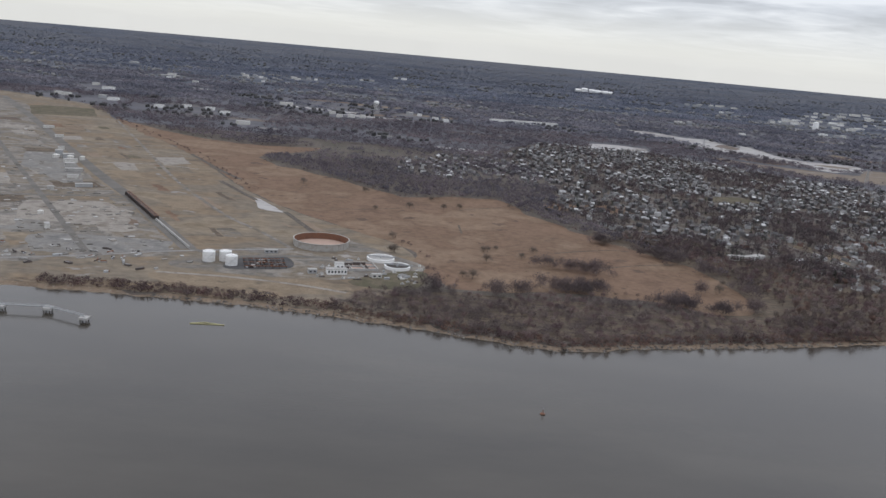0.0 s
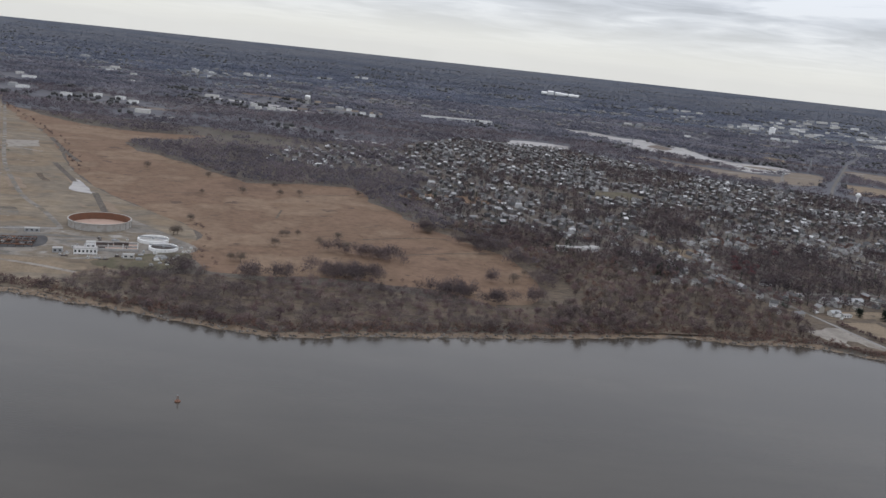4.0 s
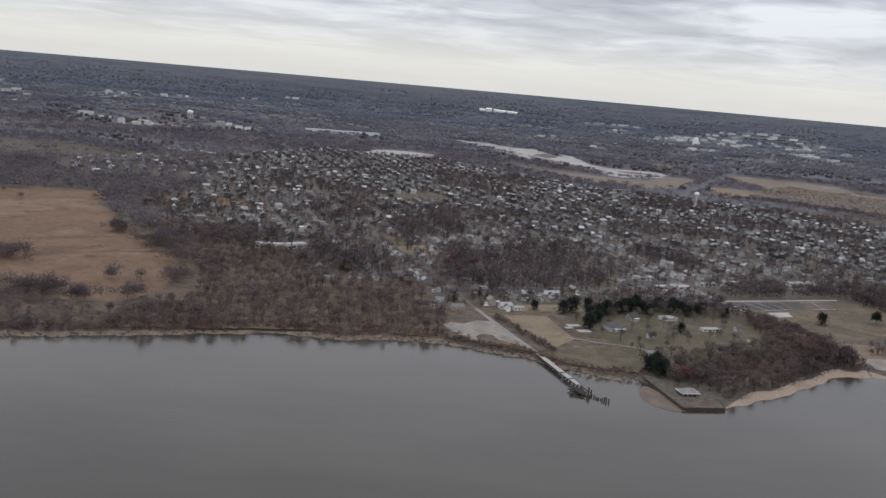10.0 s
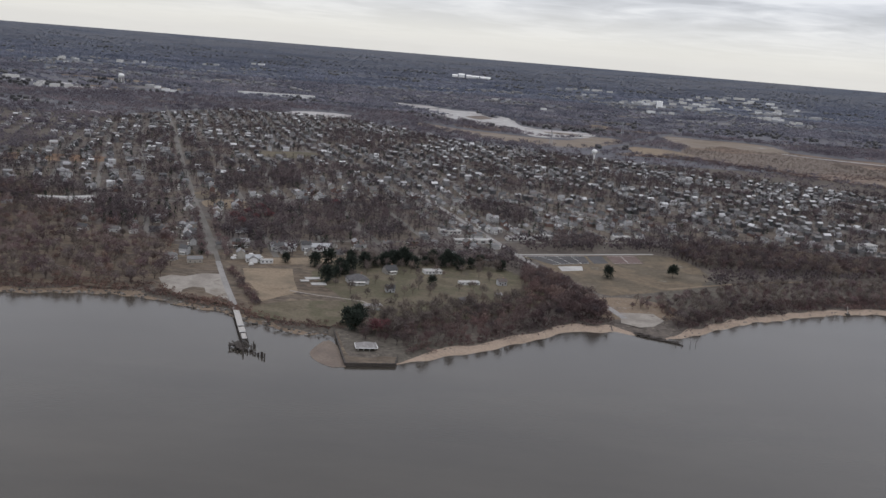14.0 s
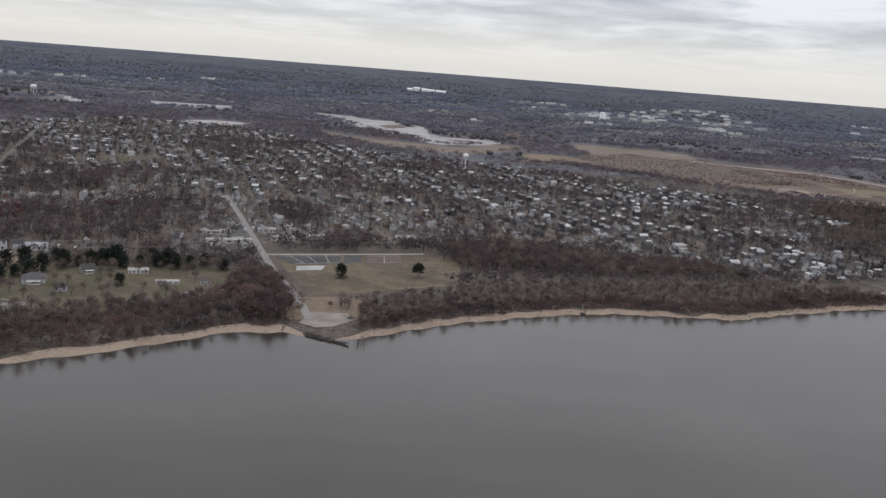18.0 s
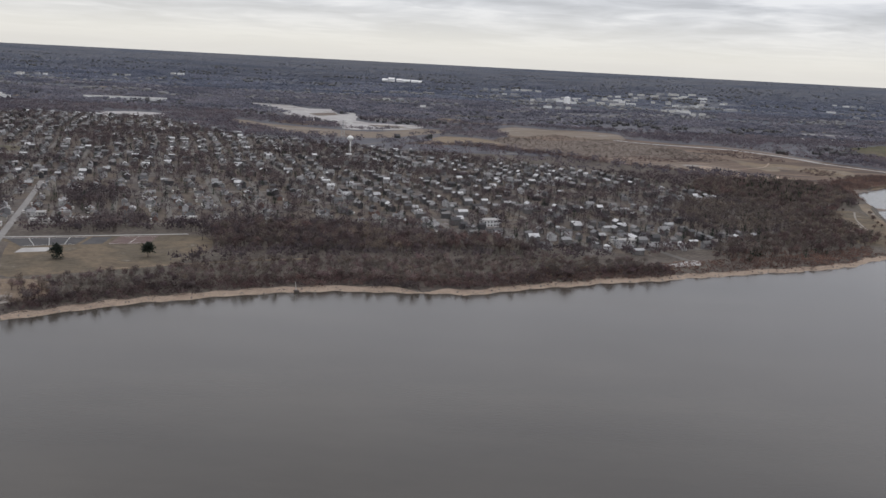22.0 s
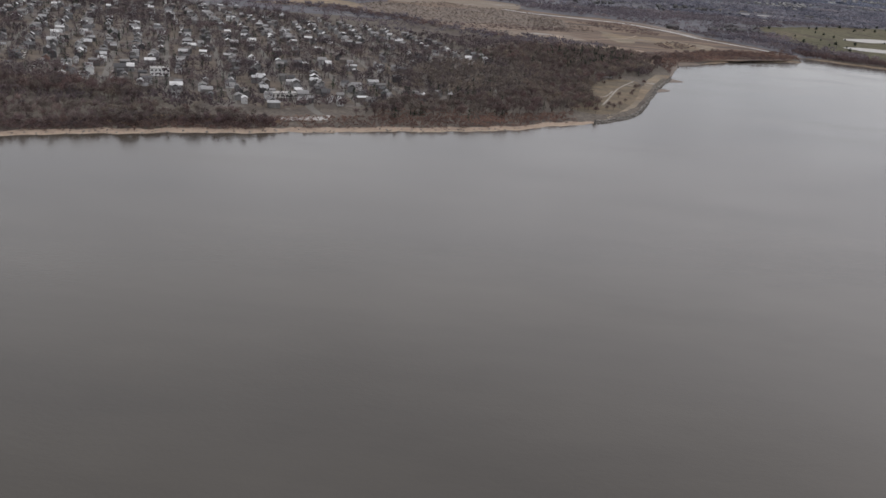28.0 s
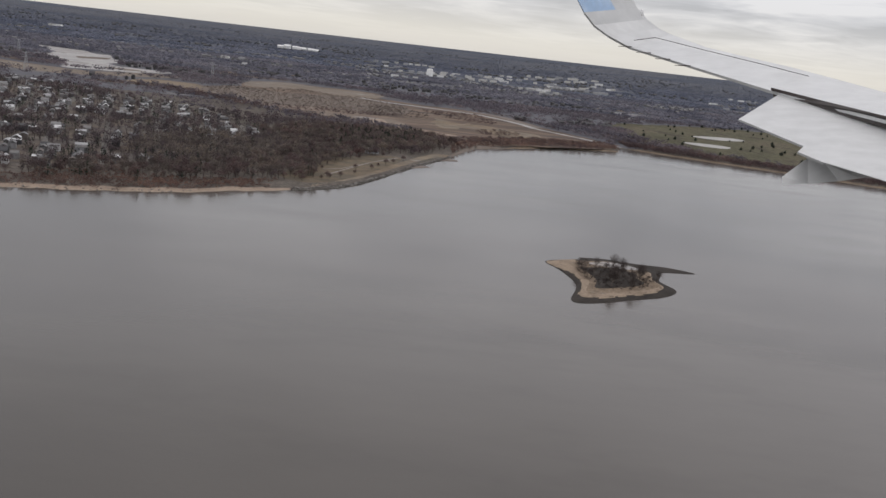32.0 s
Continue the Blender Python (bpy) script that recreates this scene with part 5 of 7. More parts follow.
# ---- woods ----
NEARTREE = [joined(bare_tree(s, 112, 0.40, 5, 0.033, 0.5)) for s in range(6)]
TOWNTREE = [joined(bare_tree(20 + s, 32, 0.42, 3, 0.054, 0.45)) for s in range(5)]
SHRUB = [twig_cloud(np.random.default_rng(40 + s), 44, (0, 0, 0.42), (0.62, 0.62, 0.5), 0.30, 0.085, 0.6) for s in range(4)]
BUSHY = [twig_cloud(np.random.default_rng(50 + s), 90, (0, 0, 0.46), (0.52, 0.52, 0.5), 0.20, 0.042, 0.3) for s in range(5)]
WILLOWBUSH = [twig_cloud(np.random.default_rng(55 + s), 230, (0, 0, 0.48), (0.55, 0.55, 0.5), 0.12, 0.027, 0.3) for s in range(5)]
CLUMP = [twig_cloud(np.random.default_rng(60 + s), 22, (0, 0, 0.5), (0.66, 0.66, 0.42), 0.28, 0.12, 0.7) for s in range(5)]
FARCLUMP = [twig_cloud(np.random.default_rng(70 + s), 14, (0, 0, 0.45), (0.66, 0.66, 0.42), 0.46, 0.22, 0.85) for s in range(5)]
HAZECLUMP = [twig_cloud(np.random.default_rng(75 + s), 9, (0, 0, 0.42), (0.7, 0.7, 0.42), 0.6, 0.32, 0.9) for s in range(5)]
FIR = [joined(conifer(80 + s, 50)) for s in range(3)]


def behind(p, low, high):
    n = p[:, 1] - shore_y(p[:, 0])
    return (n > low) & (n < high)


def bank_z(p):
    return land_z(p[:, 1] - shore_y(p[:, 0])) - 0.05


BELT_W = [(-48, 444), (-30, 478), (-6, 484), (14, 500), (40, 470), (66, 498), (112, 502), (150, 494), (186, 476), (226, 500), (220, 560), (184, 640), (150, 690),
          (215, 690), (250, 625), (330, 575), (352, 545), (348, 484), (300, 470), (200, 446), (100, 418), (60, 408), (0, 424)]
PARKBELT = [(443, 436), (446, 431), (460, 424), (520, 464), (548, 480), (545, 512), (530, 562), (516, 560), (512, 500), (482, 474), (452, 450)]
BELT_E = [(576, 476), (640, 520), (700, 540), (780, 560), (850, 592), (840, 612), (790, 600), (740, 596), (680, 580), (640, 566), (600, 537), (566, 520), (560, 506)]
WOOD_E = [(622, 594), (690, 602), (735, 612), (790, 612), (778, 640), (748, 648), (715, 642), (684, 664), (640, 654), (612, 642)]
BELT_H = [(870, 606), (960, 650), (990, 672), (1006, 700), (1005, 742), (1015, 788), (1042, 846), (1066, 866), (1090, 950), (1060, 1000), (980, 980), (935, 905), (980, 800), (955, 715), (890, 660)]
spots = scatter(BELT_W, 4.0, [FIELD], keep=0.96)
spots = spots[behind(spots, 4, 400)]
wood = spots[:, 0] + 0.35 * (spots[:, 1] - 500) > 232 + 14 * np.sin(spots[:, 1] * 0.07)
low = spots[~wood]
low = low[(rng.random(len(low)) < 0.85) | (low[:, 1] - shore_y(low[:, 0]) < 16)]
tall = rng.random(len(low)) < 0.3
dark = (rng.random(len(low)) < 0.3) | (low[:, 0] + 8 * np.sin(low[:, 1] * 0.2) < 48)
forest("riverside_scrub", WILLOWBUSH, low[~tall & ~dark], bank_z, 1.8, 4.2, WESTTWIG, "pale grey-brown willow scrub along the river", "bushes", (1.4, 2.1))
forest("riverside_scrub", WILLOWBUSH, low[~tall & dark], bank_z, 2.2, 4.8, THICKET, "darker brown scrub along the river", "bushes", (1.4, 2.1))
forest("riverside_scrub", NEARTREE, low[tall], bank_z, 3.2, 5.8, WESTTWIG, "thin bare trees in the riverside scrub")
wood = scatter([(200, 452), (300, 476), (346, 484), (352, 530), (336, 560), (330, 590), (250, 628), (205, 690), (160, 700), (150, 676), (190, 620), (212, 566), (206, 500)], 5.0, [FIELD, MOTEL, *YARDSPOT, *CLEAR], keep=0.92)
wood = wood[behind(wood, 7, 400)]
kind = rng.random(len(wood))
forest("riverside_woods", NEARTREE, wood[kind < 0.55], bank_z, 3.6, 7.6, WESTTWIG, "bare grey and maroon riverside trees", wide=(0.9, 1.4))
forest("riverside_woods", NEARTREE, wood[(kind >= 0.55) & (kind < 0.78)], bank_z, 3.6, 7.2, WILLOW, "bare pale grey riverside trees", wide=(0.9, 1.4))
forest("riverside_woods", NEARTREE, wood[(kind >= 0.78) & (kind < 0.93)], bank_z, 3.2, 6.6, SCRUB, "bare maroon riverside trees", wide=(0.9, 1.4))
forest("riverside_woods", NEARTREE, wood[kind >= 0.93], bank_z, 3.6, 7.4, BARE, "bare dark brown riverside trees", wide=(0.9, 1.4))
lane = np.array([(365 - 0.316 * t + side * rng.uniform(3.2, 7.0), 536 + 0.949 * t) for t in np.arange(0, 118, 3.4) for side in (-1, 1)])
lane = lane[rng.random(len(lane)) < 0.6]
forest("lane_trees", NEARTREE, lane, LEVEL, 3.4, 6.4, WESTTWIG, "bare grey trees leaning over the street", wide=(0.9, 1.3))
dark = np.concatenate([rng.normal(0, 1, (k, 2)) * s + o for k, s, o in ((12, (6, 4), (291, 600)), (4, (3, 3), (300, 657)), (7, (7, 4), (266, 646)), (7, (7, 3), (230, 646)), (4, (2.5, 2.5), (353, 545)), (3, (2, 3), (335, 658)), (4, (3, 3), (289, 736)), (3, (2, 3), (312, 633)), (3, (2, 2), (370, 562)))])
forest("town_evergreens", FIR, dark, LEVEL, 4.2, 7.4, EVERGREEN, "dark evergreens beside the riverside houses", "trees", (1.0, 1.7))
spots = scatter(BELT_E, 3.9, CLEAR)
spots = spots[behind(spots, 8, 400)]
kind = rng.random(len(spots))
forest("riverside_woods", NEARTREE, spots[kind < 0.4], bank_z, 2.8, 5.8, WILLOW, "bare grey trees above the beach")
forest("riverside_woods", NEARTREE, spots[(kind >= 0.4) & (kind < 0.7)], bank_z, 2.8, 6.0, WESTTWIG, "pale bare trees above the beach")
forest("riverside_woods", NEARTREE, spots[kind >= 0.7], bank_z, 2.8, 5.4, BARE, "low bare brown thicket above the beach")
spots = scatter(WOOD_E, 4.3, CLEAR)
odd = rng.random(len(spots)) < 0.55
forest("riverside_woods", NEARTREE, spots[odd], LEVEL, 4.5, 8.2, BARE, "dense dark bare woods beside the courts")
forest("riverside_woods", NEARTREE, spots[~odd], LEVEL, 4.5, 8.2, WILLOW, "bare grey trees among the dark woods")
spots = scatter(BELT_H, 4.8, CLEAR)
odd = rng.random(len(spots)) < 0.5
forest("riverside_woods", NEARTREE, spots[odd & behind(spots, 26, 600)], bank_z, 3.2, 7.5, BARE, "paler bare woods behind the river bend", wide=(0.9, 1.5))
spots = spots[~odd]
forest("riverside_woods", NEARTREE, spots[behind(spots, 26, 600)], bank_z, 4.0, 8.0, WILLOW, "bare grey woods behind the river bend")
spots = scatter(PARKBELT, 4.0)
forest("riverside_woods", NEARTREE, spots[behind(spots, 7, 300)], bank_z, 3.6, 6.5, BARE, "bare trees between park and beach")
spots = scatter(PARK, 5.6, CLEAR, keep=0.62)
spots = spots[(rng.random(len(spots)) < 0.45) | (spots[:, 1] - shore_y(spots[:, 0]) < 62)]
forest("park_trees", NEARTREE, spots[behind(spots, 24, 300)], LEVEL, 3.8, 6.8, WILLOW, "bare park trees on the lawn", wide=(0.8, 1.2))
spots = scatter([(441, 440), (455, 440), (500, 474), (520, 500), (500, 500), (470, 482), (443, 462)], 4.0)
forest("park_trees", NEARTREE, spots[behind(spots, 7, 300)], LEVEL, 3.6, 6.6, WILLOW, "bare grey trees at the park's edge", wide=(0.9, 1.3))
spots = scatter([(513, 540), (532, 560), (545, 536), (552, 492), (536, 478), (523, 495), (516, 522)], 3.8, CLEAR)
forest("riverside_woods", NEARTREE, spots[behind(spots, 7, 300)], bank_z, 4.5, 7.5, BARE, "wedge of dark bare trees beside the boat ramp lane", wide=(0.9, 1.3))
for x0, x1, low, high, gap, h0, h1, mt, label in (
        (-200, -40, 5, 17, 2.4, 1.6, 3.8, BARE, "dark scrub along the bank"), (-40, 360, 3.5, 14, 2.2, 1.2, 3.0, SCRUB, "brown scrub along the muddy bank"),
        (362, 400, 3.5, 11, 2.2, 1.0, 2.4, SCRUB, "brown scrub along the cove"), (462, 552, 6.5, 14, 2.2, 1.2, 2.8, BARE, "grey scrub above the beach"),
        (578, 850, 5.5, 20, 2.0, 1.2, 3.4, BARE, "grey-brown scrub above the beach"), (760, 990, 4.2, 26, 2.1, 0.8, 2.2, SCRUB, "low reddish scrub above the beach"),
        (1085, 1250, 6, 60, 3.2, 1.4, 3.4, SCRUB, "brown scrub at the creek mouth"), (1262, 1620, 5, 42, 3.2, 2.0, 5.5, BARE, "bare trees along the golf course bank")):
    xs = np.arange(x0, x1, gap)
    p = np.concatenate([np.stack([xs + rng.uniform(-1, 1, len(xs)), shore_y(xs) + n + rng.uniform(-1.2, 1.2, len(xs))], 1) for n in np.arange(low, high, gap)])
    keep = rng.random(len(p)) < 0.85
    for c in CLEAR:
        keep &= ~inside(p[:, 0], p[:, 1], c)
    forest("bank_scrub", SHRUB, p[keep], bank_z, h0, h1, mt, label, "bushes", (0.8, 1.5))
q = scatter([(772, 566), (786, 590), (812, 600), (835, 602), (852, 606), (850, 597), (815, 585), (790, 570)], 2.6)
forest("bank_scrub", SHRUB, q, bank_z, 1.0, 2.2, TANTWIG, "tan dry brush above the beach", "bushes", (1.0, 1.6))
q = np.concatenate([scatter([(346, 482), (356, 480), (366, 472), (376, 474), (388, 470), (394, 458), (384, 464), (366, 468), (350, 476)], 2.2), scatter([(548, 496), (553, 502), (550, 522), (543, 530), (540, 512)], 2.4), scatter([(576, 496), (586, 502), (580, 520), (574, 512)], 2.4)])
forest("bank_scrub", SHRUB, q, bank_z, 0.9, 2.2, SCRUB, "brown scrub beside the lots", "bushes", (1.0, 1.6))
# trees along the lane edges and the field margins
p = np.array([(386 + t * 6 + rng.normal(0, 1), 488 - t * 13 + rng.normal(0, 1.5)) for t in rng.uniform(-2.6, 1.4, 60)])
forest("bank_scrub", SHRUB, p + np.array((3.6, 0)), LEVEL, 1.8, 3.2, BARE, "scrub hedge beside the pier road", "bushes")
p = np.stack([rng.uniform(396, 436, 70), rng.uniform(444, 452, 70)], 1)
p[:, 1] += np.clip((412 - p[:, 0]) * 0.55, 0, 12)
forest("bank_scrub", SHRUB, p, LEVEL - 0.3, 1.0, 2.4, SCRUB, "brown scrub along the lawn edge", "bushes")
margin = curve_points(FIELD, 5.0, True)
margin = margin[(margin[:, 0] > -30) | (margin[:, 1] > 760)]
margin = margin[rng.random(len(margin)) < 0.5] + rng.normal(0, 3.5, (1, 2))
forest("field_margin", BUSHY, margin + rng.normal(0, 3.0, margin.shape), LEVEL, 1.8, 4.2, BARE, "bare shrubs along the edge of the marsh field", "bushes")
q = np.concatenate([rng.normal(0, 1, (k, 2)) * s + o for k, s, o in ((58, (11, 5), (92, 514)), (34, (9, 3.5), (151, 499)), (12, (5, 3), (172, 492)), (10, (4, 3), (196, 500)), (12, (4, 8), (206, 545)), (12, (5, 7), (196, 590)), (14, (7, 6), (180, 618)), (22, (9, 4), (94, 567)), (22, (7, 5), (165, 630)), (18, (4, 4), (133, 664)), (7, (4, 3), (112, 560)), (5, (2, 2), (174, 533)), (10, (4, 3), (57, 496)), (10, (4, 3), (42, 490)), (8, (4, 3), (5, 492)), (6, (3, 3), (106, 566)))])
forest("field_thicket", WILLOWBUSH, q, LEVEL - 0.4, 5.6, 10.5, THICKET, "rounded brown thickets in the marsh field", "bushes", (0.8, 1.15))
p = scatter(FIELD, 15, keep=0.28)
forest("field_tussocks", SHRUB, p, LEVEL, 0.5, 1.2, TANTWIG, "brown tussocks in the marsh field", "bushes")

spots = scatter(TOWN, 6.6, CLEAR)
leafy = built_up(spots)
forest("town_trees", TOWNTREE, spots[leafy < -0.20], LEVEL, 4.4, 8.2, TOWNBARE, "groves of bare brown trees inside the town", wide=(1.0, 1.5))
spots = spots[(leafy >= -0.20) & (rng.random(len(spots)) < 0.70)]
forest("town_trees", TOWNTREE, spots, LEVEL, 2.6, 6.2, TOWNBARE, "bare street and garden trees among the houses", wide=(0.9, 1.3))
spots = scatter(TOWN, 15, CLEAR, keep=0.8)
forest("town_evergreens", FIR, spots, LEVEL, 2.6, 6.4, EVERGREEN, "dark evergreens among the houses", "trees", (1.0, 1.9))
for i, grove in enumerate(GROVES):
    forest("town_trees", TOWNTREE, scatter(grove, 5.2, [MOTEL], keep=0.9), LEVEL, 3.8, 8.4, WILLOW if i > 5 else TOWNBARE, "grove of tall bare trees among the houses", wide=(1.0, 1.5))

for grove in ([(544, 656), (539, 616), (568, 626), (573, 659), (557, 668)], [(470, 566), (495, 564), (518, 564), (514, 596), (490, 588)]):
    forest("town_trees", TOWNTREE, scatter(grove, 4.6, CLEAR, keep=0.9), LEVEL, 4.4, 7.6, THICKET, "dark stand of bare trees behind the park", wide=(1.0, 1.5))
forest("park_trees", NEARTREE, scatter([(424, 552), (440, 545), (480, 552), (514, 556), (512, 568), (470, 574), (432, 566)], 6.0, keep=0.8), LEVEL, 4.0, 7.0, WILLOW, "bare grey trees among the park evergreens", wide=(0.9, 1.3))

# mixed woods inland, coarser with distance; haze painted as bluer twig colours
OPEN = [road_band(HIGHWAY, 7), FIELD, WASTE, TOWN, BELT_W, BELT_E, WOOD_E, BELT_H, GOLFLAND, PARK, *CLEAR,
        [(248, 1475), (294, 1492), (352, 1466), (340, 1400), (277, 1372), (246, 1382)], MUD, MEADOW, SPOIL, [(330, 1872), (461, 1832), (522, 1690), (505, 1640), (441, 1739), (360, 1840)], [(732, 1688), (772, 1672), (769, 1600), (738, 1596)]]


FAR_ROOFS = [(-952, 2784, 26), (-676, 2246, 45), (-578, 2119, 14), (-556, 2607, 68), (-472, 2390, 19), (-681, 1781, 15), (-629, 1715, 26), (-555, 1499, 41), (-448, 1431, 25), (-415, 1474, 18), (-374, 1460, 21),
             (-339, 1429, 19), (-282, 1298, 26), (-634, 1507, 32), (-679, 2290, 47), (-505, 2515, 66), (-414, 2717, 70), (-252, 2949, 53), (-161, 1592, 61), (-292, 1719, 27), (-45, 1726, 32), (6, 1666, 31), (-174, 3385, 51), (624, 2237, 52)]
FAR_ROOFS += [(951, 3396, 110), (1027, 2668, 86), (1092, 2595, 27), (1518, 3600, 120), (955, 2988, 57), (697, 2015, 15), (1117, 2782, 34), (1071, 2758, 67), (1259, 2824, 52), (1420, 2915, 73), (1626, 3123, 79), (1316, 2404, 45),
              (1059, 3500, 80), (1246, 3041, 47), (1340, 3307, 41), (1416, 3268, 48), (1416, 2725, 55), (1535, 2903, 45), (1329, 2395, 36), (2221, 3510, 80), (1909, 2869, 28), (1830, 2528, 22), (1640, 3560, 140)]
FAR_ROOFS += [(1126, 2775, 110), (1295, 2990, 110), (1700, 4000, 180), (1453, 2615, 110), (1325, 2284, 62), (1220, 2600, 100), (1475, 2700, 110), (1315, 2390, 80), (996, 2265, 75)]
SITES = [(*on_rise(x, y)[:2], w) for x, y, w in FAR_ROOFS]


# pale clearings between the inland woods
cr = np.random.default_rng(21)
CLEARINGS = [[(-290, 1706), (-200, 1686), (-118, 1662), (-112, 1634), (-200, 1660), (-285, 1680)]]
for i in range(30):
    y = cr.uniform(1150, 2250)
    x = cr.uniform(-0.5 * y, 1000 + 0.6 * (y - 200))
    if not any(inside(x, y, o) for o in OPEN):
        CLEARINGS.append([(x + math.cos(a) * cr.uniform(30, 75) * y / 1500, y + math.sin(a) * cr.uniform(8, 20) * y / 1500) for a in np.arange(0, 6.2, 0.8)])
for i, pts in enumerate(CLEARINGS):
    patch("clearing", pts, (MUDFLAT, REEDS, TANLAWN, REEDS, BROWNLAND)[i % 5 if i > 0 else 0], LEVEL + 0.10 + 0.004 * i, "pale open clearing among far woods", 4, 15)
OPEN += CLEARINGS


def wedge(y0, y1):
    return [(-0.56 * y0 - 60, y0), (1120 + 0.72 * (y0 - 200), y0), (1120 + 0.72 * (y1 - 200), y1), (-0.56 * y1 - 60, y1)]


def tract(p):
    """Woods above zero, suburbs and open ground below, in long belts."""
    return np.array([noise.noise((x * 0.0022, y * 0.0060, 9.0)) + 0.55 * noise.noise((x * 0.007, y * 0.017, 2.0)) for x, y in p])


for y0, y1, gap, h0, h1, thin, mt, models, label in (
        (560, 1000, 6.2, 4.5, 7.5, 1.0, HAZEBARE, CLUMP, "bare woods beyond the fields"), (1000, 1600, 8.6, 4.5, 7.5, 0.3, HAZEBARE, CLUMP, "bare woods inland"),
        (1600, 2400, 12.5, 4.0, 7.0, 0.16, MIDHAZEBARE, FARCLUMP, "distant bare woods"), (2400, 3300, 16, 3.2, 5.6, 0.35, FARHAZEBARE, FARCLUMP, "distant bare woods"),
        (3300, 4700, 15, 1.8, 3.4, 0.8, FARHAZEBARE, HAZECLUMP, "far woods on the horizon, hazed blue-grey in their colour")):
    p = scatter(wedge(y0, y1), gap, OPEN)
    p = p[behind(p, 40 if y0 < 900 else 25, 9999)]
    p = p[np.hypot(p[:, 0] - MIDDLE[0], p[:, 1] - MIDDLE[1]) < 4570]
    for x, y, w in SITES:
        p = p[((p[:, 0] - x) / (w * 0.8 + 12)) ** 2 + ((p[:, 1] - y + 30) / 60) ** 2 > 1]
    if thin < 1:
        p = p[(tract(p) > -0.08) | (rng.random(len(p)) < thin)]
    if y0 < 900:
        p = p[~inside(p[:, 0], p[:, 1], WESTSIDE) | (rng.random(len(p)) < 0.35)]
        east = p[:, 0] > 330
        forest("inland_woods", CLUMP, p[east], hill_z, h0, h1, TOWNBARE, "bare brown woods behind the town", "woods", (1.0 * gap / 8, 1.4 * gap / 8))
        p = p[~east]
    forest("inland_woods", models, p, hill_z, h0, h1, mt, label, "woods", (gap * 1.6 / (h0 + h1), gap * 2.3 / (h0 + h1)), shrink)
for y0, y1, n, lo, hi, tall in ((1250, 1900, 900, 4.5, 8.0, 1.2), (1900, 2800, 1300, 5.0, 10.0, 1.3), (2800, 4500, 1500, 6.0, 13.0, 1.4)):
    q = np.array(wedge(y0, y1))
    p = np.stack([rng.uniform(q[:, 0].min(), q[:, 0].max(), n * 6), rng.uniform(y0, y1, n * 6)], 1)
    dens = np.array([noise.noise((x * 0.0060, y * 0.0075, 5.0)) for x, y in p])
    ok = (tract(p) < -0.10) & (dens > -0.05) & inside(p[:, 0], p[:, 1], wedge(y0, y1))
    for o in OPEN:
        ok &= ~inside(p[:, 0], p[:, 1], o)
    p = p[ok & (np.hypot(p[:, 0] - MIDDLE[0], p[:, 1] - MIDDLE[1]) < 4500)][:n]
    joined_houses("far_houses", p, lo, hi, "scattered pale roofs of distant suburbs", hill_z(p), ROOF, tall, shrink(p))

# scrub in bands over the brown field, and the reeds
for poly, gap, h0, h1, mt, label in (
        ([(1056, 1294), (1087, 1312), (1124, 1318), (1143, 1233), (1136, 1195), (1109, 1196), (1077, 1227)], 4.6, 1.2, 2.6, BARE, "dark scrub band beside the tidal creek"),
        ([(995, 1298), (1032, 1304), (1066, 1231), (1064, 1179), (1027, 1153), (1001, 1155)], 5.0, 1.0, 2.4, WILLOW, "grey-brown scrub at the reed bed's end"),
        ([(1109, 1098), (1135, 1137), (1159, 1120), (1149, 1082), (1117, 1058)], 4.6, 1.2, 2.6, BARE, "dark scrub island in the brown field"),
        ([(1069, 973), (1100, 1021), (1148, 1074), (1192, 1101), (1229, 1070), (1226, 1040), (1184, 1025), (1160, 1015), (1112, 985), (1092, 950)], 4.2, 1.4, 3.0, BARE, "dark scrub on the tongue of land"),
        (REEDBED, 4.6, 0.8, 1.7, REEDTWIG, "tall pale-brown reeds and saplings"),
        ([(783, 1230), (850, 1180), (893, 1144), (941, 1168), (994, 1180), (1036, 1192), (1034, 1150), (985, 1128), (935, 1112), (890, 1128), (840, 1170), (780, 1214)], 4.8, 1.2, 2.6, BARE, "brown scrub along the reed bed"),
        ([(690, 1196), (740, 1200), (783, 1222), (850, 1170), (893, 1124), (938, 1078), (1000, 1046), (1036, 1030), (1020, 1010), (940, 1050), (860, 1120), (770, 1180)], 5.0, 2.4, 5.0, BARE, "bare saplings between the town and the spoil field"),
        ([(800, 1290), (826, 1372), (860, 1400), (898, 1440), (950, 1392), (990, 1412), (1000, 1372), (953, 1382), (880, 1348)], 6.0, 1.0, 2.4, WILLOW, "scattered scrub behind the reed bed"),
        ([(1110, 1385), (1165, 1330), (1200, 1225), (1215, 1240), (1180, 1340), (1130, 1400)], 6.0, 1.6, 3.6, BARE, "scrub along the creek bank"),
        ([(1250, 1285), (1277, 1206), (1332, 1150), (1345, 1120), (1300, 1095), (1262, 1110), (1252, 1180)], 5.0, 2.4, 5.0, BARE, "bare trees at the edge of the golf course")):
    q = scatter(poly, gap, keep=0.85)
    forest("field_scrub", BUSHY if mt is not REEDTWIG else SHRUB, q, LEVEL, h0, h1, mt, label, "bushes", (1.2, 2.0))
q = scatter([(1001, 852), (1024, 856), (1050, 884), (1072, 968), (1049, 1012), (1023, 990), (985, 930)], 7.5, CLEAR)
forest("wood_evergreens", FIR, q, LEVEL, 4.5, 8.0, EVERGREEN, "dense dark evergreens behind the headland", "trees", (1.0, 1.6))
q = scatter([(884, 648), (916, 664), (958, 670), (984, 680), (986, 666), (938, 632), (898, 614)], 2.6)
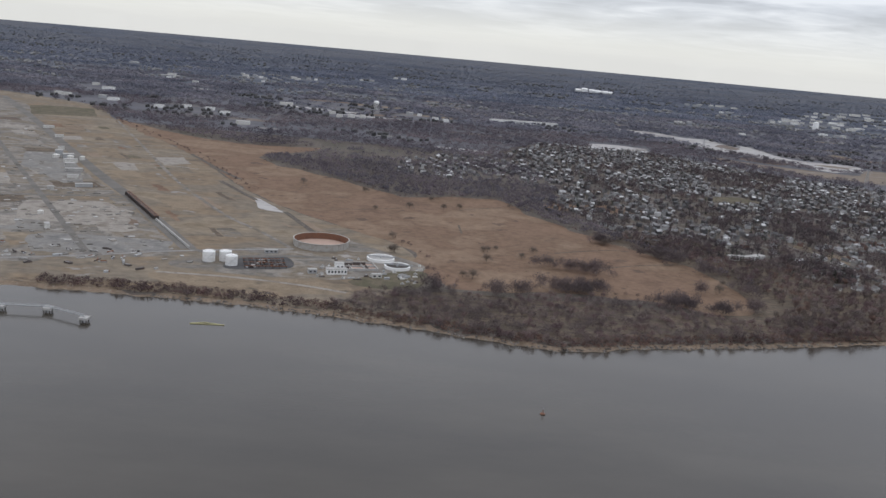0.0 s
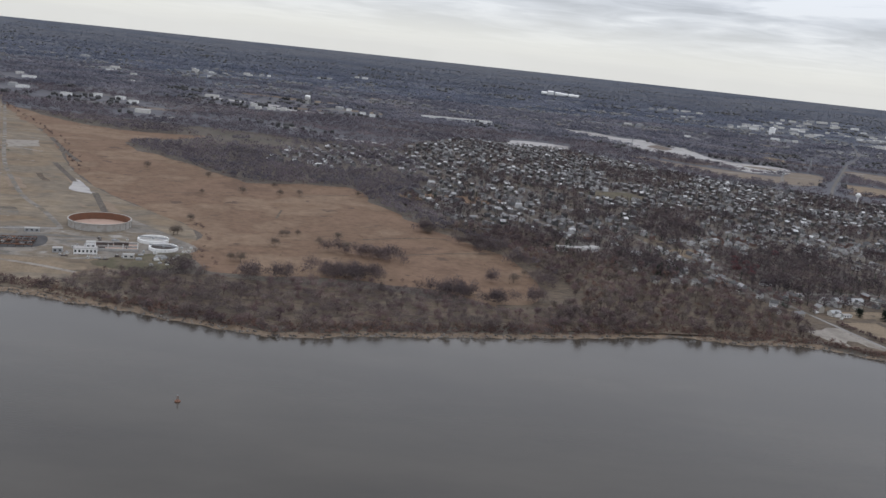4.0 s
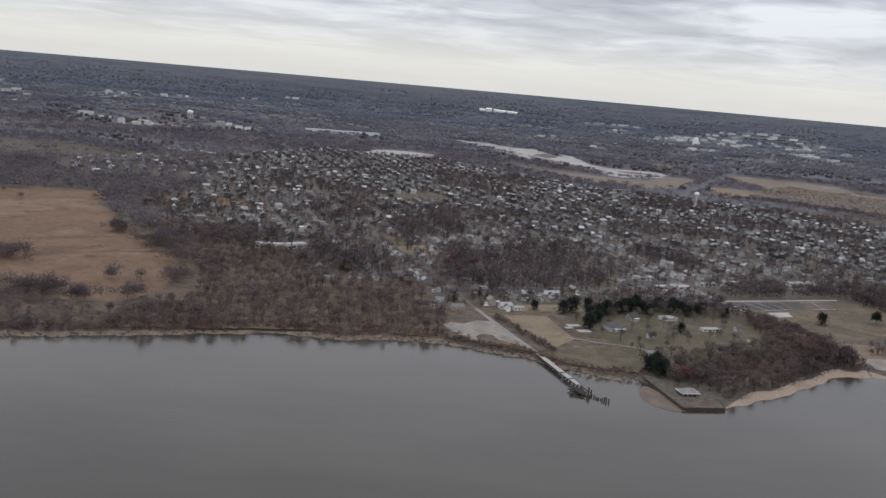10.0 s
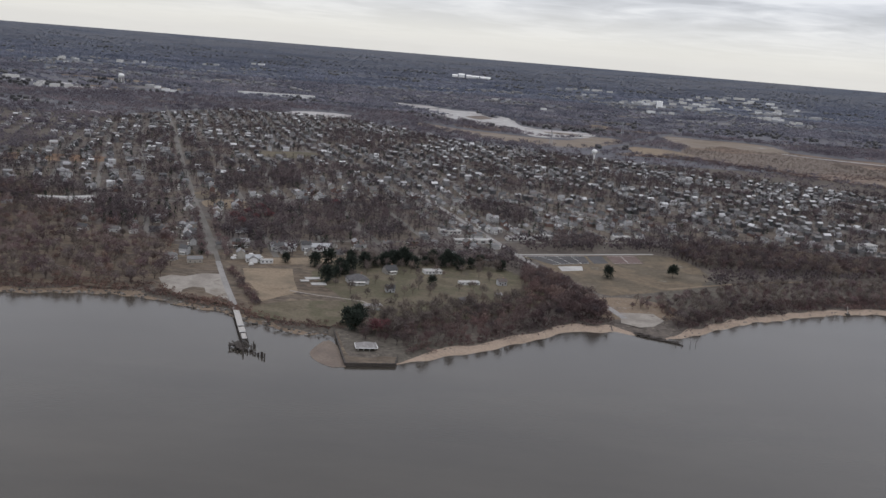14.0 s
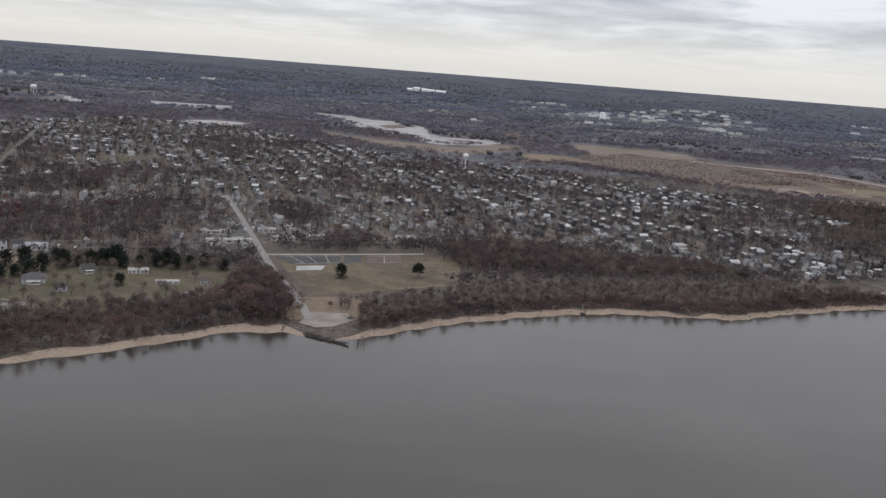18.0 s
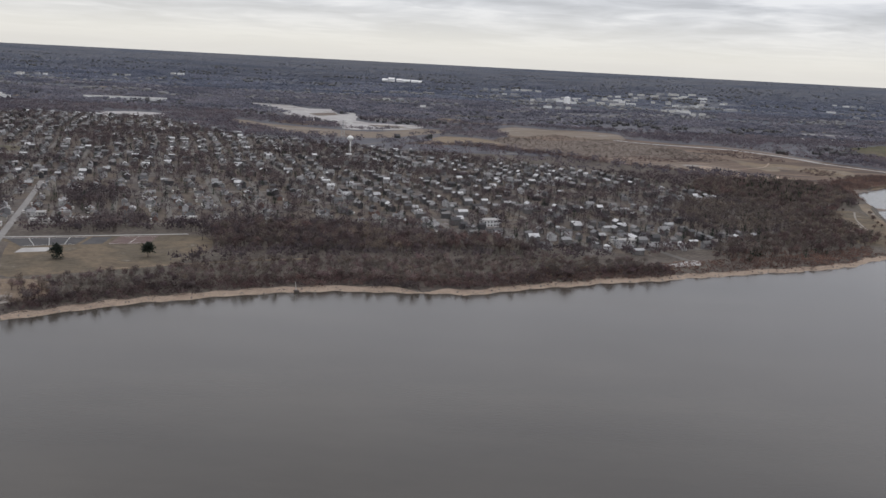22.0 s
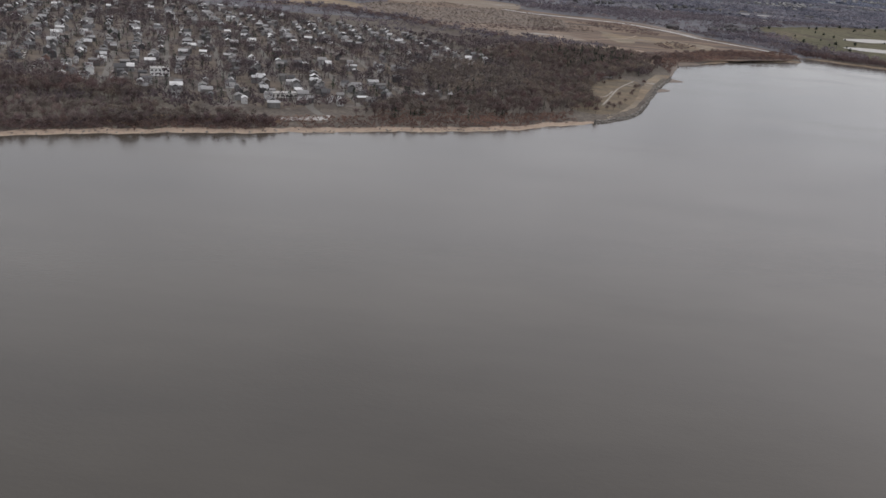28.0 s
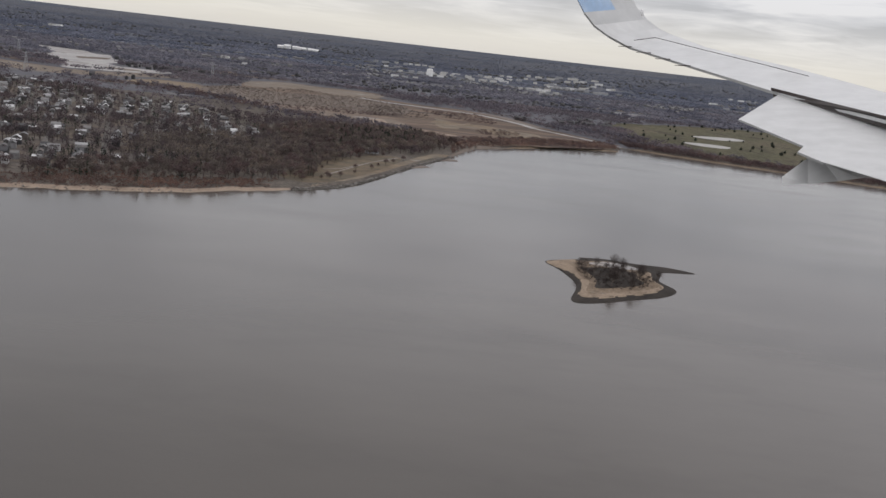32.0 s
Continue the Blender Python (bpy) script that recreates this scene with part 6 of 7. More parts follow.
forest("bank_scrub", BUSHY, q[behind(q, 6, 200)], bank_z, 0.8, 1.7, RUSSET, "low russet scrub above the beach", "bushes", (1.2, 1.8))
q = scatter([(912, 684), (926, 704), (938, 692), (924, 674)], 4.0)
forest("bank_scrub", BUSHY, q, LEVEL, 1.2, 2.2, EVERGREEN, "green shrubs below the last houses", "bushes", (1.2, 1.8))
q = scatter(BELT_H, 17, CLEAR, keep=0.6)
forest("wood_evergreens", FIR, q[behind(q, 14, 600)], bank_z, 4.0, 7.0, EVERGREEN, "dark evergreens inside the bare woods", "trees", (1.0, 1.7))

# ---- single trees ----
fir_a = tree_thing("evergreen_tree", (conifer(101, 3)[0], joined((conifer(101, 200)[1], twig_cloud(np.random.default_rng(101), 300, (0, 0, 0.55), (0.3, 0.3, 0.4), 0.15, 0.06)))), EVERGREEN, "dark evergreen tree in the park", "tree", "park evergreens")
plant(fir_a, [(412, 540), (424, 522), (421, 513), (430, 536), (440, 446), (443, 450), (437, 452), (441, 456), (436, 545), (444, 556), (458, 556), (466, 560), (475, 558), (484, 556),
              (470, 520), (452, 556), (425, 532), (428, 527), (562, 562), (478, 565), (490, 560), (461, 551), (441, 549), (397, 543), (446, 552), (455, 560), (449, 558), (470, 566), (482, 562), (495, 566), (506, 560), (418, 545), (428, 556)], 5.0, 9.5, LEVEL, 1.5)
fir_b = tree_thing("evergreen_tree", (conifer(102, 3)[0], twig_cloud(np.random.default_rng(102), 700, (0, 0, 0.52), (0.33, 0.33, 0.48), 0.14, 0.06)), EVERGREEN, "broad dark evergreen beside the sports courts", "tree", "")
plant(fir_b, [(599, 574)], 7.0, 7.0, LEVEL, 1.35)
red = tree_thing("red_tree", bare_tree(103, 700, 0.46, 9, 0.045), REDBUD, "reddish bare tree by the stone quay", "tree", "reddish trees")
plant(red, [(449, 442), (452, 446), (447, 446), (351, 632), (360, 664), (369, 645), (358, 620), (362, 638), (356, 650), (366, 655), (404, 700)], 4.8, 7.0, LEVEL, 1.25)
bush = tree_thing("field_bush", (bare_tree(104, 4)[0], twig_cloud(np.random.default_rng(104), 520, (0, 0, 0.44), (0.56, 0.56, 0.48), 0.15, 0.022, 0.25)), WILLOW, "bare brown bush standing in the marsh grass", "bush", "bushes in the marsh field")
plant(bush, [(-45, 723), (-17, 741), (12, 748), (26, 759), (-25, 619), (-23, 574), (40, 600), (49, 609), (41, 571), (76, 609), (66, 589), (135, 656), (30, 524), (24, 526), (106, 566), (84, 578), (1, 784), (72, 787), (-21, 576), (43, 602),
             (137, 660), (131, 668), (196, 560), (188, 540), (204, 548), (158, 643), (168, 630), (-120, 820), (-60, 800)], 4.0, 7.2, LEVEL, 1.15)
golfbush = tree_thing("golf_tree", (conifer(105, 3)[0], twig_cloud(np.random.default_rng(105), 200, (0, 0, 0.52), (0.36, 0.36, 0.42), 0.2, 0.09, 0.6)), EVERGREEN, "dark tree on the golf course", "tree", "golf course trees")
plant(golfbush, [tuple(q) for q in scatter(GOLFLAND, 30, jitter=1.6, keep=0.45)[:120]], 3.2, 6.5, LEVEL, 0.9)

# ---- treatment plant ----
TANKWALL = paint("weathered_tank_wall", (0.40, 0.385, 0.36), 0.8, 0.25, 0.4, dirt=(0.22, 0.17, 0.13))
big_tank = thing("open_storage_tank", (-70.5, 578.5, LEVEL), "wide open-topped round tank, weathered brown with rusty inside", "tank")
part("shell", lathe([(18.4, 0), (18.4, 4.4), (18.9, 4.4), (18.9, 4.7), (18.2, 4.7), (18.2, 0.3)], 64), TANKWALL, big_tank)
part("liner", lathe([(18.15, 4.6), (18.1, 0.3)], 64), RUST, big_tank, "rusty inner wall")
part("floor_plate", lathe([(18.1, 0.35), (9, 0.4), (0.2, 0.45)], 64, True), RUSTFLOOR, big_tank, "rust-stained tank floor")
for i in range(24):
    a = 2 * math.pi * i / 24
    part("stiffener", boxes((18.55 * math.cos(a), 18.55 * math.sin(a), 0, 0.3, 0.3, 4.3, math.degrees(a))), TANKWALL, big_tank)


def upright_tank(x, y, r, h, label):
    t = thing("storage_tank", (x, y, LEVEL), label, "tank", "white storage tanks")
    part("shell", lathe([(r, 0), (r, h), (r * 0.98, h + 0.12)], 32), WHITE, t)
    part("roof", lathe([(r * 1.01, h + 0.1), (r * 0.6, h + r * 0.16), (r * 0.1, h + r * 0.22)], 32, True), WHITE, t)
    for k in (0.33, 0.66):
        part("band", lathe([(r + 0.02, h * k), (r + 0.1, h * k), (r + 0.1, h * k + 0.15), (r + 0.02, h * k + 0.15)], 32), OFFWHITE, t)
    bm = bmesh.new()
    for i in range(14):
        a = -2.2 + 1.6 * i / 13
        box(bm, (r + 0.4) * math.cos(a), (r + 0.4) * math.sin(a), h * i / 14, 0.7, 0.3, 0.08, math.degrees(a))
    part("stair", bm, GREYPAINT, t)
    part("railing", lathe([(r * 0.97, h + 0.75), (r * 0.99, h + 0.82), (r * 0.95, h + 0.82)], 32), GREYPAINT, t)


upright_tank(-129, 513, 3.7, 6.2, "tall white cylindrical storage tank")
upright_tank(-120, 517, 3.6, 6.0, "tall white cylindrical storage tank")
upright_tank(-114.5, 508.5, 3.6, 5.8, "tall white cylindrical storage tank with a faded mural")


def clarifier(x, y, r, material, label):
    t = thing("clarifier", (x, y, LEVEL), label, "basin", "round clarifiers")
    part("rim", lathe([(r, 0), (r, 1.9), (r - 0.9, 1.9), (r - 0.9, 0.6)], 48), WHITE, t)
    part("liquid", lathe([(r - 0.85, 1.3), (0.3, 1.32)], 48, True), material, t, "still liquid surface")
    part("walkway", boxes((0, 0, 2.0, 2 * r, 0.7, 0.12), (0, 0.33, 2.12, 2 * r, 0.05, 0.5), (0, -0.33, 2.12, 2 * r, 0.05, 0.5)), GREYPAINT, t)
    part("drive", lathe([(0.6, 1.3), (0.6, 2.6), (0.3, 2.8)], 16, True), GREYPAINT, t)


clarifier(-28.5, 552, 9.0, CONCRETE, "round clarifier with a white rim and pale surface")
clarifier(-17, 534.5, 8.2, DARKWOOD, "round clarifier with a white rim and dark water")


def flat_block(name, x, y, w, d, h, turn, label, category, material=OFFWHITE, windows=4, group="", floors=1):
    """A flat-roofed building with a parapet, windows and a door."""
    t = thing(name, (x, y, LEVEL), label, category, group, turn)
    wall = part("wall", boxes((0, 0, 0, w, d, h)), material, t)
    part("roof", boxes((0, 0, h, w + 0.3, d + 0.3, 0.25)), CONCRETE, t)
    for f in range(floors):
        for i in range(windows):
            part("window", boxes((-w / 2 + w * (i + 0.5) / windows, -d / 2 - 0.02, (f + 0.35) * h / floors, w / windows * 0.5, 0.08, h / floors * 0.42)), GLASSDARK, wall)
    return t


flat_block("pump_house", -52, 509, 12, 5, 3.2, 18, "white two-part pump house with dark windows", "building", WHITE, 6)
flat_block("pump_house", -51, 514, 5, 5, 5.4, 18, "white control tower block beside the basins", "building", WHITE, 2)
flat_block("shed", -28, 508, 6, 3, 2.2, 18, "low white shed at the plant", "shed", OFFWHITE, 2)
flat_block("shed", -66, 506, 5, 3.5, 2.4, 18, "low grey shed at the plant", "shed", GREYPAINT, 2)
flat_block("shed", -98, 546, 8, 3, 2.0, 18, "low grey shed by the pipe rack", "shed", GREYPAINT, 3)

basin = thing("settling_basin", (-42, 527, LEVEL), "dark rectangular settling basins with concrete walls", "basin", turn=18)
for row in ((0, -8, 0, 24, 0.5, 1.6), (0, 8, 0, 24, 0.5, 1.6), (-12, 0, 0, 0.5, 15.5, 1.6), (12, 0, 0, 0.5, 15.5, 1.6), (0, 0, 0, 23.5, 0.4, 1.4), (-4, 0, 0.002, 0.4, 15.5, 1.4), (4, 0, 0.002, 0.4, 15.5, 1.4)):
    part("wall", boxes(row), CONCRETE, basin)
part("floor_plate", boxes((0, 0, 0.05, 23.5, 15.5, 0.3)), RUSTFLOOR, basin)
for row in ((-6, 4, 0.4, 9, 0.5, 1.6), (3, 5, 0.4, 8, 0.5, 1.8), (6, -3, 0.4, 0.5, 7, 1.4), (-8, -4, 0.4, 5, 2.5, 1.2)):
    part("pipework", boxes(row), DARKSTEEL, basin, "dark pipework")

rack = thing("pipe_rack", (-96, 515, LEVEL), "dark rusty pipe racks in rows", "pipe rack", turn=16)
for i in range(5):
    for k in range(7):
        part("post", boxes((-12 + 4 * k, -9 + 4.5 * i, 0, 0.35, 0.35, 1.6)), DARKSTEEL, rack)
    part("beam", boxes((0, -9 + 4.5 * i, 1.5, 25, 0.5, 0.4)), DARKSTEEL if i % 2 else RUST, rack)
for k in range(6):
    part("pipe", boxes((-10 + 4 * k, 0, 1.9, 0.45, 19, 0.4)), DARKSTEEL, rack)
for k in range(14):
    part("valve_box", boxes((-11 + (k * 5) % 23, -8 + (k * 7) % 17, 0, 1.6 + k % 3, 1.2, 1.0 + 0.3 * (k % 4))), (GREYPAINT, DARKSTEEL, OFFWHITE, RUST)[k % 4], rack)
patch("rack_yard", [(-116, 500), (-112, 528), (-88, 538), (-80, 512)], COURT, LEVEL + 0.12, "dark patch of ground under the pipe racks", 1.0, 4)

scrap_r = np.random.default_rng(5)
for x, y, w, d_, h in ((-282, 711, 13, 5, 2.6), (-352, 850, 10, 7, 4.0), (-340, 826, 12, 6, 3.0), (-330, 800, 8, 6, 3.6), (-318, 780, 14, 5, 2.4), (-366, 862, 7, 5, 5.0), (-306, 748, 9, 4, 2.2), (-300, 690, 5, 3.5, 2.2), (-246, 560, 3, 6, 3.4), (-420, 990, 9, 5, 2.4), (-462, 1060, 12, 5, 2.6), (-380, 900, 6, 4, 3.0)):
    flat_block("shed", x, y, w, d_, h, 28, "pale industrial shed standing on cleared ground", "shed", (OFFWHITE, GREYPAINT, CONCRETE)[int(w) % 3], 0, "industrial sheds")
for x, y, r, h in ((-345, 838, 3.0, 4.2), (-336, 844, 2.4, 3.4), (-362, 846, 3.2, 3.0), (-268, 600, 2.0, 2.2)):
    t = thing("small_tank", (x, y, LEVEL), "small pale round tank on cleared waste ground", "tank", "leftover tanks")
    part("shell", lathe([(r, 0), (r, h)], 20), OFFWHITE, t)
    part("roof", lathe([(r * 1.02, h), (r * 0.2, h + r * 0.25)], 20, True), OFFWHITE, t)
trestle = thing("pipe_trestle", (-240, 693, LEVEL), "long dark rusty pipe trestle beside the refinery road", "pipe trestle", "", math.degrees(math.atan2(-82, 49)))
for k in range(24):
    part("post", boxes((4 * k, 0, 0, 0.5, 4.2, 2.6)), DARKSTEEL, trestle)
for k in range(4):
    part("pipe", boxes((47, -1.5 + k, 2.6, 95, 0.6, 0.5)), RUST if k % 2 else DARKSTEEL, trestle)
kerb = thing("retaining_wall", (-191, 612, LEVEL), "pale low concrete wall continuing the pipe trestle", "wall", "", math.degrees(math.atan2(-73, 44)))
for k in range(17):
    part("wall_panel", boxes((2.5 + 5 * k, -1.0, 0, 4.9, 0.8, 1.5)), CONCRETE, kerb)
for i in range(70):
    u, v = scrap_r.uniform(-62, -2), scrap_r.uniform(496, 548)
    if math.hypot(u + 28.5, v - 552) < 11 or math.hypot(u + 17, v - 534.5) < 10 or math.hypot(u + 42, v - 527) < 15:
        continue
    t = thing("plant_clutter", (u, v, LEVEL), "pale concrete box among plant pipework", "concrete box", "treatment plant boxes", 18)
    part("body", boxes((0, 0, 0, scrap_r.uniform(0.8, 3.4), scrap_r.uniform(0.6, 1.6), scrap_r.uniform(0.4, 1.3))), (CONCRETE, OFFWHITE, DARKSTEEL, GREYPAINT)[i % 4], t)
    part("lid", boxes((0, 0, 1.3, 0.7, 0.5, 0.15), (0, 0, 0.3, 0.3, 0.3, 1.0)), GREYPAINT, t)
for i in range(46):
    u, v = scrap_r.uniform(-290, -150), scrap_r.uniform(470, 520)
    t = thing("scrap_pile", (u, v, LEVEL), "low grey pile of demolition scrap", "rubble", "scrap piles", scrap_r.uniform(0, 180))
    part("slab", boxes((0, 0, 0, scrap_r.uniform(2, 7), scrap_r.uniform(0.8, 2.4), scrap_r.uniform(0.4, 1.2))), (CONCRETE, GREYPAINT, DARKSTEEL, YARD)[i % 4], t)
    part("beam", boxes((0.6, 0.4, 0.2, scrap_r.uniform(2, 5), 0.4, 0.9, 25)), (DARKSTEEL, RUST, CONCRETE)[i % 3], t)
# ---- river structures ----
jetty = thing("tanker_jetty", (-155, 391, 0), "concrete dolphins joined by a long catwalk over the river", "jetty")
dolphins = [(0, 0), (-21, 9.5), (-42, 7), (-76, 4), (-110, 2)]
for x, y in dolphins:
    d = part("dolphin", bevelled(boxes((x, y, 1.2, 4.2, 4.2, 1.3)), 0.15), CONCRETE, jetty)
    for i, j in ((-1.4, -1.4), (1.4, -1.4), (1.4, 1.4), (-1.4, 1.4)):
        part("pile", rod(bmesh.new(), (x + i, y + j, -2), (x + i, y + j, 1.3), 0.3), DARKWOOD, d)
for (x0, y0), (x1, y1) in zip(dolphins, dolphins[1:]):
    bm = bmesh.new()
    rod(bm, (x0, y0, 2.7), (x1, y1, 2.7), 0.35, n=4)
    rod(bm, (x0, y0 + 0.4, 3.5), (x1, y1 + 0.4, 3.5), 0.07, n=4)
    rod(bm, (x0, y0 - 0.4, 3.5), (x1, y1 - 0.4, 3.5), 0.07, n=4)
    part("catwalk", bm, GREYPAINT, jetty)

boom = thing("yellow_boom", (-101, 402, 0.1), "yellow floating boom on the river", "boom")
for a, b in (((-8, -1, 0.1), (-2, 2, 0.1)), ((-8, -1, 0.1), (1, 0, 0.1)), ((-2, 2, 0.1), (8, 0.5, 0.1)), ((1, 0, 0.1), (8, 0.5, 0.1))):
    part("float", rod(bmesh.new(), a, b, 0.2, n=8), YELLOW, boom)


def buoy(x, y, material, label):
    t = thing("river_buoy", (x, y, 0), label, "buoy", "channel buoys")
    part("hull", lathe([(0.2, -0.5), (1.0, -0.3), (1.05, 0.35), (0.5, 0.55)], 16, True), material, t)
    bm = bmesh.new()
    for i in range(4):
        a = math.pi / 4 + i * math.pi / 2
        rod(bm, (0.45 * math.cos(a), 0.45 * math.sin(a), 0.5), (0.15 * math.cos(a), 0.15 * math.sin(a), 2.2), 0.06, n=4)
    part("cage", bm, material, t)
    part("lantern", lathe([(0.2, 2.2), (0.22, 2.5), (0.05, 2.65)], 10, True), GREYPAINT, t)


buoy(52, 328, RUST, "faded red steel channel buoy")
buoy(337, 314, GREYPAINT, "grey steel channel buoy afloat")

pier = thing("old_pier", (390, 463, 0), "long narrow old pier with a pale broken deck", "pier")
axis = Vector((12, -38, 0)).normalized()
side = Vector((-axis.y, axis.x, 0))
for i in range(26):
    c = axis * (i * 1.52)
    if i in (16, 21):
        continue
    w = 2.4 if i < 22 else 1.8
    ob = part("plank_bay", boxes((0, 0, 0, 1.44, w, 0.22)), GREYWOOD if i % 5 else CONCRETE, pier)
    ob.matrix_basis = pose(c.x, c.y, 1.55 - 0.004 * (i % 3), 0, 0, math.degrees(math.atan2(axis.y, axis.x)))
for i in range(0, 27, 2):
    for s in (-1.1, 1.1):
        p = axis * (i * 1.52) + side * s
        part("pile", rod(bmesh.new(), (p.x, p.y, -2.5), (p.x, p.y, 1.6), 0.2), DARKWOOD, pier)
for s in (-1.1, 1.1):
    bm = bmesh.new()
    a, b = side * s, axis * 38 + side * s
    rod(bm, (a.x, a.y, 1.4), (b.x, b.y, 1.4), 0.18, n=4)
    part("stringer", bm, DARKWOOD, pier)
ruin = thing("ruined_pier_head", (402, 420, 0), "dark broken timbers and piles at the pier end", "ruin")
pile_r = np.random.default_rng(3)
for i in range(34):
    x, y = (pile_r.normal(0, 2.6), pile_r.normal(0, 2.2)) if i < 24 else (3 + (i - 24) * 0.75, -3.4 - (i - 24) * 0.42 + pile_r.normal(0, 0.4))
    part("pile", rod(bmesh.new(), (x, y, -2.5), (x + pile_r.normal(0, 0.15), y + pile_r.normal(0, 0.15), pile_r.uniform(0.5, 1.9)), 0.34, 0.28), DARKWOOD, ruin)
for i in range(18):
    a = pile_r.uniform(0, math.pi)
    x, y, z = pile_r.normal(0, 1.6), pile_r.normal(0, 1.4), pile_r.uniform(0.5, 1.4)
    part("fallen_beam", rod(bmesh.new(), (x - 2 * math.cos(a), y - 2 * math.sin(a), z), (x + 2 * math.cos(a), y + 2 * math.sin(a), z + pile_r.normal(0, 0.4)), 0.34, n=4), DARKWOOD, ruin)

# stone quay with its pavilion
quay = thing("quay", (0, 0, 0), "low stone quay with dark timber walls and a gravel top", "quay")
quay["kind"] = "structure"
edge = [(432.5, 445), (440.5, 410), (458, 413), (458.5, 421)]
bm = bmesh.new()
lo, hi = [bm.verts.new((x, y, -2)) for x, y in edge], [bm.verts.new((x, y, 1.0)) for x, y in edge]
bm.faces.new(hi)
for i in range(4):
    bm.faces.new((lo[i], lo[(i + 1) % 4], hi[(i + 1) % 4], hi[i]))
part("fill", bm, BRUSHLAND, quay)
for (x0, y0), (x1, y1) in zip(edge, edge[1:]):
    m = max(3, int(math.hypot(x1 - x0, y1 - y0) / 1.2))
    ang = math.degrees(math.atan2(y1 - y0, x1 - x0))
    for i in range(m):
        s = (i + 0.5) / m
        ob = part("wall_timber", boxes((0, 0, 0, 1.12, 0.5, 3.3)), DARKWOOD, quay)
        ob.matrix_basis = pose(x0 + (x1 - x0) * s, y0 + (y1 - y0) * s, -2.1 + 0.05 * ((i * 7) % 3), 0, 0, ang)


DARKSHINGLE = paint("dark_slate_roof", (0.085, 0.082, 0.084), 0.85, 0.3, 0.7, dirt=(0.14, 0.13, 0.13))
DARKROOF = paint("dark_shingle_roof", (0.20, 0.19, 0.185), 0.85, 0.3, 0.7, dirt=(0.36, 0.35, 0.34))


def pavilion(x, y, w, d, h, top, turn, label, roof=GREYPAINT, group="", z=LEVEL):
    """An open shelter: posts, floor and a hipped roof."""
    t = thing("pavilion", (x, y, z), label, "pavilion", group, turn)
    part("floor_slab", boxes((0, 0, 0, w, d, 0.2)), CONCRETE, t)
    for i in range(4):
        for j in (-1, 1):
            part("post", boxes((-w / 2 + 0.4 + (w - 0.8) * i / 3, j * (d / 2 - 0.4), 0.2, 0.2, 0.2, h - 0.2)), OFFWHITE, t)
    part("roof", hip(w, d, h, top, 0.5), roof, t)
    return t


quay_hut = pavilion(446.5, 425.5, 7.0, 5.0, 1.6, 3.2, 12, "hip-roofed riverside pavilion on the stone quay", DARKROOF, z=1.0)
for a_, b_, w_, d_ in ((0, -3.02, 8.0, 0.12), (0, 3.02, 8.0, 0.12), (-4.02, 0, 0.12, 6.0), (4.02, 0, 0.12, 6.0)):
    part("fascia_board", boxes((a_, b_, 1.56, w_, d_, 0.22)), WHITE, quay_hut, "white painted fascia board")
pavilion(445, 475, 7.5, 3.0, 2.0, 2.6, 18, "low dark pavilion with a white fascia in the park", DARKROOF)
flat_block("park_building", 488, 529, 10, 3.6, 1.1, 16, "long white flat-roofed park building", "building", WHITE, 4)
flat_block("park_building", 470, 545, 9, 5.0, 1.4, 18, "white flat-roofed park hall", "building", WHITE, 5)
part_shed = house(4.2, 3.2, 2.0, 3.2, "plain", "small white gabled cabin in the park", "", "cabin")
part_shed.matrix_basis = pose(451, 505, LEVEL, 0, 0, 10)
copy_thing(part_shed, pose(501, 509, LEVEL, 0, 0, 30) @ Matrix.Diagonal((0.7, 0.7, 0.7, 1)))
pavilion(486, 496, 6.5, 4.0, 1.7, 2.9, 20, "dark-roofed open shelter in the park", DARKSHINGLE)
copy_thing(part_shed, pose(504, 532, LEVEL, 0, 0, 20))
manor = house(9.4, 7.4, 2.2, 4.4, "hip", "large old park house with a dark hipped slate roof", "", "manor_house")
manor.matrix_basis = pose(435, 516, LEVEL, 0, 0, 20)
next(c for c in manor.children if c.name.startswith("roof")).data.materials[0] = DARKSHINGLE
villa = house(6.2, 4.8, 1.9, 3.9, "porch", "white two-storey park house with a steep grey roof", "", "villa")
villa.matrix_basis = pose(449, 539, LEVEL, 0, 0, 35)
for x, y, w, d in ((418, 508, 7, 4), (414, 517, 7, 3.6), (411, 512, 4, 2.6)):
    t = thing("foundation_slab", (x, y, LEVEL + 0.1), "pale rectangular foundation slab in the grass", "slab", "foundation slabs", 18)
    part("slab", boxes((0, 0, 0, w, d, 0.25)), CONCRETE, t)


def gabled_hall(name, x, y, w, d, h, top, turn, label, wings=1):
    """A low pale building under shingled gables, with wings across it."""
    t = thing(name, (x, y, LEVEL), label, "building", "", turn)
    wall = part("wall", house_walls(w, d, h, top), OFFWHITE, t)
    part("roof", gable(w, d, h, top), GREYPAINT, t)
    for i in range(wings):
        wx = -w / 2 + w * (i + 0.7) / (wings + 0.4)
        ob = part("wing_wall", house_walls(d * 1.25, 3.6, h, top - 0.4), WHITE, t)
        ob.matrix_basis = pose(wx, -1.0, 0, 0, 0, 90)
        ob = part("wing_roof", gable(d * 1.25, 3.6, h, top - 0.4), ROOF, t)
        ob.matrix_basis = pose(wx, -1.0, 0.02, 0, 0, 90)
    for i in range(5):
        part("window", boxes((-w / 2 + w * (i + 0.5) / 5, -d / 2 - 0.02, h * 0.35, w * 0.07, 0.08, h * 0.4)), GLASSDARK, wall)


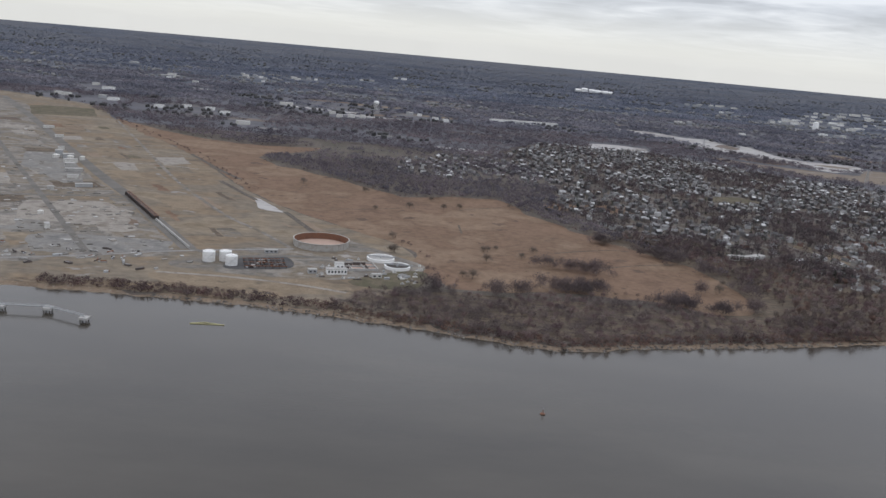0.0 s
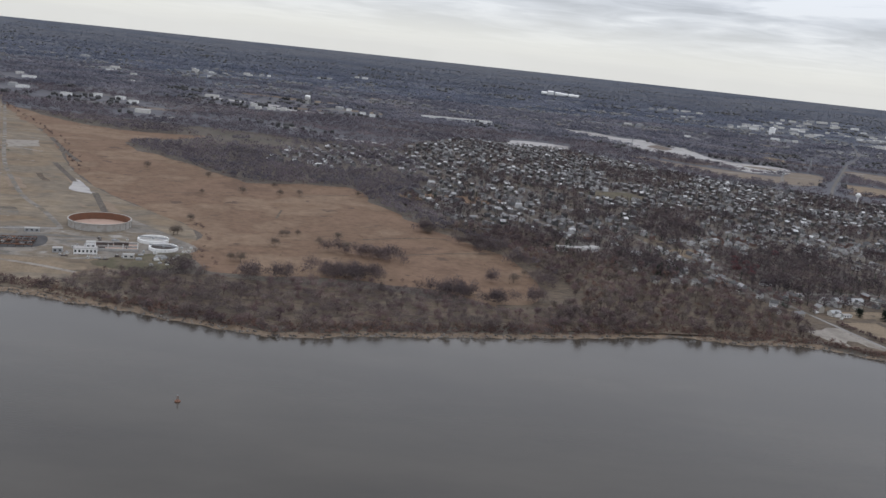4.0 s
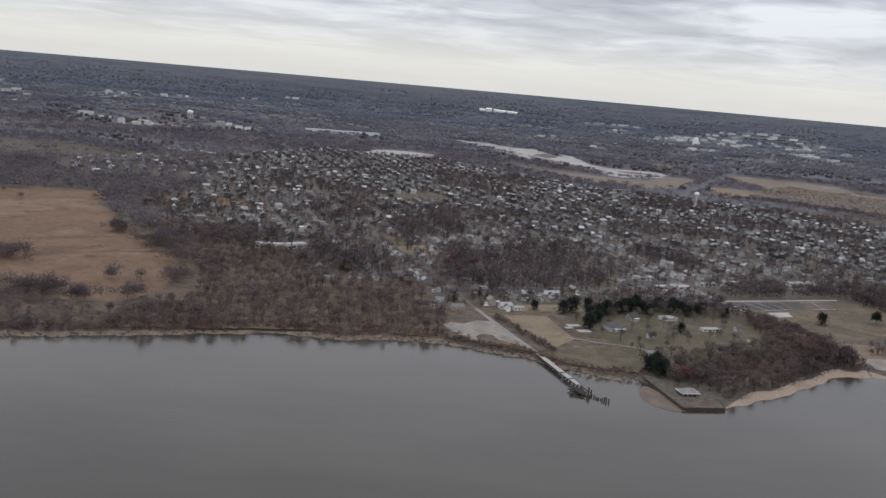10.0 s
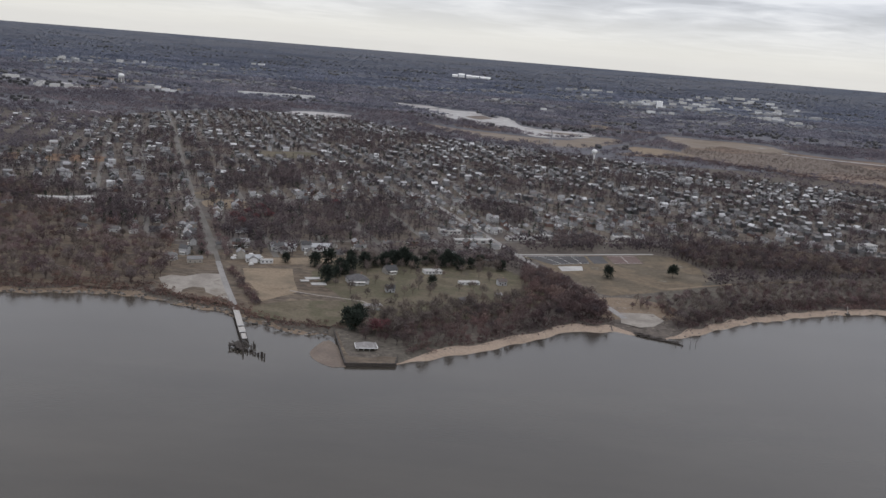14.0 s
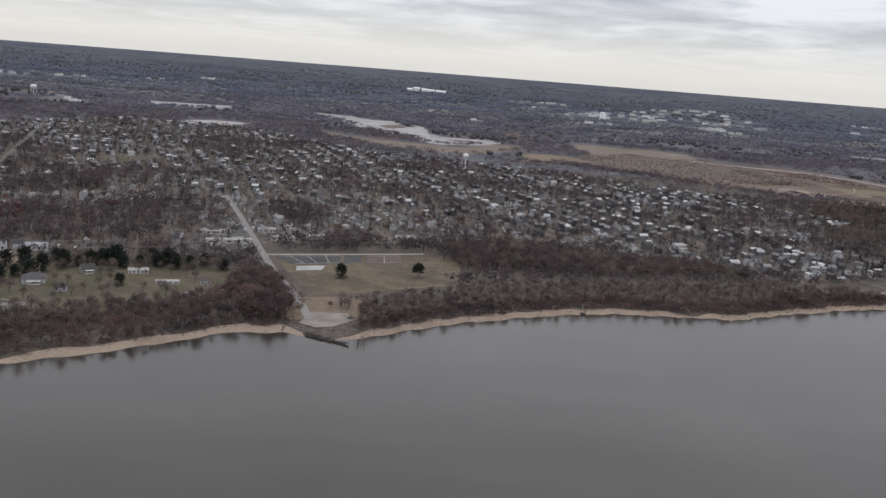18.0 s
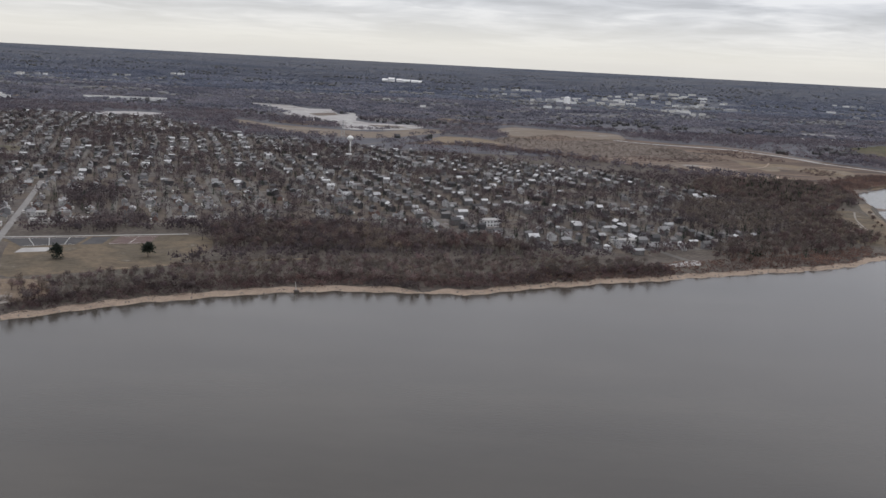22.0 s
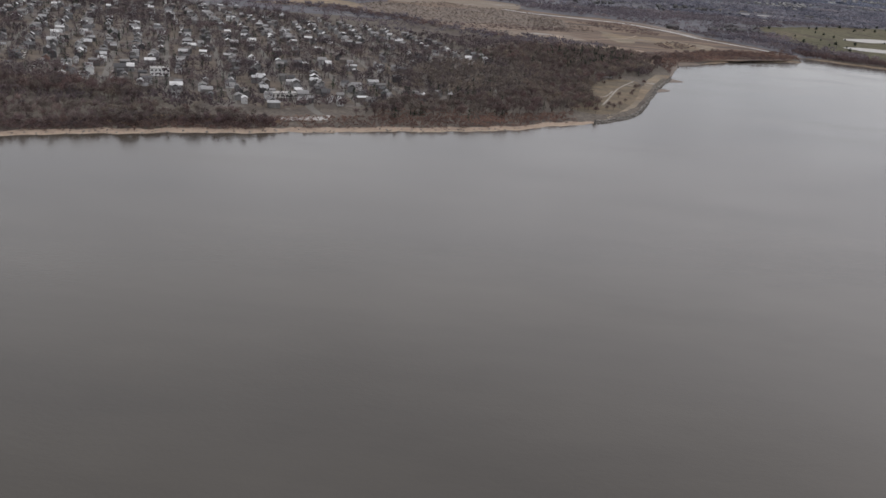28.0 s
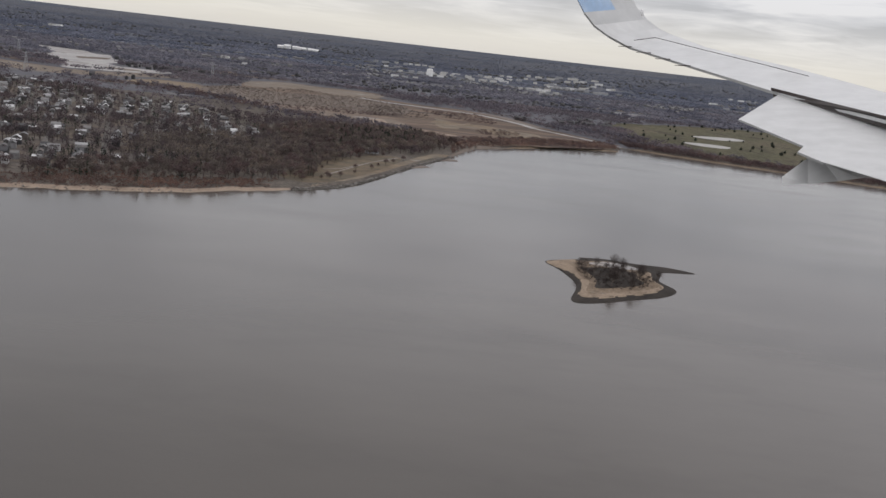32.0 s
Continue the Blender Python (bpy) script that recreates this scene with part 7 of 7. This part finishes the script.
gabled_hall("community_hall", 391, 570, 13, 5.5, 2.2, 4.0, 18, "rambling white hall under several grey gables", 2)
gabled_hall("community_hall", 409, 576, 12, 5.0, 2.1, 3.6, 18, "long low hall with a pale shingled roof", 1)
gabled_hall("roadside_store", 381, 541, 7, 4.0, 2.0, 3.4, 18, "white gabled roadside building beside the tan field", 1)
flat_block("roadside_store", 388, 540, 6, 2.6, 1.6, 18, "low white flat-roofed shed by the tan field", "building", WHITE, 3)
for k, (x, y) in enumerate(((374, 548), (378, 552), (384, 547), (371, 542), (382, 532.5))):
    van = thing("parked_van", (x, y, LEVEL), "pale parked van beside the roadside building", "van", "parked vans", 18 + 20 * (k % 3))
    part("body", bevelled(boxes((0, 0, 0.25, 2.4, 1.0, 0.75), (-0.1, 0, 0.95, 1.8, 0.9, 0.4)), 0.08), WHITE if k % 2 else OFFWHITE, van)
    for i in (-0.8, 0.8):
        part("wheel", boxes((i, 0, 0, 0.45, 1.02, 0.45)), DARKSTEEL, van)
flat_block("town_hall", 764, 697, 10, 7, 4.0, 20, "large white flat-roofed building above the beach", "building", WHITE, 5, floors=2)
flat_block("apartment_row", 838, 662, 16, 5, 2.4, 22, "long white-roofed apartment row", "building", OFFWHITE, 7)
flat_block("apartment_row", 236, 648, 18, 6, 3.2, 12, "long white-roofed motel wing in the woods", "building", OFFWHITE, 7)
flat_block("apartment_row", 252, 655, 14, 6, 3.2, 40, "white-roofed motel wing in the woods", "building", WHITE, 5)

# bank details
post = thing("shore_marker", (674.7, 530.5, 0), "leaning timber marker on a pile of stones at the beach", "marker")
part("mast", rod(bmesh.new(), (0, 0, -0.5), (-0.5, 0.2, 4.4), 0.2, 0.14), GREYWOOD, post)
part("footing", bevelled(boxes((0, 0, -0.4, 2.2, 1.6, 1.3, 20)), 0.2), DARKWOOD, post)
groyne = thing("old_groyne", (71, 407, 0), "dark collapsed timber groyne at the point", "groyne")
for i in range(12):
    part("timber", rod(bmesh.new(), (pile_r.normal(0, 1.4), pile_r.normal(0, 0.8), -0.5), (pile_r.normal(0, 1.6), pile_r.normal(0, 0.9), pile_r.uniform(0.4, 1.1)), 0.22), DARKWOOD, groyne)
jam = thing("ramp_breakwater", (566, 467, 0), "dark timber and stone breakwater beside the boat ramp", "breakwater")
for i in range(26):
    s, a = i / 25, math.radians(-28) + pile_r.normal(0, 0.35)
    x, y, ln = -10 + 17 * s, 6 - 9 * s + pile_r.normal(0, 0.5), pile_r.uniform(1.0, 2.6)
    part("timber", rod(bmesh.new(), (x - ln * math.cos(a), y - ln * math.sin(a), pile_r.uniform(-0.2, 0.5)), (x + ln * math.cos(a), y + ln * math.sin(a), pile_r.uniform(0.2, 1.0)), 0.32, 0.24), DARKWOOD, jam)
for x, y in ((6, -3.5), (8.5, -4), (12, -3.6), (14.5, -3)):
    part("stake", rod(bmesh.new(), (x, y, -1), (x + 0.1, y, 1.8), 0.09), DARKWOOD, jam)


def rocks(name, x0, x1, count, low, high, size, label):
    """Loose stones along the bank, as one object."""
    vs, fs = [], []
    for i in range(count):
        x = rng.uniform(x0, x1)
        n = rng.uniform(low, high)
        s = size * rng.uniform(0.5, 1.5)
        c = np.array([(i_, j_, k_) for i_ in (-1, 1) for j_ in (-1, 1) for k_ in (-1, 1)], float) * rng.uniform(0.55, 1, (8, 3)) * s * np.array((1.2, 1, 0.7))
        a = rng.uniform(0, math.pi)
        rot = np.array(((math.cos(a), -math.sin(a), 0), (math.sin(a), math.cos(a), 0), (0, 0, 1)))
        b = len(vs) * 8
        vs.append(c @ rot.T + np.array((x, float(shore_y(x)) + n, float(land_z(n)) + 0.1 * s)))
        fs += [(b + p, b + q, b + r, b + t_) for p, q, r, t_ in ((0, 1, 3, 2), (4, 6, 7, 5), (0, 4, 5, 1), (2, 3, 7, 6), (0, 2, 6, 4), (1, 5, 7, 3))]
    return tagged(new(name, tri_mesh(name, np.concatenate(vs), np.array(fs), ROCK)), label, "rocks", kind="stuff")


rocks("bank_rocks", 1000, 1082, 1300, -0.8, 2.8, 0.55, "grey rock armour round the headland")
rocks("bank_rocks", -140, 430, 700, -0.8, 2.5, 0.45, "scattered stones along the muddy bank")
rocks("bank_rocks", 560, 960, 260, -0.5, 3.0, 0.3, "driftwood and stones along the beach")
headland = tree_thing("headland_tree", bare_tree(106, 260, 0.4, 8, 0.035), BARE, "bare tree on the grassy headland", "tree", "headland trees")
plant(headland, [(1002, 690), (1010, 705), (1024, 752), (1006, 740), (1022, 800), (998, 715), (1036, 826), (1014, 706), (1019, 716), (1025, 734), (1033, 760), (1036, 772), (1044, 796), (1050, 812), (1012, 712), (1040, 786)], 2.4, 4.4, LEVEL, 1.1)
flat_block("pump_shed", 1028, 838, 8, 5, 3.0, 25, "small grey building on the headland", "shed", GREYPAINT, 2)
for x, y in ((1004, 812), (1014, 842), (1020, 850), (1000, 800)):
    copy_thing(HOUSES[1], pose(x, y, LEVEL, 0, 0, rng.uniform(0, 180)))

# ---- island ----
ISLE = [(1113, 574), (1122, 581), (1137, 587), (1150, 583), (1158, 574), (1155, 560), (1158, 548), (1151, 537), (1137, 528), (1122, 519), (1115, 520), (1120, 542), (1117, 562)]


def build_island():
    line = curve_points(ISLE, 1.4, True)
    c = np.array((1136.0, 553.0))
    rings = np.linspace(1.05, 0.10, 26)
    rows = []
    for f in rings:
        q = c + (line - c) * f
        rows.append(np.c_[q, np.full(len(q), np.interp(f, [0.2, 0.45, 0.72, 0.86, 0.96, 1.0, 1.05], [1.2, 1.15, 0.95, 0.6, 0.28, 0.02, -0.9]))])
    v = np.concatenate(rows + [np.array([[*c, 1.2]])])
    k = len(line)
    q = [(r * k + i, r * k + (i + 1) % k, (r + 1) * k + (i + 1) % k, (r + 1) * k + i) for r in range(len(rows) - 1) for i in range(k)]
    me = bpy.data.meshes.new("island")
    last = (len(rows) - 1) * k
    me.from_pydata(v.tolist(), [], q + [(last + i, last + (i + 1) % k, len(v) - 1) for i in range(k)])
    for m in (ISLESAND, WETMUD, MUDSHORE):
        me.materials.append(m)
    for i, face in enumerate(me.polygons):
        face.use_smooth = True
        x, y = face.center.x, face.center.y
        f = rings[min(i // k, len(rings) - 1)] + 0.05 * noise.noise((x * 0.2, y * 0.2, 1.0))
        rim = 0.985 if y > 560 and x < 1126 else 0.86 - 0.006 * max(0, x - 1142) * (1 if y < 570 else 2)
        inner = 0.70 if y < 548 else 0.76
        face.material_index = 1 if f > rim else (0 if f > inner or (x < 1123 and y > 552) else 2 if f > 0.5 else 1)
    return tagged(new("island", me), "small low sandy island with a dark wet rim", "island", kind="structure")


build_island()
patch("pool", [(1130, 573), (1137, 579), (1146, 577), (1150, 571), (1142, 570)], MUDFLAT, 1.13, "pale mud pool behind the island trees", 0.4, 3, category="pool")
patch("shoal", [(1128, 586), (1140, 589), (1150, 586), (1164, 585), (1174, 579), (1162, 576), (1154, 572), (1146, 578)], WETMUD, 0.05, "thin grey mud shoal behind the island", 0.4, 3)
isle_tree = tree_thing("island_tree", bare_tree(107, 240, 0.34, 11, 0.013), DARKTWIG, "bare dark tree on the small island", "tree", "island trees")
q = scatter([(1122, 562), (1134, 572), (1148, 568), (1153, 556), (1147, 543), (1134, 536), (1126, 540)], 4.2)
plant(isle_tree, [tuple(p) for p in q[:66:2]], 3.4, 6.6, 1.05, 1.2)
p = scatter([(1122, 562), (1134, 572), (1148, 568), (1153, 556), (1147, 543), (1134, 536), (1126, 540)], 2.2)
forest("island_scrub", SHRUB, p, 0.95, 0.7, 1.7, DARKTWIG, "dark scrub under the island trees", "bushes")

# ---- landmarks inland ----
def water_tower(x, y, h, r, label, legs=True):
    t = thing("water_tower", (x, y, LEVEL), label, "water tower", "water towers")
    if legs:
        z = h - 2 * r * 0.8
        part("bowl", lathe([(r * 0.25, z - 0.1), (r * 0.75, z + r * 0.2), (r, z + r * 0.7), (r, z + r * 1.1), (r * 0.8, z + r * 1.5), (r * 0.3, h)], 28, True), WHITE, t, smooth=True)
        part("riser", rod(bmesh.new(), (0, 0, 0), (0, 0, z), r * 0.16, n=12), OFFWHITE, t)
        for i in range(6):
            a = i * math.pi / 3
            part("leg", rod(bmesh.new(), (r * 1.05 * math.cos(a), r * 1.05 * math.sin(a), 0), (r * 0.9 * math.cos(a), r * 0.9 * math.sin(a), z + r * 0.6), r * 0.07), OFFWHITE, t)
        part("balcony", lathe([(r * 1.0, z + r * 0.7), (r * 1.15, z + r * 0.7), (r * 1.15, z + r * 0.85)], 28), OFFWHITE, t)
    else:
        part("shell", lathe([(r, 0), (r, h * 0.86), (r * 0.8, h * 0.95), (r * 0.2, h)], 32, True), WHITE, t, smooth=True)
        part("rim", lathe([(r, h * 0.84), (r * 1.06, h * 0.85), (r * 1.06, h * 0.88), (r, h * 0.88)], 32), OFFWHITE, t)


water_tower(-125, 1800, 17, 5.4, "white water tower on legs above the suburbs")
bulb = thing("water_tower", (642, 1075, LEVEL), "white bulb water tower on a single stem above the town", "water tower", "water towers")
part("stem", lathe([(1.5, 0), (0.85, 3.0), (0.75, 10.5), (1.3, 12.2)], 20), WHITE, bulb, smooth=True)
part("bulb", lathe([(1.2, 12.0), (2.6, 12.9), (3.2, 14.2), (2.7, 15.6), (1.4, 16.6), (0.2, 16.9)], 28, True), WHITE, bulb, smooth=True)
part("mast", rod(bmesh.new(), (0, 0, 16.8), (0, 0, 18.2), 0.08), GREYPAINT, bulb)
water_tower(1062, 2495, 21, 8.0, "broad white standpipe water tower in the distance", False)


def pylon(x, y, h):
    t = thing("transmission_tower", (x, y, LEVEL), "grey steel lattice transmission tower", "pylon", "transmission towers")
    for i, j in ((-1, -1), (1, -1), (1, 1), (-1, 1)):
        part("leg", rod(bmesh.new(), (i * 2, j * 2, 0), (i * 0.4, j * 0.4, h), 0.22, 0.14, 4), GREYPAINT, t)
    for k in range(6):
        z = h * k / 6
        s, u = 2 - 1.6 * k / 6, 2 - 1.6 * (k + 1) / 6
        bm = bmesh.new()
        for i in (-1, 1):
            rod(bm, (-s, i * s, z), (u, i * u, z + h / 6), 0.1, n=4)
            rod(bm, (i * s, -s, z), (i * u, u, z + h / 6), 0.1, n=4)
        part("brace", bm, GREYPAINT, t)
    for z, w in ((0.7, 5), (0.82, 6), (0.94, 4)):
        part("crossarm", boxes((0, 0, h * z, w * 2, 0.35, 0.35)), GREYPAINT, t)


pylon(616, 1245, 20)
pylon(760, 1500, 20)
pylon(470, 1010 + 540, 20)
# evergreens and shrubs by the last houses
q = np.concatenate([rng.normal(0, 1, (14, 2)) * s + o for s, o in (((14, 8), (890, 690)), ((12, 8), (925, 715)), ((10, 6), (952, 760)))])
forest("town_evergreens", FIR, q, LEVEL, 3.5, 6.5, EVERGREEN, "dark evergreens beside the last houses", "trees", (1.1, 1.8))
LONG = "far warehouses"
flat_block("warehouse", 172, 1768, 140, 18, 5, 14, "very long pale-roofed warehouse among far woods", "warehouse", WHITE, 0, LONG)
for x, y, w, d, h in ((532, 3830, 22, 26, 7), (558, 3826, 24, 24, 12), (588, 3836, 22, 26, 9), (614, 3840, 30, 24, 7), (646, 3846, 24, 24, 6), (668, 3850, 16, 20, 5)):
    x, y, z, k = on_rise(x, y)
    w, d, h = w * k, d * k, h * k
    t = thing("far_storage_hall", (x, y, z), "bright white domed hall in the far woods", "hall", "far white halls")
    part("wall", boxes((0, 0, 0, w, d, h)), WHITE, t)
    part("roof", gable(w, d, h, h + 4, 0.8, 0.4), WHITE, t)
wr = np.random.default_rng(9)
for i, (x, y, w) in enumerate(FAR_ROOFS):
    k = 1 if w < 30 else 2 if w < 60 else 4
    x, y, z, far = on_rise(x, y)
    w *= far
    for j in range(k):
        ww = w / k * wr.uniform(0.45, 0.95)
        flat_block("warehouse", x + (j - (k - 1) / 2) * w / k * 1.25, y + wr.normal(0, w * 0.5), ww, 8 + ww * wr.uniform(0.2, 0.5), wr.uniform(3.2, 4.6) + w * 0.02, (i * 7) % 17 - 6, "pale flat-roofed commercial building in the distance", "warehouse", (WHITE, OFFWHITE, GREYPAINT, OFFWHITE)[int(wr.integers(0, 4))], 0, LONG).location.z = z
for x, y, w, d_ in ((494, 624, 24, 5), (522, 642, 16, 5), (540, 652, 14, 5), (480, 646, 13, 5), (508, 662, 10, 5), (590, 668, 12, 5)):
    flat_block("shop_row", x, y, w, d_, 2.0, 18, "long pale flat-roofed building near the courts", "building", OFFWHITE, 5, "flat-roofed blocks in town")

# ---- aircraft wing ----
WINGPAINT = paint("wing_grey", (0.56, 0.565, 0.56), 0.35, 0.05, 0.6, dirt=(0.45, 0.45, 0.45))
FLAPPAINT = paint("flap_grey", (0.53, 0.535, 0.53), 0.4, 0.05, 0.8, dirt=(0.42, 0.42, 0.42))
BLUEPAINT = paint("sky_blue_paint", (0.36, 0.50, 0.69), 0.35, 0.3, 1.6, dirt=(0.66, 0.70, 0.75))
WING_TE = [(1.57, 1.693, -7.4), (1.786, 1.421, -6.7), (1.946, 1.165, -6.0), (2.037, 0.99, -5.5), (2.123, 0.801, -4.9), (2.16, 0.628, -4.3), (2.231, 0.475, -3.8)]
WING_CREST = [(2.03, 1.929, -7.9), (2.18, 1.67, -7.3), (2.344, 1.451, -6.7), (2.447, 1.279, -6.2), (2.534, 1.069, -5.6), (2.615, 0.859, -5.0), (2.696, 0.649, -4.4)]
WING_LETOUT = [(1.57, 1.693, -7.4), (1.413, 1.812, -7.5), (1.305, 1.929, -7.6), (1.218, 2.041, -7.6), (1.164, 2.148, -7.6), (1.086, 2.472, -7.7), (0.992, 2.818, -7.7)]
WING_LETIN = [(2.03, 1.929, -7.9), (1.929, 1.979, -7.9), (1.828, 2.06, -7.9), (1.742, 2.162, -7.9), (1.671, 2.283, -7.9), (1.529, 2.587, -7.9), (1.377, 2.891, -7.9)]
WING_FLAP = [(2.059, 0.948, -5.401), (1.592, 0.7, -4.751), (1.676, 0.478, -4.098), (1.61, 0.441, -4.001), (1.639, 0.373, -3.799), (1.724, 0.406, -3.883), (1.784, 0.294, -3.552), (1.853, 0.16, -3.156), (2.309, 0.451, -3.933), (2.218, 0.614, -4.415), (2.153, 0.778, -4.898)]
WING_FAIR_TOP = [(1.557, 0.332, -4.05), (1.736, 0.433, -4.2), (1.768, 0.405, -4.1), (1.803, 0.427, -4.06), (1.803, 0.306, -3.62)]
WING_FAIR_LOW = [(1.551, 0.294, -4.02), (1.656, 0.297, -4.0), (1.752, 0.3, -3.9), (1.769, 0.3, -3.75), (1.783, 0.298, -3.58)]
WING_SEAM = [(1.598, 1.712, -7.4), (1.79, 1.747, -7.45), (2.061, 1.512, -6.9), (2.209, 1.267, -6.2), (2.356, 1.078, -5.7)]
WING_WICKS = [(1.584, 1.698, -7.4), (1.674, 1.579, -7.1), (1.752, 1.464, -6.8), (1.824, 1.35, -6.5)]


def plate(outline, thick):
    """A solid plate from an outline, thickened downwards."""
    bm = bmesh.new()
    a = [bm.verts.new(p) for p in outline]
    b = [bm.verts.new(Vector(p) + Vector((0, -thick, -thick))) for p in outline]
    bm.faces.new(a)
    bm.faces.new(b[::-1])
    for i in range(len(a)):
        j = (i + 1) % len(a)
        bm.faces.new((a[i], b[i], b[j], a[j]))
    bmesh.ops.triangulate(bm, faces=[f for f in bm.faces if len(f.verts) > 4])
    return bm


def skin(first, second, thick, bulge):
    """A curved shell between two lines, with a rounded crest."""
    bm = bmesh.new()
    n = min(len(first), len(second))
    rows_ = []
    for i in range(n):
        p, q = Vector(first[i]), Vector(second[i])
        line = [p + (q - p) * s + Vector((0, bulge * math.sin(math.pi * s), 0)) for s in (0, 0.2, 0.4, 0.6, 0.8, 0.92, 1.0)]
        line += [q + Vector((0.03, -thick * 0.5, -0.1)), (p + q) / 2 + Vector((0, -thick, -0.15)), p + Vector((0, -thick * 0.25, -0.02))]
        rows_.append([bm.verts.new(v) for v in line])
    for a, b in zip(rows_, rows_[1:]):
        for i in range(len(a)):
            j = (i + 1) % len(a)
            bm.faces.new((a[i], b[i], b[j], a[j]))
    bm.faces.new(rows_[0])
    bm.faces.new(rows_[-1][::-1])
    return bm


wing = thing("airliner_wing", (0, 0, 0), "pale grey airliner wing with lowered flap and upturned blue tip", "wing")
wing.matrix_basis = pose(1060.89, 242.12, 75.73, 77.17, -6.346, -0.694)
part("wing_panel", skin(WING_TE, WING_CREST, 0.05, 0.0), WINGPAINT, wing)
part("winglet", skin(WING_LETOUT[:4], WING_LETIN[:4], 0.05, 0.0), WINGPAINT, wing)
middle = [Vector(p) * 0.42 + Vector(q) * 0.58 for p, q in zip(WING_LETOUT, WING_LETIN)]
part("winglet_tip", skin(WING_LETOUT[3:], middle[3:], 0.02, 0.0), BLUEPAINT, wing, "sky-blue painted upper winglet")
part("winglet_edge", skin(middle[3:], WING_LETIN[3:], 0.05, 0.0), WINGPAINT, wing, "pale grey leading edge of the winglet")
flap = part("flap", plate(WING_FLAP, 0.008), FLAPPAINT, wing)
gap = [Vector(p) + Vector((0, 0.012, 0.03)) for p in WING_TE[3:]]
# a dark plate stands in for the shade inside the slot
part("flap_gap_shade", plate([*gap, *[p + Vector((0.02, -0.05, 0)) for p in reversed(gap)]], 0.01), DARKSTEEL, wing, "dark plate painting the shaded slot ahead of the flap")
bm = bmesh.new()
a, b = [bm.verts.new(p) for p in WING_FAIR_TOP], [bm.verts.new(p) for p in WING_FAIR_LOW]
c = [bm.verts.new(Vector(p) + Vector((0.1, 0.02, -0.22))) for p in WING_FAIR_LOW]
for i in range(4):
    bm.faces.new((a[i], a[i + 1], b[i + 1], b[i]))
    bm.faces.new((b[i], b[i + 1], c[i + 1], c[i]))
    bm.faces.new((c[i], c[i + 1], a[i + 1], a[i]))
bm.faces.new((a[0], b[0], c[0]))
bm.faces.new((a[4], c[4], b[4]))
part("flap_fairing", bm, FLAPPAINT, wing)
bm = bmesh.new()
for p, q in zip(WING_SEAM, WING_SEAM[1:]):
    up = Vector((0, 0.035, 0.02))
    rod(bm, Vector(p) + up, Vector(q) + up, 0.003, n=4)
part("aileron_seam", bm, DARKSTEEL, wing)
for p in WING_WICKS:
    part("static_wick", rod(bmesh.new(), p, Vector(p) + Vector((-0.12, 0.0, 0.02)), 0.004, 0.002, 5), DARKSTEEL, wing)
lamp_at = Vector((1.714, 2.036, -7.6))
bm = bmesh.new()
bmesh.ops.create_uvsphere(bm, u_segments=12, v_segments=8, radius=0.022, matrix=Matrix.Translation(lamp_at) @ Matrix.Diagonal((0.8, 1.4, 0.6, 1)))
part("position_light", bm, WHITE, wing, "small clear position light", True)
